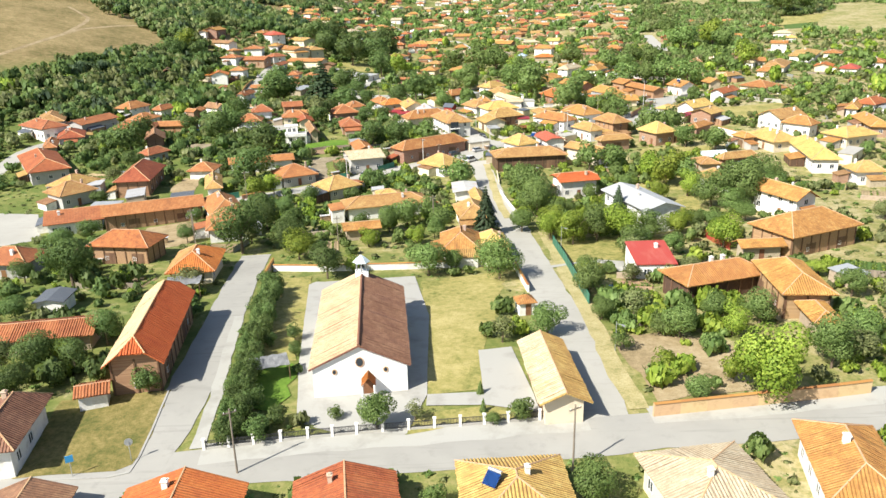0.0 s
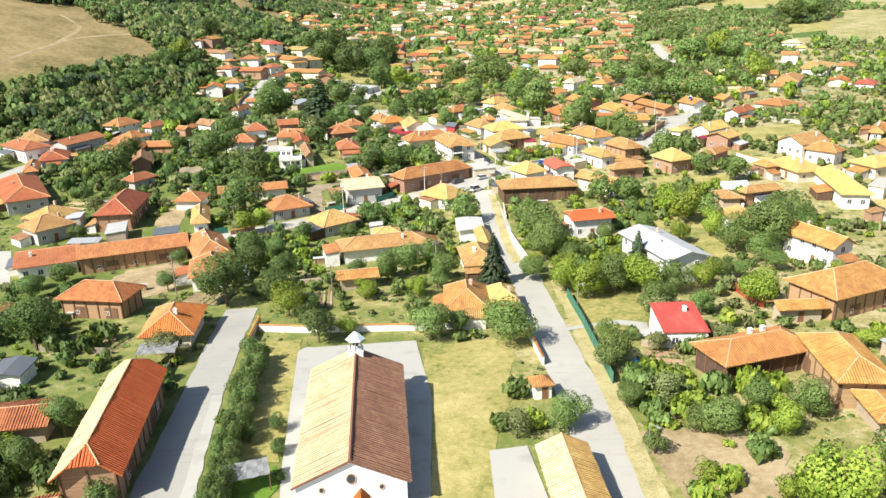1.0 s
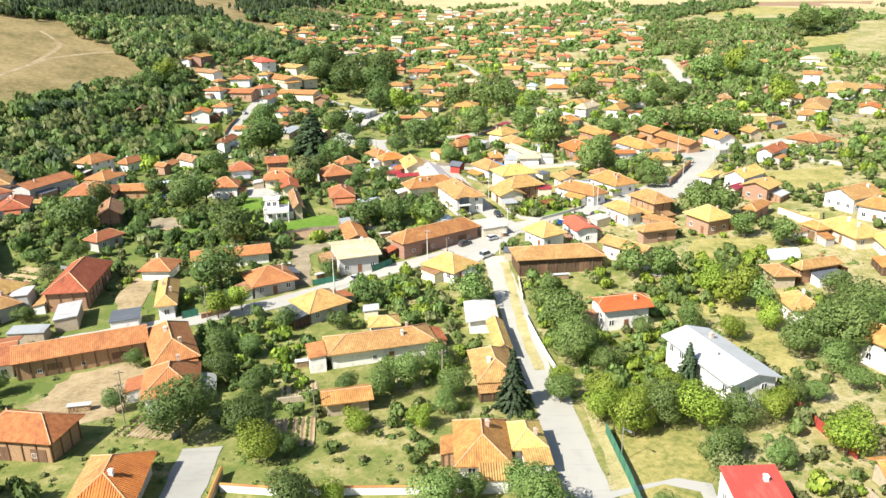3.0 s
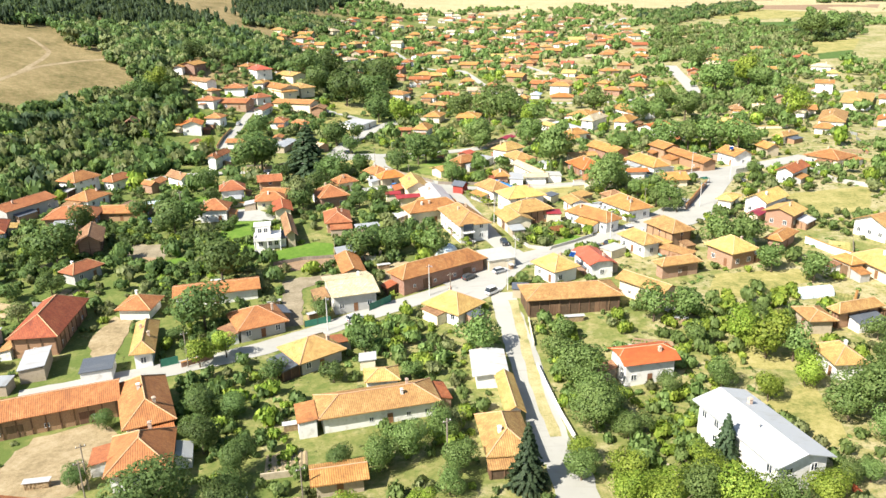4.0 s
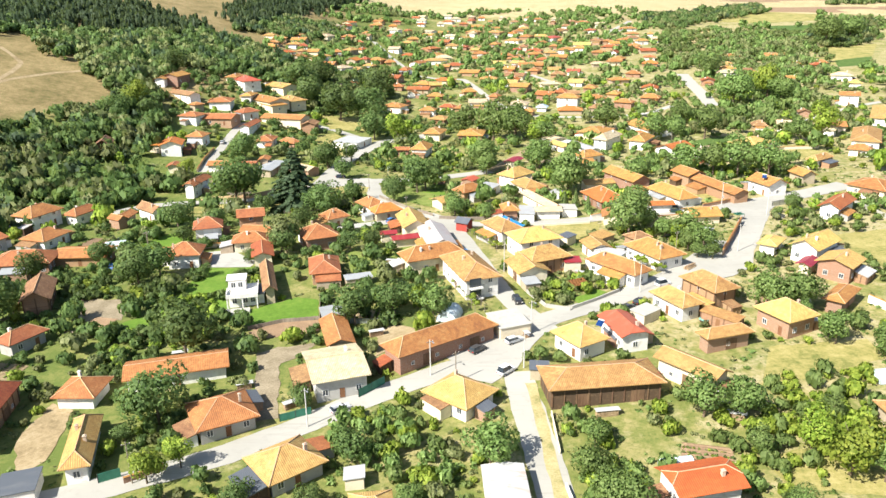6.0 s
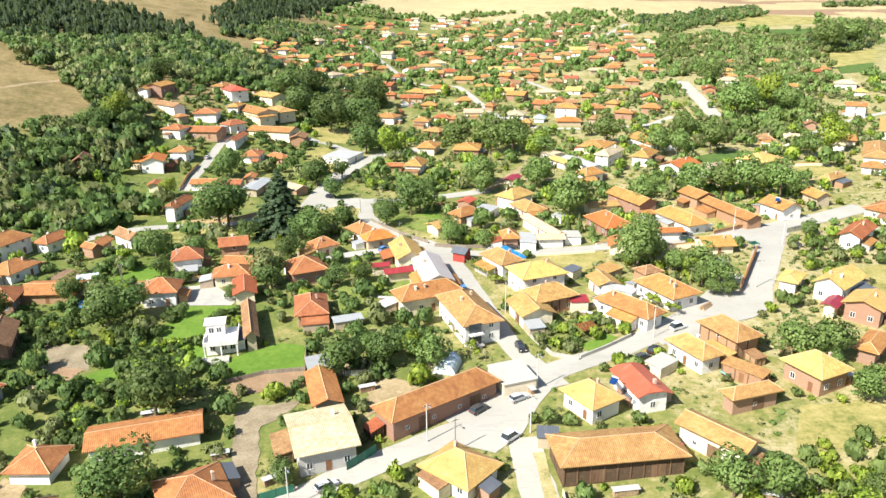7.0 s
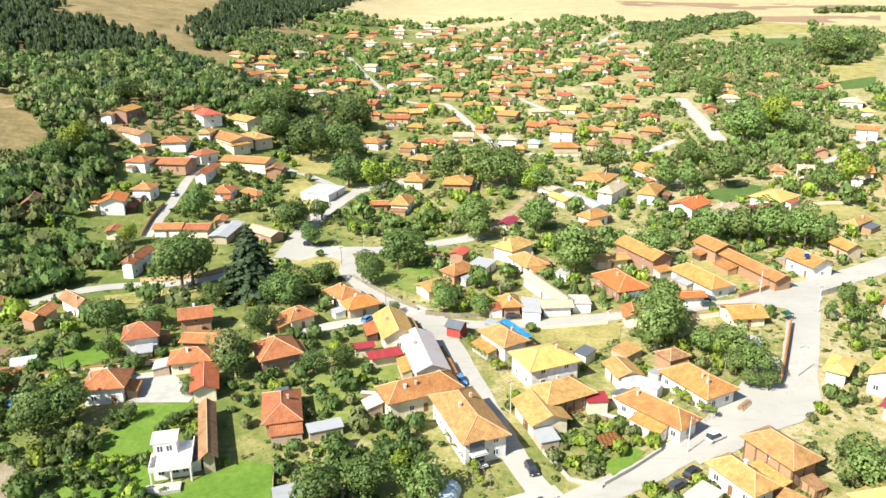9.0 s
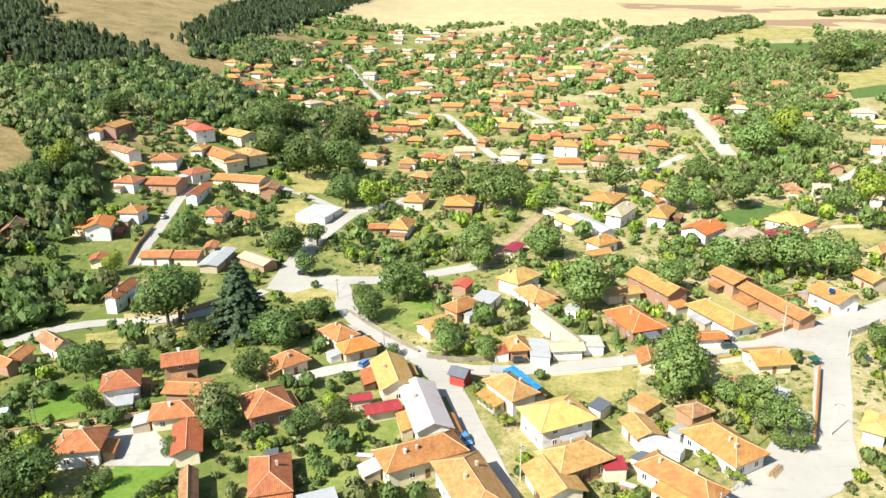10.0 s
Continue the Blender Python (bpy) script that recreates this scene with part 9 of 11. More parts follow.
truck(54.6, 252.0, 30)
log_pile(60.6, 283.9, 42, 4.0, 3, 4)
for fx, fy, ft, fl in ((-33.8, 222.6, 35, 4.0), (-20.5, 250.5, 20, 3.2), (-29.8, 176.4, 15, 3.4), (24.5, 216.2, 8, 4.2), (47.0, 214.0, -20, 3.0), (-66.0, 161.0, 10, 3.6), (-45.0, 229.5, 18, 3.0),
                       (58.6, 262.0, -60, 3.2), (30.5, 281.0, -30, 2.8), (-20.0, 293.5, -10, 3.0), (-72.5, 147.2, 80, 3.0), (60.5, 123.0, 10, 3.4), (12.8, 247.6, -72, 2.6), (-62.5, 243.0, 17, 3.0)):
    firewood(fx, fy, ft, fl, 1.3)

# ---- trees ----
TREES = []


def leaf_cloud(rng, count, size, radius, height, shape):
    """Leaf clumps: small bent quads over several lobes. Corners, faces and the soft normals of a crown."""
    if shape == "cone":
        tiers, arms = 17, 13
        tier = np.minimum((tiers * (1 - np.sqrt(rng.uniform(0, 1, count)))).astype(int), tiers - 1)
        arm = rng.randint(0, arms, count)
        reach = rng.uniform(0.72, 1.12, (tiers, arms))[tier, arm]
        ang = (2 * np.pi * (arm + 0.37 * tier) / arms) + rng.uniform(-0.25, 0.25, (tiers, arms))[tier, arm]
        along = np.sqrt(rng.uniform(0.06, 1, count))
        z = (tier + 0.6) / tiers + rng.uniform(-0.012, 0.012, count)
        full = (1.03 - tier / tiers) * radius * reach
        rad = full * along
        ang = ang + rng.normal(0, 0.10, count) * (1.25 - along)
        p = np.stack([rad * np.cos(ang), rad * np.sin(ang), 0.06 * height + z * height * 0.94 - 0.30 * rad * along], -1)
        out = np.stack([np.cos(ang) * (0.4 + along), np.sin(ang) * (0.4 + along), np.full(count, 0.7)], -1)
    else:
        lobes = 13
        c = rng.normal(0, 1, (lobes, 3))
        c /= np.linalg.norm(c, axis=1)[:, None]
        c *= rng.uniform(0.25, 0.70, lobes)[:, None]
        c[:, 2] = c[:, 2] * 0.85
        r = rng.uniform(0.26, 0.50, lobes)
        pick = rng.choice(lobes, count, p=r**2 / (r**2).sum())
        d = rng.normal(0, 1, (count, 3))
        d /= np.linalg.norm(d, axis=1)[:, None]
        q = c[pick] + d * (r[pick] * rng.uniform(0.72, 1.06, count) ** 0.6)[:, None]
        q[:, 2] = np.where(q[:, 2] < -0.55, -0.55 + 0.3 * rng.uniform(-1, 1, count), q[:, 2])
        low, high = 0.06, 1.0
        mid, half = (low + high) / 2 * height, (high - low) / 2 * height
        p = np.stack([q[:, 0] * radius, q[:, 1] * radius, mid + q[:, 2] * half], -1)
        out = q * 0.6 + d * 0.6 + np.array([0, 0, 0.15])
    out = out / np.linalg.norm(out, axis=1)[:, None]
    nrm = out + rng.normal(0, 0.45, (count, 3))
    nrm /= np.linalg.norm(nrm, axis=1)[:, None]
    t = np.cross(nrm, rng.normal(0, 1, (count, 3)))
    t /= np.linalg.norm(t, axis=1)[:, None]
    b = np.cross(nrm, t)
    s = size * rng.uniform(0.55, 1.25, count)[:, None]
    fold = nrm * s * 0.28
    corners = np.stack([p - t * s - b * s * 0.6, p + t * s * 0.8 - b * s * 0.7 - fold, p + t * s + b * s * 0.65, p - t * s * 0.8 + b * s * 0.7 - fold], 1)
    normals = np.repeat(out[:, None] * 0.75 + nrm[:, None] * 0.35, 4, 1)
    return corners.reshape(-1, 3), normals.reshape(-1, 3)


def leaf_mesh(name, corners, normals, material):
    n = len(corners) // 4
    me = bpy.data.meshes.new(name)
    me.vertices.add(4 * n)
    me.vertices.foreach_set("co", corners.astype(np.float32).ravel())
    me.loops.add(4 * n)
    me.loops.foreach_set("vertex_index", np.arange(4 * n, dtype=np.int32))
    me.polygons.add(n)
    me.polygons.foreach_set("loop_start", np.arange(0, 4 * n, 4, dtype=np.int32))
    me.polygons.foreach_set("use_smooth", np.ones(n, bool))
    me.update(calc_edges=True)
    me.materials.append(MATS[material])
    normals = normals / np.linalg.norm(normals, axis=1)[:, None]
    me.normals_split_custom_set_from_vertices(normals.tolist())
    return me


def trunk_mesh(name, rng, height, thick, limbs, top):
    bm = bmesh.new()
    add_tube(bm, (0, 0, -0.4), (0.1, 0.05, height * 0.28), thick, 7, thick * 0.75)
    add_tube(bm, (0.1, 0.05, height * 0.28), (0.0, 0.1, height * top), thick * 0.75, 6, thick * 0.2)
    for k in range(limbs):
        ang = 2 * math.pi * k / limbs + rng.uniform(-0.4, 0.4)
        z0 = height * rng.uniform(0.22, 0.45)
        reach = 0.33 * height * rng.uniform(0.6, 1.0)
        add_tube(bm, (0.08, 0.05, z0), (reach * math.cos(ang), reach * math.sin(ang), z0 + height * rng.uniform(0.15, 0.35)), thick * 0.45, 5, thick * 0.12)
    return shared(name, bm, "bark")


CROWNS = {}


def make_crowns():
    """A few crowns of each kind, 10 m high, that the trees share."""
    rng = np.random.RandomState(5)
    r2 = random.Random(9)
    for kind, mat, count, size, radius, number, shape in (
            ("green", "leaf_green", 1900, 0.25, 5.0, 5, "ball"), ("deep", "leaf_deep", 1900, 0.25, 5.0, 4, "ball"), ("fine_deep", "leaf_deep", 5600, 0.15, 5.0, 3, "ball"), ("lime", "leaf_lime", 1900, 0.25, 5.0, 3, "ball"), ("olive", "leaf_olive", 1800, 0.25, 5.0, 2, "ball"),
            ("sparse", "leaf_olive", 900, 0.21, 4.6, 2, "ball"), ("fir", "leaf_fir", 8500, 0.14, 2.4, 2, "cone"), ("fine_green", "leaf_green", 5600, 0.15, 5.0, 3, "ball"), ("fine_lime", "leaf_lime", 5600, 0.15, 5.0, 2, "ball"), ("thuja", "leaf_green", 1500, 0.24, 2.6, 2, "cone")):
        CROWNS[kind] = []
        for k in range(number):
            c, nn = leaf_cloud(rng, count, size, radius, 10.0, shape)
            CROWNS[kind].append((leaf_mesh("crown", c, nn, mat), trunk_mesh("trunk", r2, 10.0, 0.26, 0 if shape == "cone" else 5, 0.9 if shape == "cone" else 0.6), radius))


make_crowns()
NAMES = {"deep": "dark green garden tree with a broad dense crown", "green": "leafy green garden tree with a broad uneven crown", "lime": "bright yellow-green walnut tree with a dense crown", "olive": "olive-green tree with a tired late-summer crown",
         "sparse": "thin grey-green tree with a sparse crown", "fir": "tall dark green fir with drooping branches", "thuja": "small clipped dark green conifer"}


def tree(x, y, radius, height, kind):
    n = len(TREES)
    rng = random.Random(n + 11)
    TREES.append((x, y, radius))
    if kind == "green" and x < -15:
        kind = "deep"
    fine = "fine_" + kind if kind in ("green", "deep", "lime") and radius > 2.2 and y < 190 else kind
    crown, trunk, r0 = CROWNS[fine][n % len(CROWNS[fine])]
    base = new("conifer" if kind in ("fir", "thuja") else "tree")
    base.matrix_basis = pose(x, y, lift(x, y) - 0.05, 0, 0, rng.uniform(0, 360)) @ Matrix.Diagonal((radius / r0, radius / r0, height / 10.0, 1))
    tagged(base, NAMES[kind], "tree", group="village trees")
    for name, me in (("trunk", trunk), ("crown", crown)):
        ob = new(name, me)
        ob.parent = base
    return base


# the larger trees
tree(14.7, 98.8, 3.3, 5.7, "green")
tree(30.6, 97.8, 2.3, 3.9, "green")
tree(40.0, 102.3, 3.2, 5.7, "green")
tree(28.0, 86.6, 1.9, 3.3, "lime")
tree(45.8, 100.0, 3.4, 6.0, "green")
tree(23.7, 104.6, 2.6, 4.5, "green")
tree(28.8, 105.4, 2.9, 5.1, "olive")
tree(35.1, 91.2, 1.4, 3.0, "green")
tree(-43.7, 149.3, 6.7, 11.7, "green")
tree(-30.4, 143.0, 4.2, 7.4, "lime")
tree(-22.5, 129.8, 4.2, 7.4, "green")
tree(-18.0, 132.3, 2.4, 4.2, "lime")
tree(-3.6, 129.9, 4.2, 7.4, "green")
tree(7.7, 132.0, 3.7, 6.4, "green")
tree(-46.7, 179.6, 4.2, 7.3, "green")
tree(-41.2, 180.7, 3.5, 6.1, "green")
tree(21.4, 177.4, 5.4, 9.4, "green")
tree(16.6, 159.7, 3.6, 6.3, "green")
tree(23.4, 157.8, 4.3, 7.6, "lime")
tree(27.6, 154.4, 3.8, 6.7, "lime")
tree(33.1, 156.4, 4.7, 8.2, "lime")
tree(36.8, 149.7, 5.3, 9.3, "lime")
tree(42.5, 150.0, 3.9, 6.8, "green")
tree(49.3, 152.6, 4.0, 6.9, "lime")
tree(54.9, 157.4, 2.7, 4.8, "green")
tree(36.2, 139.6, 3.7, 6.6, "green")
tree(44.2, 138.3, 3.2, 5.6, "green")
tree(55.3, 141.8, 4.8, 8.4, "lime")
tree(63.9, 175.1, 5.5, 9.6, "green")
tree(71.7, 178.2, 6.5, 11.4, "green")
tree(80.5, 183.0, 4.6, 8.1, "green")
tree(65.8, 167.1, 4.0, 7.0, "green")
tree(24.4, 120.1, 3.1, 5.5, "lime")
tree(25.4, 128.2, 2.3, 4.1, "green")
tree(32.5, 122.7, 2.2, 3.8, "olive")
tree(39.1, 120.9, 2.2, 3.8, "green")
tree(43.4, 123.9, 2.5, 4.4, "olive")
tree(9.5, 126.8, 4.3, 8.5, "green")
tree(-33.8, 149.9, 3.9, 7.6, "green")
tree(8.4, 158.0, 3.4, 11.3, "fir")
tree(24.0, 116.4, 3.5, 6.9, "green")
tree(20.7, 186.8, 6.2, 12.0, "green")
tree(38.4, 78.6, 5.6, 11.5, "lime")
tree(49.4, 85.7, 3.9, 7.7, "green")
tree(56.2, 91.7, 3.4, 6.7, "green")
tree(33.1, 96.4, 3.2, 6.2, "green")
tree(40.6, 96.4, 2.8, 5.7, "lime")
tree(69.5, 173.0, 7.4, 14.4, "green")
tree(80.9, 188.0, 5.8, 11.3, "green")
tree(-71.1, 130.7, 5.8, 11.4, "green")
tree(-51.0, 100.6, 3.2, 6.2, "green")
tree(-57.1, 92.3, 3.5, 6.9, "green")
tree(-55.6, 83.9, 3.2, 6.3, "green")
tree(-51.3, 91.4, 2.9, 5.7, "green")
tree(-52.6, 88.3, 2.1, 4.0, "green")
tree(-38.8, 85.1, 2.2, 4.3, "green")
tree(-32.9, 125.1, 2.1, 4.2, "green")
tree(-30.4, 109.2, 1.9, 3.7, "green")
tree(-28.6, 99.6, 1.9, 3.7, "green")
tree(-27.5, 92.1, 1.8, 3.5, "green")
tree(-26.6, 85.0, 1.8, 3.6, "green")
tree(-25.7, 78.3, 2.0, 4.0, "green")
tree(-25.3, 73.7, 1.9, 3.8, "green")
tree(-21.6, 73.5, 1.9, 3.8, "green")
tree(-20.1, 76.7, 1.7, 3.3, "green")
tree(-24.0, 80.3, 1.9, 3.7, "green")
tree(-28.4, 106.1, 1.6, 3.1, "green")
tree(-25.6, 97.7, 1.3, 2.6, "green")
tree(-8.1, 75.0, 2.9, 5.7, "green")
tree(-3.7, 76.7, 1.7, 3.2, "sparse")
tree(-13.4, 77.5, 1.1, 2.1, "green")
tree(-22.7, 100.1, 1.5, 2.9, "green")
tree(-21.5, 94.8, 1.4, 2.8, "green")
tree(8.0, 97.0, 2.7, 5.1, "sparse")
tree(8.9, 75.9, 1.9, 3.7, "green")
tree(4.4, 78.0, 0.6, 1.9, "thuja")
tree(4.2, 82.1, 0.6, 2.0, "thuja")
tree(5.4, 75.1, 1.1, 2.2, "green")
tree(14.4, 61.3, 3.0, 5.9, "green")
tree(-1.1, 61.7, 1.7, 3.3, "green")
tree(30.1, 78.2, 2.3, 4.6, "green")
tree(24.0, 92.7, 1.7, 3.4, "green")
tree(-59.3, 160.1, 2.6, 5.0, "green")
tree(0.8, 132.5, 2.7, 5.2, "green")
tree(35.7, 82.5, 2.1, 4.3, "lime")
tree(-57.9, 217.8, 6.9, 13.4, "green")
tree(-88.1, 284.9, 6.7, 13.1, "green")
tree(-60.8, 242.0, 7.9, 15.3, "green")
tree(-111.8, 259.2, 7.9, 15.3, "green")
tree(-20.6, 204.8, 4.0, 7.8, "green")
tree(2.6, 202.6, 5.2, 10.1, "green")
tree(21.5, 173.2, 4.8, 9.4, "green")
tree(18.3, 198.7, 3.8, 7.4, "green")
tree(22.3, 191.4, 3.0, 6.2, "lime")
tree(46.4, 186.4, 3.6, 7.1, "green")
tree(59.2, 198.0, 5.5, 11.2, "lime")
tree(63.7, 196.2, 4.4, 8.6, "green")
tree(53.1, 181.8, 3.3, 6.7, "lime")
tree(38.4, 162.0, 3.0, 9.7, "fir")
tree(48.2, 213.9, 5.2, 10.2, "green")
tree(41.5, 214.9, 5.0, 9.7, "green")
tree(69.5, 254.9, 6.1, 12.0, "green")
tree(76.6, 256.4, 6.2, 12.0, "green")
tree(77.3, 240.5, 4.6, 8.9, "green")
tree(84.5, 233.5, 5.0, 9.8, "green")
tree(-63.0, 177.9, 2.4, 4.7, "green")
tree(-43.1, 169.3, 4.1, 7.9, "green")
tree(-35.1, 162.4, 3.6, 7.1, "green")
tree(-9.6, 166.3, 4.1, 8.1, "green")
tree(-4.7, 171.8, 3.5, 6.8, "green")
tree(-1.4, 162.0, 3.6, 7.0, "green")
tree(-13.4, 163.0, 3.6, 7.1, "green")
tree(-53.8, 307.1, 6.4, 12.2, "olive")
tree(-26.1, 256.1, 5.9, 11.4, "green")
tree(-17.6, 260.1, 5.6, 10.9, "green")
tree(-7.8, 258.3, 5.2, 10.1, "green")
tree(52.9, 324.0, 7.3, 14.2, "green")
tree(-82.5, 363.0, 10.6, 20.7, "green")
tree(-58.0, 422.8, 6.7, 13.0, "green")
tree(-16.2, 376.2, 7.5, 14.7, "green")
tree(10.6, 405.8, 7.6, 14.8, "green")
tree(29.5, 471.1, 9.9, 19.2, "green")
tree(33.8, 410.8, 7.1, 13.8, "green")
tree(41.0, 370.9, 8.9, 17.3, "green")
tree(-53.7, 200.6, 3.8, 7.8, "lime")
tree(-32.4, 221.9, 3.1, 6.0, "green")
tree(-37.0, 194.0, 3.1, 6.1, "green")
tree(20.7, 207.3, 3.4, 6.5, "green")
tree(14.5, 235.9, 2.3, 4.5, "green")
tree(-49.5, 204.6, 3.3, 6.8, "lime")
tree(-20.0, 163.0, 2.8, 5.5, "green")
tree(-118.4, 287.3, 5.1, 10.0, "green")
tree(-104.9, 300.3, 4.5, 8.8, "green")
tree(47.3, 203.6, 3.3, 6.4, "green")
tree(56.3, 205.0, 4.4, 9.0, "lime")
tree(36.3, 184.6, 2.9, 5.6, "green")
tree(29.3, 172.5, 2.2, 4.3, "green")
tree(17.3, 164.3, 2.8, 5.8, "lime")
tree(61.8, 186.7, 3.9, 7.9, "lime")
tree(-56.8, 185.4, 2.0, 3.8, "green")
tree(-103.0, 238.3, 4.1, 7.9, "green")
tree(-80.9, 368.4, 10.4, 20.2, "green")
tree(-57.6, 424.1, 7.8, 15.1, "green")
tree(-48.4, 403.0, 5.3, 10.3, "green")
tree(-13.1, 378.9, 8.3, 16.2, "green")
tree(-24.4, 364.7, 5.9, 11.6, "green")
tree(-2.1, 338.8, 4.6, 8.9, "green")
tree(-51.4, 351.1, 5.4, 10.6, "green")
tree(-46.1, 346.9, 4.6, 8.9, "green")
tree(-69.2, 350.9, 4.7, 9.1, "green")
tree(8.0, 335.8, 3.3, 6.4, "green")
tree(50.0, 311.9, 7.9, 15.5, "green")
tree(10.2, 415.9, 7.9, 15.3, "green")
tree(11.5, 400.6, 5.0, 9.7, "green")
tree(34.2, 408.0, 8.3, 16.2, "green")
tree(40.2, 366.3, 9.5, 18.6, "green")
tree(18.8, 474.9, 11.5, 22.5, "green")
tree(31.0, 485.9, 10.0, 19.6, "green")
tree(4.5, 482.1, 9.3, 18.2, "green")
tree(42.8, 463.8, 7.3, 14.3, "green")
tree(78.0, 487.3, 9.5, 18.5, "green")
tree(-48.8, 597.8, 12.3, 24.0, "green")
tree(162.9, 539.2, 13.7, 26.8, "green")
tree(120.8, 460.6, 9.4, 18.2, "green")
tree(-52.0, 305.9, 5.8, 11.3, "green")
tree(-82.8, 287.0, 6.2, 12.2, "green")
tree(-51.2, 329.5, 5.0, 9.8, "green")
tree(-46.3, 349.1, 6.5, 12.7, "green")
tree(-39.4, 365.2, 5.0, 9.7, "green")
tree(-114.3, 405.6, 4.6, 9.5, "lime")
tree(-87.1, 318.6, 3.6, 7.1, "green")
tree(-93.7, 333.2, 6.0, 11.7, "green")
tree(-81.6, 336.3, 4.5, 8.7, "green")
tree(-33.1, 305.3, 4.0, 7.8, "green")
tree(-26.6, 307.6, 3.7, 7.3, "green")
tree(64.3, 304.3, 5.8, 11.3, "green")
tree(67.2, 295.7, 4.9, 9.7, "green")
tree(59.7, 307.9, 4.4, 8.5, "green")
tree(105.5, 456.6, 7.5, 14.7, "green")
tree(91.1, 389.6, 8.7, 17.0, "green")
tree(109.3, 385.4, 9.5, 18.4, "green")
tree(120.1, 381.6, 8.4, 16.5, "green")
tree(101.4, 389.9, 8.3, 16.1, "green")
tree(66.2, 374.2, 7.3, 14.3, "green")
tree(40.2, 349.6, 2.0, 6.5, "thuja")
tree(36.3, 349.3, 2.0, 6.5, "thuja")
tree(43.3, 342.8, 1.8, 5.8, "thuja")
tree(-42.5, 481.2, 9.3, 18.1, "green")
tree(-29.7, 473.2, 8.5, 17.3, "lime")
tree(-48.8, 434.1, 5.4, 10.5, "green")
tree(-97.7, 435.4, 8.0, 15.6, "green")
tree(-166.5, 485.8, 8.6, 17.5, "lime")
tree(-156.3, 476.9, 7.2, 14.0, "green")
tree(-169.9, 560.9, 8.9, 17.3, "green")
tree(-167.9, 467.5, 8.1, 15.9, "green")
tree(-65.6, 523.6, 12.4, 24.2, "green")
tree(-86.0, 545.8, 11.6, 22.6, "green")
tree(-49.9, 530.0, 11.9, 23.3, "green")
tree(-96.1, 569.1, 12.2, 23.8, "green")
tree(-88.6, 594.6, 11.3, 22.1, "green")
tree(94.9, 459.9, 8.2, 15.9, "green")
tree(120.0, 498.0, 7.2, 14.0, "green")
tree(195.5, 571.6, 12.5, 25.6, "lime")
tree(197.3, 554.9, 10.6, 20.6, "green")
tree(187.7, 660.8, 11.3, 22.0, "green")
tree(161.7, 448.2, 6.8, 13.2, "green")
tree(178.1, 461.8, 9.4, 19.3, "lime")
tree(345.7, 813.8, 16.9, 33.0, "green")
tree(379.4, 839.3, 15.1, 29.4, "green")
tree(39.6, 466.2, 7.1, 14.6, "lime")
tree(-60.9, 298.3, 2.6, 5.2, "green")
tree(-70.5, 288.3, 2.3, 4.5, "green")
tree(-60.1, 285.2, 2.2, 4.2, "green")
tree(67.8, 290.0, 2.8, 5.5, "green")
tree(59.1, 323.7, 3.4, 6.7, "green")
tree(22.1, 152.8, 3.6, 7.4, "lime")
tree(26.3, 148.2, 4.6, 8.6, "lime")
tree(31.6, 150.6, 4.4, 8.6, "green")
tree(38.9, 142.3, 2.8, 5.4, "green")
tree(71.2, 264.7, 3.4, 6.7, "green")
tree(72.4, 259.7, 3.5, 6.9, "green")
tree(74.4, 256.4, 3.2, 6.3, "green")
tree(75.7, 253.2, 3.1, 6.0, "green")
tree(108.0, 332.7, 3.6, 7.6, "green")
tree(59.6, 310.8, 3.4, 6.6, "green")
tree(62.6, 304.0, 3.6, 7.0, "lime")
tree(63.4, 297.4, 3.6, 6.8, "green")
tree(64.2, 291.6, 3.0, 5.6, "green")
tree(66.4, 312.4, 3.2, 6.2, "green")
tree(56.4, 318.4, 3.4, 6.6, "olive")
tree(68.6, 300.4, 2.9, 5.4, "green")
tree(-2.0, 348.0, 4.4, 7.6, "green")
tree(8.2, 342.5, 3.0, 5.0, "green")
tree(-27.3, 380.2, 4.0, 6.8, "deep")
tree(-16.3, 339.9, 2.6, 4.4, "deep")
tree(-60.1, 359.7, 11.5, 22.5, "fir")

# the tall hedge beside the street
HEDGE = [(-32.6, 122.2), (-30.4, 105.7), (-28.6, 91.7), (-27.6, 82.6), (-26.8, 76.3), (-26.8, 73.0)]
for (ax, ay), (bx, by) in zip(HEDGE[:-1], HEDGE[1:]):
    steps = max(1, round(math.hypot(bx - ax, by - ay) / 1.5))
    for k in range(steps):
        s = (k + 0.5) / steps
        for off in (0.9, 2.4):
            tree(ax + (bx - ax) * s + off + 0.3 * math.sin(7 * k), ay + (by - ay) * s + 0.4 * math.cos(5 * k), 1.35 + 0.2 * math.sin(3 * k), 4.2 + 0.7 * math.sin(2 * k + off), "green")


# ---- vegetable plots ----
CROPS = []


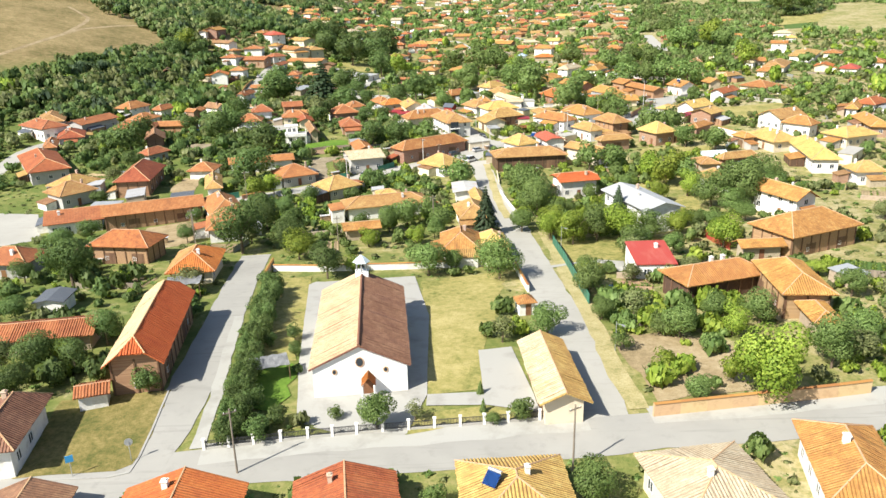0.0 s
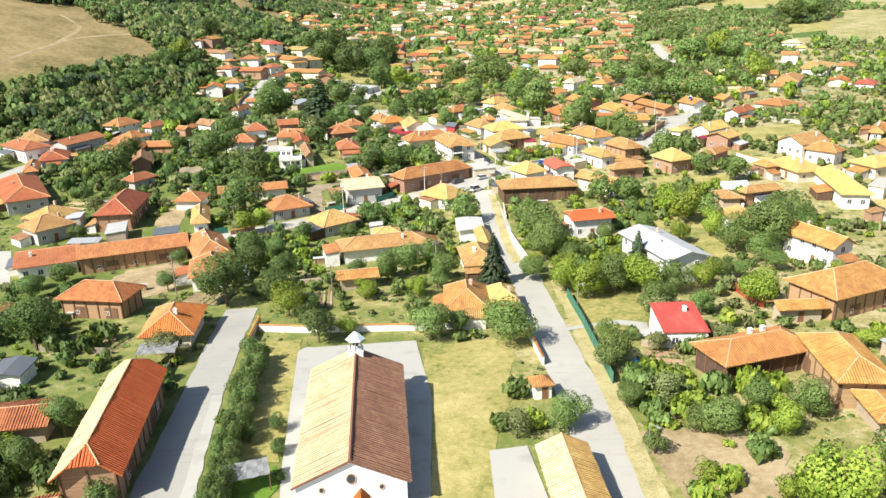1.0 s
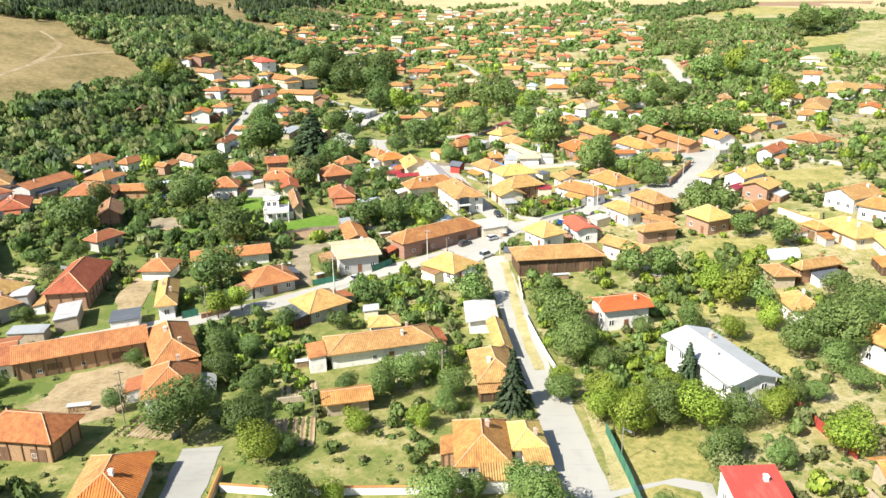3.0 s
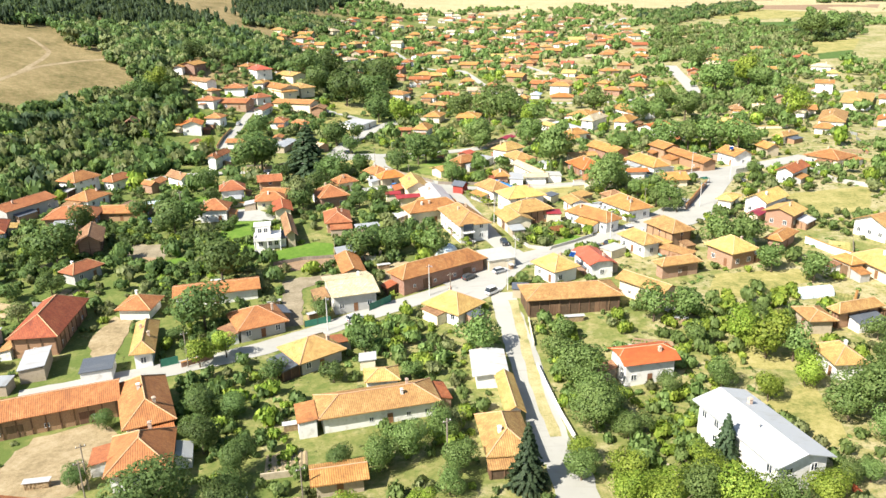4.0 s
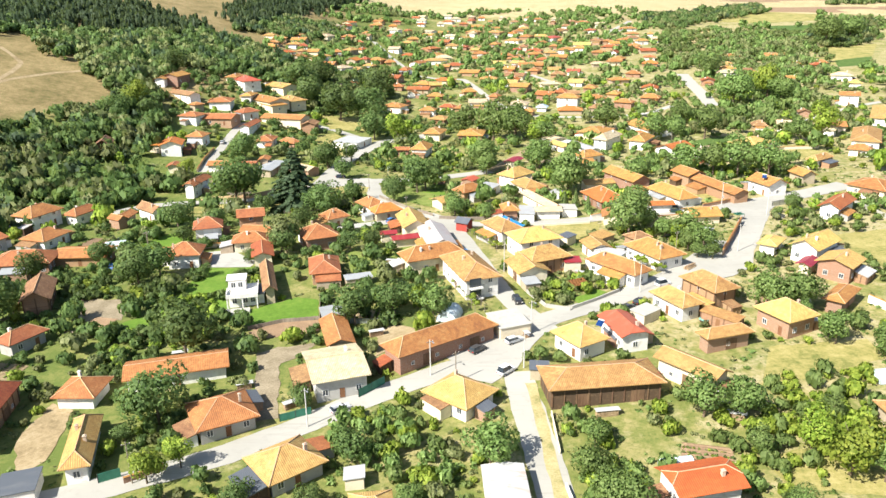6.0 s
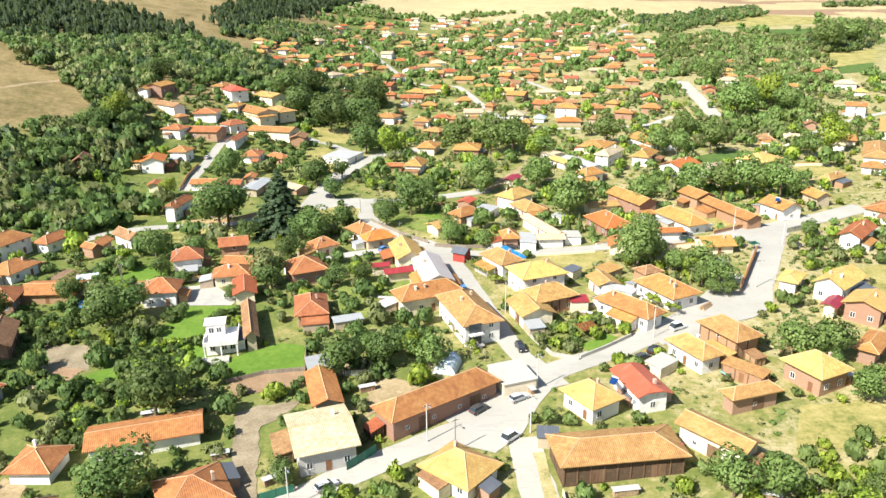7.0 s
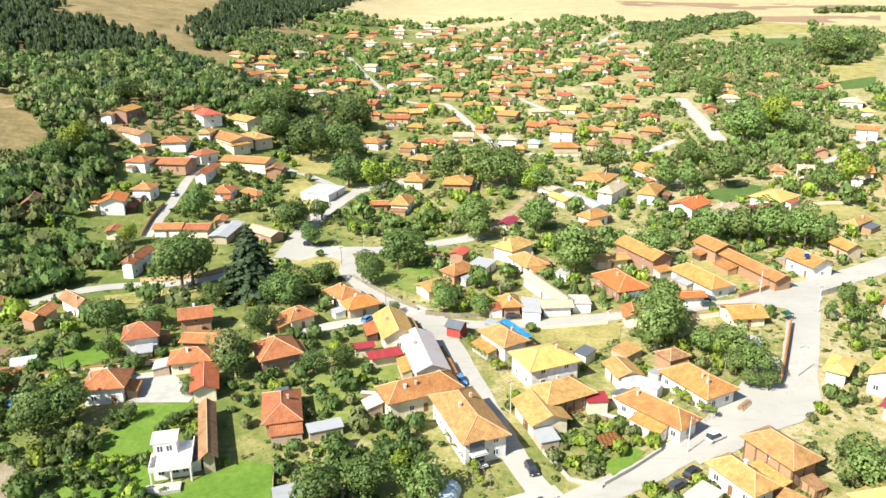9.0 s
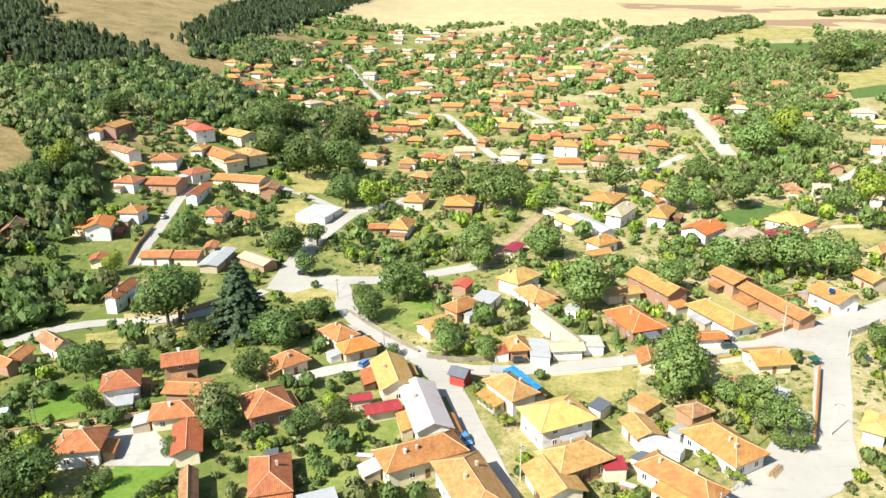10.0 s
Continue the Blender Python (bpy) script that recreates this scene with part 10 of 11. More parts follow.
def plot(x, y, turn, w, d, material):
    """A tilled bed that follows the land, with plants in rows and a fence of posts and boards on one side."""
    rng = random.Random(len(CROPS) + 5)
    c, s = math.cos(radians(turn)), math.sin(radians(turn))

    def at(u, v):
        return x + c * u - s * v, y + s * u + c * v
    nx, ny = max(3, int(w / 0.35)), max(2, int(d / 2.5))
    verts, faces = [], []
    for j in range(ny + 1):
        for i in range(nx + 1):
            px, py = at((i / nx - 0.5) * w + rng.uniform(-0.05, 0.05), (j / ny - 0.5) * d + (rng.uniform(-0.3, 0.3) if j in (0, ny) else 0))
            verts.append((px, py, lift(px, py) + 0.07 + (0.13 if i % 2 else 0.0)))
    for j in range(ny):
        for i in range(nx):
            k = j * (nx + 1) + i
            faces.append((k, k + 1, k + nx + 2, k + nx + 1))
    ob = mesh_object("vegetable_plot", verts, faces, material)
    tagged(ob, "small tilled vegetable plot with planted rows between houses", "garden plot", kind="structure")
    FLATS.append(np.array([at(-w / 2, -d / 2), at(w / 2, -d / 2), at(w / 2, d / 2), at(-w / 2, d / 2)]))
    if material in ("garden", "ploughed", "soil"):
        step = 0.7 if material == "garden" else 1.4
        for i in range(int(w / step)):
            if rng.random() < 0.2:
                continue
            size = rng.uniform(0.25, 0.5)
            for j in range(int(d / 0.5)):
                if rng.random() < 0.8:
                    CROPS.append((*at((i + 0.5) * step - w / 2, (j + 0.5) * 0.5 - d / 2 + rng.uniform(-0.1, 0.1)), size * rng.uniform(0.7, 1.2)))
    else:
        CROPS.append((*at(0, 0), 0.4))
    a, b = rng.choice(((at(-w / 2 - 0.5, -d / 2 - 0.6), at(w / 2 + 0.5, -d / 2 - 0.6)), (at(-w / 2 - 0.6, -d / 2), at(-w / 2 - 0.6, d / 2 + 1)), (at(w / 2 + 0.6, -d / 2), at(w / 2 + 0.6, d / 2 + 1))))
    mat, high, name, label = rng.choice((("pole_wood", 1.2, "board_fence", "weathered board fence beside a vegetable plot"), ("stone", 1.1, "garden_wall", "low rough stone wall beside a vegetable plot"),
                                         ("metal_grey", 1.3, "sheet_fence", "patched grey sheet fence beside a vegetable plot"), ("brick", 1.2, "garden_wall", "low brick wall beside a vegetable plot")))
    wall_run([a, b], high, 0.3 if "wall" in name else 0.07, mat, name, label)


plot(198.3, 389.2, -32, 10.6, 8.7, "drygrass")
plot(-55.9, 356.8, 10, 14.4, 5.6, "drygrass")
plot(102.1, 256.6, 64, 7.5, 5.2, "drygrass")
plot(164.8, 322.1, -23, 8.4, 9.8, "ploughed")
plot(156.5, 306.9, 67, 6.6, 7.0, "soil")
plot(125.8, 405.8, -17, 6.6, 8.1, "drygrass")
plot(82.5, 182.6, 60, 10.1, 5.2, "drygrass")
plot(29.7, 105.4, 16, 6.2, 7.3, "garden")
plot(188.4, 414.6, 17, 7.2, 7.0, "soil")
plot(100.4, 373.6, 15, 7.0, 9.1, "garden")
plot(180.8, 373.0, 16, 10.9, 6.2, "garden")
plot(-28.8, 165.7, 11, 6.6, 6.1, "soil")
plot(-7.3, 383.1, 74, 8.9, 7.3, "garden")
plot(166.2, 375.9, 73, 8.4, 8.1, "ploughed")
plot(154.4, 334.2, 58, 10.4, 9.7, "garden")
plot(98.6, 192.7, -31, 11.5, 6.7, "garden")
plot(198.2, 336.7, -20, 12.1, 7.3, "soil")
plot(175.3, 396.0, 72, 14.7, 5.6, "soil")
plot(9.3, 426.8, -32, 8.1, 7.5, "drygrass")
plot(-21.8, 260.4, -4, 9.4, 6.3, "soil")
plot(39.3, 415.2, 78, 7.6, 5.7, "garden")
plot(133.7, 389.7, 87, 7.9, 5.6, "garden")
plot(225.2, 398.4, 59, 10.8, 9.3, "garden")
plot(165.6, 357.8, -22, 13.5, 7.5, "drygrass")
plot(-27.4, 151.5, 8, 7.5, 9.4, "soil")
plot(210.1, 377.0, 83, 13.3, 5.4, "soil")
plot(134.5, 261.0, 84, 15.0, 5.3, "garden")
plot(38.4, 202.8, 75, 7.9, 8.0, "ploughed")
plot(185.5, 303.4, 79, 10.7, 6.5, "soil")
plot(-112.1, 228.9, 72, 9.3, 9.3, "soil")
plot(108.6, 179.4, -26, 10.6, 9.4, "soil")
plot(85.6, 224.4, -32, 6.6, 7.1, "drygrass")
plot(-88.4, 259.0, 75, 9.1, 6.1, "ploughed")
plot(-105.4, 398.5, 18, 11.6, 6.7, "soil")
plot(206.8, 427.1, -24, 10.4, 9.2, "soil")
plot(180.1, 291.4, -28, 12.6, 8.4, "garden")
plot(191.5, 355.3, -24, 8.9, 7.1, "ploughed")
plot(-115.6, 321.6, -6, 10.5, 9.5, "ploughed")
plot(-99.1, 236.3, -11, 8.0, 9.8, "soil")
plot(89.5, 405.9, 77, 8.2, 8.8, "garden")
plot(254.6, 412.2, 78, 14.4, 8.9, "ploughed")
plot(180.7, 324.8, -16, 10.2, 7.2, "soil")
plot(65.5, 313.9, 72, 9.7, 5.9, "soil")
plot(143.4, 271.6, -19, 9.8, 5.9, "drygrass")
plot(224.1, 361.8, 76, 12.9, 5.3, "garden")
plot(-87.5, 383.1, 5, 10.4, 5.5, "garden")
plot(48.9, 127.2, 4, 7.6, 7.4, "drygrass")
plot(-62.9, 132.2, -10, 12.6, 5.8, "soil")
plot(32.7, 119.5, 76, 8.8, 5.2, "ploughed")
plot(40.3, 389.1, 58, 14.7, 6.9, "garden")
plot(182.9, 339.3, -17, 6.1, 6.7, "garden")
plot(74.3, 260.7, -19, 11.3, 6.5, "ploughed")
plot(196.3, 324.0, 66, 6.5, 7.4, "garden")
plot(-107.7, 258.3, -18, 10.1, 9.7, "garden")
plot(75.2, 124.5, -29, 12.1, 8.4, "garden")
plot(254.1, 428.6, 59, 12.6, 7.9, "garden")
plot(-49.3, 119.7, 9, 8.5, 6.8, "garden")
plot(37.9, 159.3, 17, 12.3, 7.9, "garden")
plot(-50.9, 154.3, -11, 10.3, 6.5, "soil")

def vine_pergola(ax, ay, bx, by, wide, high):
    """Posts and rails that carry a roof of vine leaves."""
    n = max(2, int(math.hypot(bx - ax, by - ay) / 2.6))
    d = Vector((bx - ax, by - ay)).normalized()
    s = Vector((-d.y, d.x)) * wide / 2
    base = new("vine_pergola")
    base.matrix_basis = pose(ax, ay, lift(ax, ay))
    tagged(base, "long pergola of grey posts grown over with green vines", "pergola")
    tops = {}
    for k in range(n + 1):
        for m in (-1, 1):
            px, py = ax + (bx - ax) * k / n + s.x * m, ay + (by - ay) * k / n + s.y * m
            z = lift(px, py) - lift(ax, ay)
            bm = bmesh.new()
            add_tube(bm, (px - ax, py - ay, z - 0.4), (px - ax, py - ay, z + high), 0.06, 5)
            part("post", bm, "pole_wood", base)
            tops[k, m] = (px - ax, py - ay, z + high)
    for m in (-1, 1):
        bm = bmesh.new()
        for k in range(n):
            add_tube(bm, tops[k, m], tops[k + 1, m], 0.045, 4)
        part("rail", bm, "pole_wood", base)
    rng = np.random.RandomState(int(abs(ax) * 7))
    c, nn = leaf_cloud(rng, 150, 0.17, 1.0, 1.0, "ball")
    cs, ns = [], []
    for k in range(int(math.hypot(bx - ax, by - ay) * 1.3)):
        f = rng.uniform(0, 1)
        o = rng.uniform(-1, 1)
        r = rng.uniform(0.7, 1.2)
        cs.append(c * np.array([r, r, 0.9 * r]) + np.array([(bx - ax) * f + s.x * o, (by - ay) * f + s.y * o, high - rng.uniform(0.3, 0.9)]))
        ns.append(nn)
    ob = new("foliage", leaf_mesh("foliage", np.concatenate(cs), np.concatenate(ns), "leaf_lime"))
    ob.parent = base
    BOXES.append(((ax + bx) / 2, (ay + by) / 2, math.degrees(math.atan2(by - ay, bx - ax)), math.hypot(bx - ax, by - ay), wide))


vine_pergola(2.5, 320.2, 10.9, 301.9, 2.6, 2.2)
vine_pergola(46.7, 289.9, 51.0, 279.8, 2.2, 2.2)
vine_pergola(3.2, 260.2, -2.3, 277.6, 2.4, 2.2)
vine_pergola(47.2, 345.6, 56.5, 348.3, 2.0, 2.2)
vine_pergola(-16.7, 333.9, -22.2, 329.7, 2.4, 2.2)

# ---- orchards, scrub and woods that nobody could count ----
def free_places(rng, count, x0, x1, y0, y1, gap_house, gap_road, keep_flats=True):
    x, y = rng.uniform(x0, x1, count), rng.uniform(y0, y1, count)
    ok = np.ones(count, bool)
    for bx, by, turn, w, d in BOXES:
        near = ok & (np.abs(x - bx) < 30) & (np.abs(y - by) < 30)
        c, s = math.cos(radians(turn)), math.sin(radians(turn))
        u, v = (x - bx) * c + (y - by) * s, -(x - bx) * s + (y - by) * c
        ok &= ~(near & (np.abs(u) < w / 2 + gap_house) & (np.abs(v) < d / 2 + gap_house))
    for pts, width in ROADS:
        for (ax, ay), (bx, by) in zip(pts[:-1], pts[1:]):
            dx, dy = bx - ax, by - ay
            t = np.clip(((x - ax) * dx + (y - ay) * dy) / (dx * dx + dy * dy + 1e-9), 0, 1)
            ok &= np.hypot(x - ax - t * dx, y - ay - t * dy) > width / 2 + gap_road
    if keep_flats:
        for poly in FLATS:
            ok &= ~inside(poly, x, y)
    return x[ok], y[ok]


def cover(name, label, category, x, y, size, tall, quads, leaf, material, seed, cone=False):
    """Many trees or bushes in one mesh."""
    rng = np.random.RandomState(seed)
    kinds = [leaf_cloud(rng, quads, leaf, 1.0, 1.0, "cone" if cone else "ball") for _ in range(6)]
    z = ground(x, y)
    allc, alln = [], []
    for k in range(len(x)):
        c, nn = kinds[k % 6]
        a = rng.uniform(0, 2 * np.pi)
        m = np.array([[math.cos(a), -math.sin(a), 0], [math.sin(a), math.cos(a), 0], [0, 0, 1]])
        s = size[k]
        c2 = (c @ m.T) * np.array([s, s, tall[k]]) + np.array([x[k], y[k], z[k] - 0.1])
        allc.append(c2)
        alln.append(nn @ m.T)
    ob = new(name, leaf_mesh(name, np.concatenate(allc), np.concatenate(alln), material))
    return tagged(ob, label, category, kind="stuff")


def clumps(x, y, scale, seed):
    """A smooth field that makes groves and gaps."""
    r = np.random.RandomState(seed)
    out = np.zeros(len(x))
    for k in range(5):
        a, b, c = r.normal(0, 1, 2), r.uniform(0, 6.28), r.uniform(0.6, 1.4)
        out += np.sin((x * a[0] + y * a[1]) / scale * c + b)
    return out


WOODS, PINES, THICKETS, GROVES = [], [], [], []
WOODS.append([(-258, 621), (-238, 621), (-220, 656), (-209, 704), (-186, 704), (-144, 690), (-110, 650), (-91, 643), (-88, 537), (-126, 588), (-149, 583), (-164, 572), (-174, 537), (-186, 521), (-209, 523)])
WOODS.append([(-215, 399), (-202, 432), (-189, 455), (-174, 481), (-145, 478), (-140, 427), (-145, 379), (-162, 362), (-168, 330), (-184, 323)])
WOODS.append([(-179, 436), (-171, 470), (-164, 493), (-144, 484), (-143, 457), (-158, 442), (-169, 431)])
WOODS.append([(-147, 395), (-134, 402), (-117, 399), (-112, 376), (-121, 363), (-133, 355), (-153, 385)])
WOODS.append([(-189, 756), (-165, 863), (-128, 882), (-101, 834), (-129, 776), (-163, 768)])
WOODS.append([(-103, 613), (-59, 688), (-43, 619), (-53, 554), (-84, 530)])
WOODS.append([(234, 1077), (309, 1123), (443, 1225), (411, 1137), (284, 1006), (231, 949)])
WOODS.append([(-226, 546), (-194, 582), (-167, 582), (-172, 533), (-182, 496), (-199, 492)])
WOODS.append([(-180, 452), (-180, 491), (-173, 521), (-158, 496), (-160, 476), (-166, 460), (-169, 431)])
WOODS.append([(413, 973), (488, 1011), (415, 875), (363, 804), (335, 806)])
WOODS.append([(560, 1290), (700, 1330), (690, 1300), (556, 1262)])
WOODS.append([(-330, 578), (-262, 578), (-240, 552), (-222, 548), (-204, 530), (-190, 520), (-178, 536), (-190, 566), (-230, 596), (-270, 616), (-330, 626)])
WOODS.append([(-150, 335), (-140, 372), (-158, 400), (-185, 380), (-178, 330), (-160, 300)])
GROVES.append([(236, 949), (303, 941), (370, 898), (310, 756), (252, 658), (216, 661), (172, 703)])
GROVES.append([(198, 663), (252, 658), (232, 582), (194, 545), (170, 524), (141, 515)])
GROVES.append([(122, 517), (173, 518), (166, 493), (131, 477), (104, 463)])
GROVES.append([(420, 1000), (520, 1060), (418, 858), (340, 838)])
GROVES.append([(208, 723), (293, 766), (304, 715), (270, 635), (218, 604), (190, 622)])
GROVES.append([(197, 640), (238, 587), (196, 506), (164, 486), (134, 477), (150, 534)])
GROVES.append([(285, 925), (334, 819), (400, 900), (367, 818), (314, 791), (241, 720), (220, 722)])
THICKETS.append([(24, 111), (34, 126), (49, 121), (46, 104), (37, 89), (31, 96), (24, 97)])
THICKETS.append([(55, 103), (71, 112), (54, 81), (47, 82)])
THICKETS.append([(20, 203), (48, 199), (48, 161), (33, 154), (22, 165)])
THICKETS.append([(-70, 105), (-60, 112), (-49, 103), (-46, 88), (-53, 87), (-60, 87)])
THICKETS.append([(-88, 147), (-67, 140), (-55, 131), (-54, 119), (-67, 126), (-79, 131)])
THICKETS.append([(26, 86), (37, 87), (35, 81), (25, 80)])
THICKETS.append([(-60, 199), (-43, 194), (-30, 186), (-27, 166), (-46, 167)])
THICKETS.append([(-18, 180), (1, 188), (2, 165), (-16, 166)])
THICKETS.append([(16, 217), (30, 206), (19, 170), (17, 183)])
THICKETS.append([(45, 225), (79, 230), (68, 205), (47, 189), (44, 215)])
THICKETS.append([(-26, 220), (4, 218), (7, 208), (-1, 196), (-14, 201), (-23, 205)])
THICKETS.append([(-143, 293), (-123, 299), (-101, 255), (-118, 249)])
THICKETS.append([(-81, 266), (-62, 278), (-55, 253), (-71, 246)])
THICKETS.append([(61, 221), (87, 219), (81, 205), (57, 207)])
THICKETS.append([(-65, 222), (-52, 222), (-48, 207), (-58, 203)])
THICKETS.append([(-114, 291), (-71, 288), (-63, 264), (-87, 273), (-106, 276)])
THICKETS.append([(-85, 255), (-59, 262), (-49, 233), (-75, 231)])
THICKETS.append([(-32, 274), (-8, 278), (-7, 259), (-25, 252)])
THICKETS.append([(-46, 327), (-36, 325), (-34, 286), (-44, 290)])
THICKETS.append([(18, 279), (28, 281), (39, 278), (39, 272), (26, 264), (20, 265), (16, 272)])
THICKETS.append([(1, 318), (5, 321), (11, 304), (9, 301)])
THICKETS.append([(-6, 354), (13, 352), (11, 338), (-2, 339)])
THICKETS.append([(78, 423), (92, 422), (145, 415), (133, 389), (105, 372), (77, 395)])
THICKETS.append([(46, 320), (59, 319), (72, 298), (69, 289), (62, 297)])
THICKETS.append([(-54, 370), (-42, 378), (-33, 368), (-41, 353), (-53, 347)])
THICKETS.append([(-39, 443), (-19, 422), (7, 431), (2, 408), (-18, 405), (-39, 418)])
PINES.append([(-375, 686), (-376, 768), (-329, 784), (-276, 638), (-252, 592), (-273, 583), (-291, 541)])
PINES.append([(-331, 744), (-307, 769), (-251, 754), (-194, 719), (-185, 700), (-219, 653), (-256, 618)])
PINES.append([(-407, 860), (-355, 884), (-306, 786), (-318, 741), (-321, 703)])
PINES.append([(-223, 902), (-226, 1121), (-208, 1386), (-106, 1692), (-124, 1242), (-151, 1024), (-168, 877), (-186, 761)])


HEATH = np.array([(-230, 340), (-212, 396), (-200, 418), (-192, 452), (-178, 482), (-190, 512), (-206, 522), (-224, 540), (-240, 544), (-262, 570), (-330, 560), (-330, 400)], float)


def fill():
    rng = np.random.RandomState(21)
    # gardens and orchards between the houses
    xs, ys, ss = [], [], []
    for y0, y1, count, small, large, house_gap, road_gap in ((60, 330, 2200, 2.1, 3.5, 2.2, 2.6), (60, 330, 8000, 1.3, 2.1, 1.1, 1.5), (60, 330, 12000, 0.75, 1.3, 0.5, 0.9),
                                                             (330, 650, 900, 3.2, 5.2, 3.2, 4.0), (330, 650, 4200, 1.9, 3.2, 1.9, 2.4), (330, 650, 9000, 1.0, 1.9, 0.9, 1.4)):
        x, y = free_places(rng, count, -260, 380, y0, y1, house_gap, road_gap)
        xs.append(x)
        ys.append(y)
        ss.append(np.sort(rng.uniform(small, large, len(x)))[::-1])
    x, y, s = np.concatenate(xs), np.concatenate(ys), np.concatenate(ss)
    hill = 0.85 * (-x - 110) + 0.45 * np.minimum(y - 440, 130)
    keep = (clumps(x, y, 13, 3) > np.where(y < 330, np.clip(x / 90, -1.0, -0.4), -1.1)) & (hill < np.where(y > 430, 105, 75)) & (np.abs(x) < 40 + 0.62 * y)
    keep &= ~inside(HEATH, x, y)
    x, y, s = x[keep], y[keep], s[keep]
    for tx, ty, tr in TREES:
        far = np.hypot(x - tx, y - ty) > tr * 0.75 + 0.4 * s
        x, y, s = x[far], y[far], s[far]
    # a large crown needs room round it
    order = np.argsort(-s)
    x, y, s = x[order], y[order], s[order]
    taken = np.ones(len(x), bool)
    for k in range(len(x)):
        if taken[k]:
            close = np.hypot(x - x[k], y - y[k]) < 0.8 * (s + s[k])
            close[: k + 1] = False
            taken[close] = False
    x, y, s = x[taken], y[taken], s[taken]
    draw = rng.uniform(0, 1, len(x))
    lime = np.clip(0.18 + x / 700, 0.07, 0.24)
    kind = np.where(draw < lime, 1, np.where(draw < lime + 0.2, 2, 0))
    tall = s * rng.uniform(1.25, 1.8, len(x))
    single = (y < 240) & (s > 1.5)
    single &= np.cumsum(single) <= 90
    for k in np.nonzero(single)[0]:
        tree(x[k], y[k], s[k], tall[k] * 1.05, ("green", "lime", "olive", "deep")[kind[k]])
    kind = np.where((kind == 0) & (x < -15 + 30 * np.sin(y / 37)), 3, kind)
    for k, (mat, text) in enumerate((("leaf_green", "green fruit trees and shrubs filling the gardens"), ("leaf_lime", "yellow-green fruit trees in the gardens"), ("leaf_olive", "dull olive shrubs and dry garden trees"), ("leaf_deep", "dark green walnut and plum trees in the gardens"))):
        for low, high, least, most, quads, leaf in ((0, 330, 0.0, 1.7, 130, 0.2), (0, 330, 1.7, 9.0, 300, 0.145), (330, 700, 0.0, 2.2, 70, 0.24), (330, 700, 2.2, 9.0, 150, 0.165)):
            m = (kind == k) & ~single & (y >= low) & (y < high) & (s >= least) & (s < most)
            cover("orchard", text, "trees", x[m], y[m], s[m], tall[m], quads, leaf, mat, 30 + k)
    crop = np.array(CROPS)
    m = np.arange(len(crop)) % 3 > 0
    cover("crops", "rows of green vegetables and beans in the plots", "plants", crop[m, 0], crop[m, 1], crop[m, 2], crop[m, 2] * 1.6, 12, 0.42, "leaf_green", 71)
    cover("crops", "rows of yellowing vegetables and vines in the plots", "plants", crop[~m, 0], crop[~m, 1], crop[~m, 2], crop[~m, 2] * 1.5, 12, 0.42, "leaf_lime", 72)
    # thickets
    for k, area in enumerate(THICKETS):
        area = np.array(area, float)
        lo, hi = area.min(0), area.max(0)
        x, y = free_places(rng, int(np.prod(hi - lo) / 9.0), lo[0], hi[0], lo[1], hi[1], 0.6, 0.8, False)
        m = inside(area, x, y)
        x, y = x[m], y[m]
        if len(x) < 2:
            continue
        s = 0.7 + 1.6 * rng.uniform(0, 1, len(x)) ** 1.7
        m = rng.uniform(0, 1, len(x)) < np.clip(0.65 - x / 200, 0.35, 0.85)
        m[0], m[-1] = True, False
        cover("thicket", "dense green thicket of shrubs and young trees", "shrubs", x[m], y[m], s[m], s[m] * rng.uniform(1.3, 2.0, m.sum()), 150, 0.2, "leaf_deep" if area[:, 0].mean() < -10 else "leaf_green", 80 + k)
        cover("thicket", "yellow-green thicket of shrubs and young trees", "shrubs", x[~m], y[~m], s[~m], s[~m] * rng.uniform(1.2, 1.8, (~m).sum()), 150, 0.2, "leaf_lime", 110 + k)
    # low scrub and vines
    x, y = free_places(rng, 36000, -210, 280, 60, 430, 0.2, 0.4)
    keep = (clumps(x, y, 7, 8) > -0.5) & (np.abs(x) < 40 + 0.62 * y)
    x, y = x[keep], y[keep]
    s = 0.25 + 0.85 * rng.uniform(0, 1, len(x)) ** 2.0
    m = rng.uniform(0, 1, len(x)) < 0.5
    cover("scrub", "low green scrub and vines between the plots", "shrubs", x[m], y[m], s[m], s[m] * rng.uniform(0.45, 0.9, m.sum()), 24, 0.32, "leaf_green", 41)
    cover("scrub", "low yellowing scrub between the plots", "shrubs", x[~m], y[~m], s[~m], s[~m] * rng.uniform(0.4, 0.8, (~m).sum()), 24, 0.32, "leaf_olive", 42)
    # the far quarter
    x, y = free_places(rng, 12000, -330, 620, 640, 1175, 2.2, 3.0)
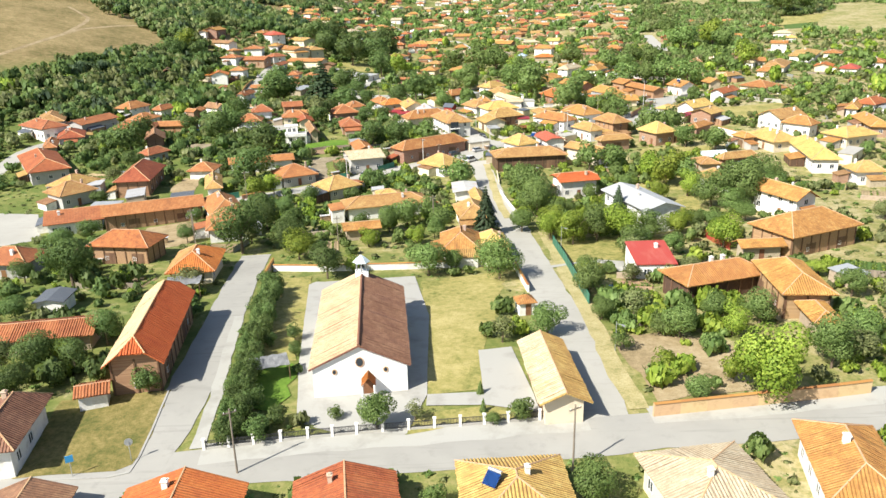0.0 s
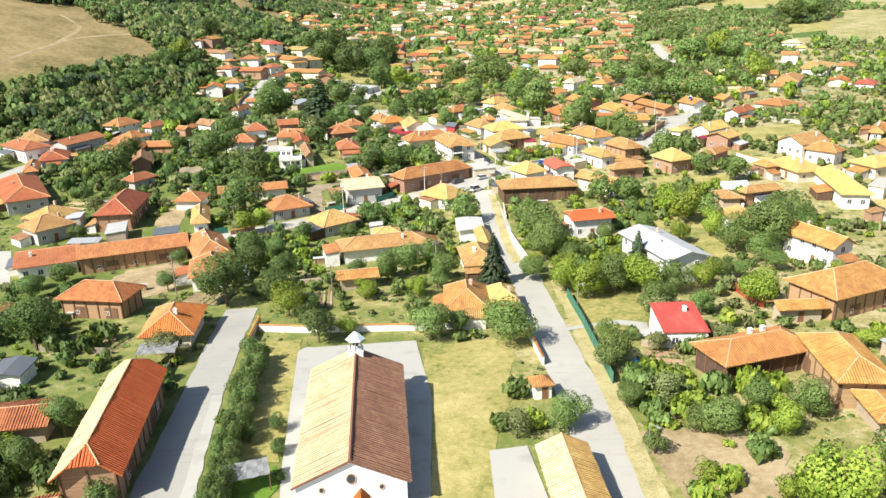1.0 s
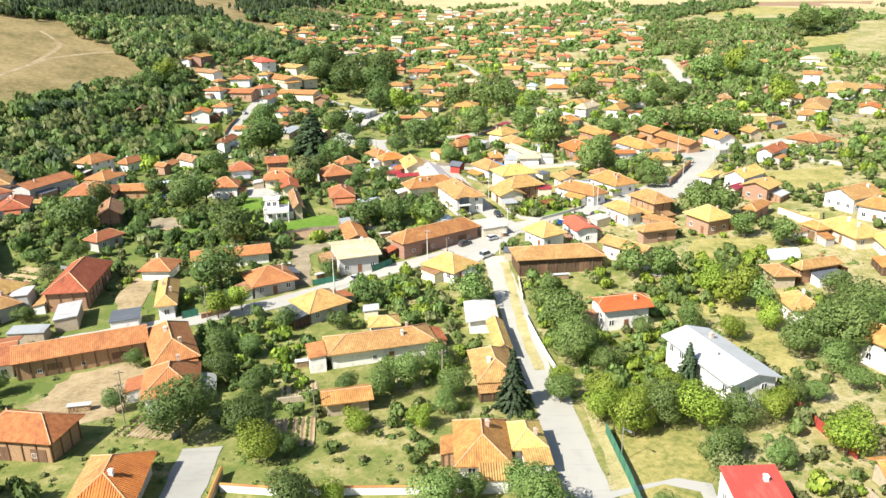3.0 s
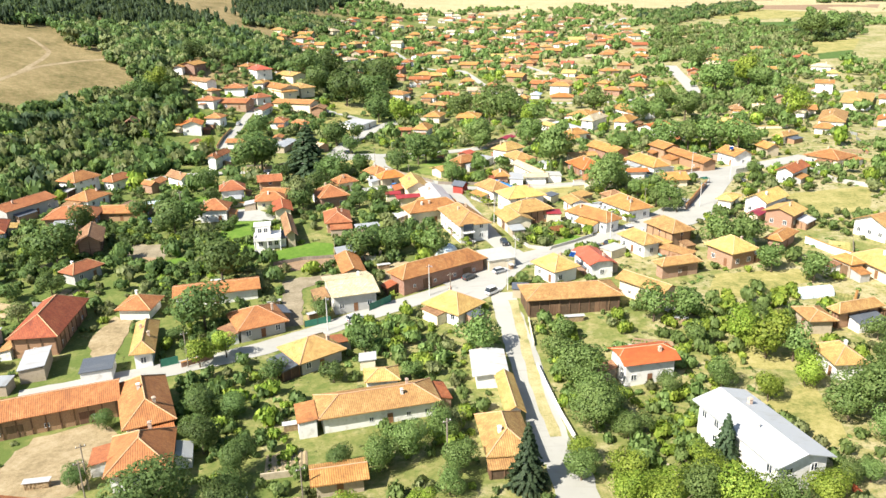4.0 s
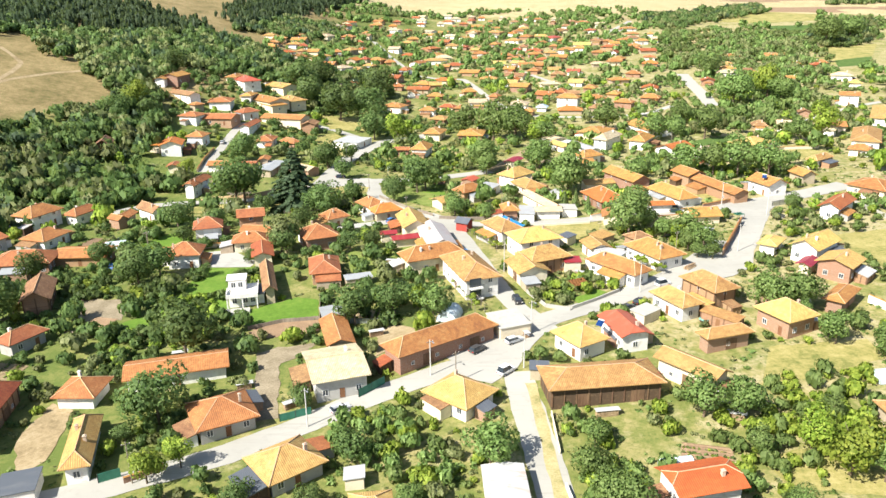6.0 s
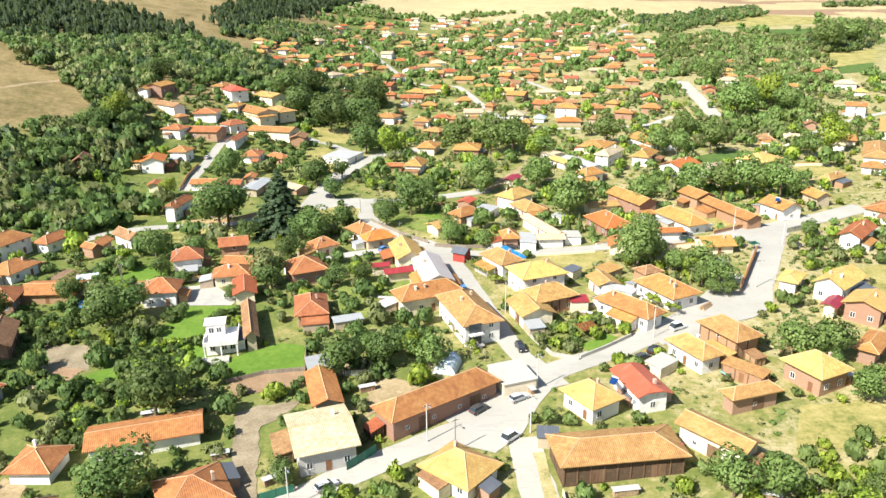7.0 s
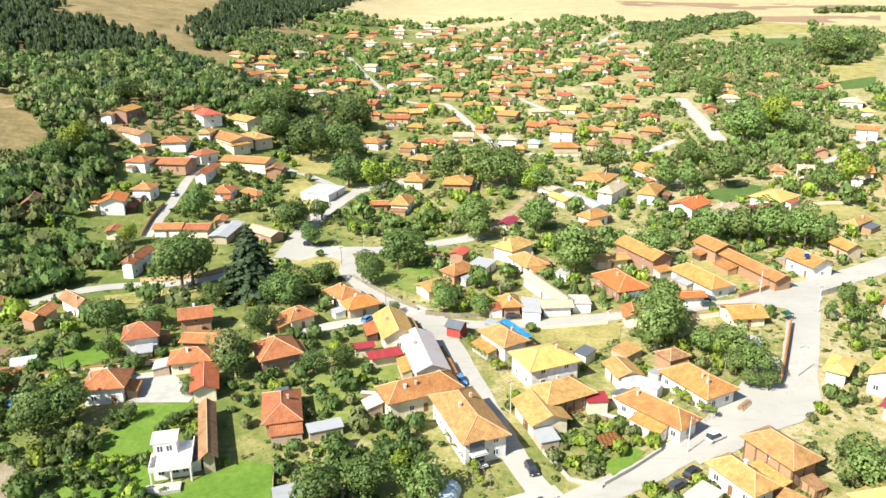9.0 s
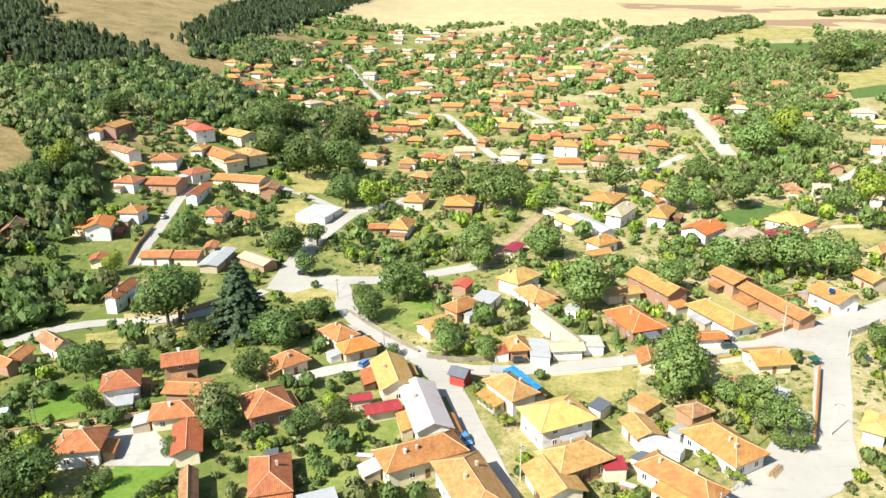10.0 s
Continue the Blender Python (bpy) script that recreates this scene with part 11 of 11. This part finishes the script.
    hill = 0.85 * (-x - 110) + 0.45 * np.minimum(y - 440, 130)
    keep = (clumps(x, y, 26, 12) > -1.5) & (hill < 95) & ((x < 250) | (clumps(x, y, 40, 5) > 0.6))
    x, y = x[keep], y[keep]
    s = 1.4 + 3.2 * rng.uniform(0, 1, len(x)) ** 2.4
    m = rng.uniform(0, 1, len(x)) < 0.8
    cover("orchard", "trees of the far gardens", "trees", x[m], y[m], s[m], s[m] * rng.uniform(1.2, 1.8, m.sum()), 50, 0.34, "leaf_green", 51)
    cover("orchard", "paler trees of the far gardens", "trees", x[~m], y[~m], s[~m], s[~m] * rng.uniform(1.2, 1.8, (~m).sum()), 50, 0.34, "leaf_olive", 52)
    # woods and pines
    for name, label, areas, mat, cone, dense in (("grove", "loose groves of green trees between the fields", GROVES, "leaf_green", False, 105.0), ("grove", "dull olive trees and bushes between the fields", GROVES, "leaf_olive", False, 170.0), ("woods", "dense green broadleaf woods on the slopes", WOODS, "leaf_deep", False, 44.0), ("woods", "olive oak scrub mixed into the woods", WOODS, "leaf_olive", False, 85.0), ("woods", "dark trees mixed into the woods", WOODS, "leaf_fir", False, 190.0), ("pine_woods", "dark pine plantation on the hill", PINES, "leaf_fir", False, 20.0)):
        for k, area in enumerate(areas):
            area = np.array(area, float)
            lo, hi = area.min(0), area.max(0)
            size = np.prod(hi - lo)
            n = int(min(size / dense, 6000))
            x, y = rng.uniform(lo[0], hi[0], n), rng.uniform(lo[1], hi[1], n)
            m = inside(area, x + 7 * np.sin(y / 9) + rng.normal(0, 5, n), y + 7 * np.sin(x / 8) + rng.normal(0, 5, n)) & ~inside(HEATH, x, y)
            x, y = x[m], y[m]
            if not len(x):
                continue
            pine = name == "pine_woods"
            s = rng.uniform(2.2, 4.6, len(x)) * (0.68 if pine else 1.0 if name == "grove" else 1.2)
            cover(name, label, "woods", x, y, s, s * rng.uniform(*((2.6, 4.2) if pine else (1.3, 1.9)), len(x)), 48 if pine else 105, 0.33 if pine else 0.19, mat, 61 + k, cone)


fill()
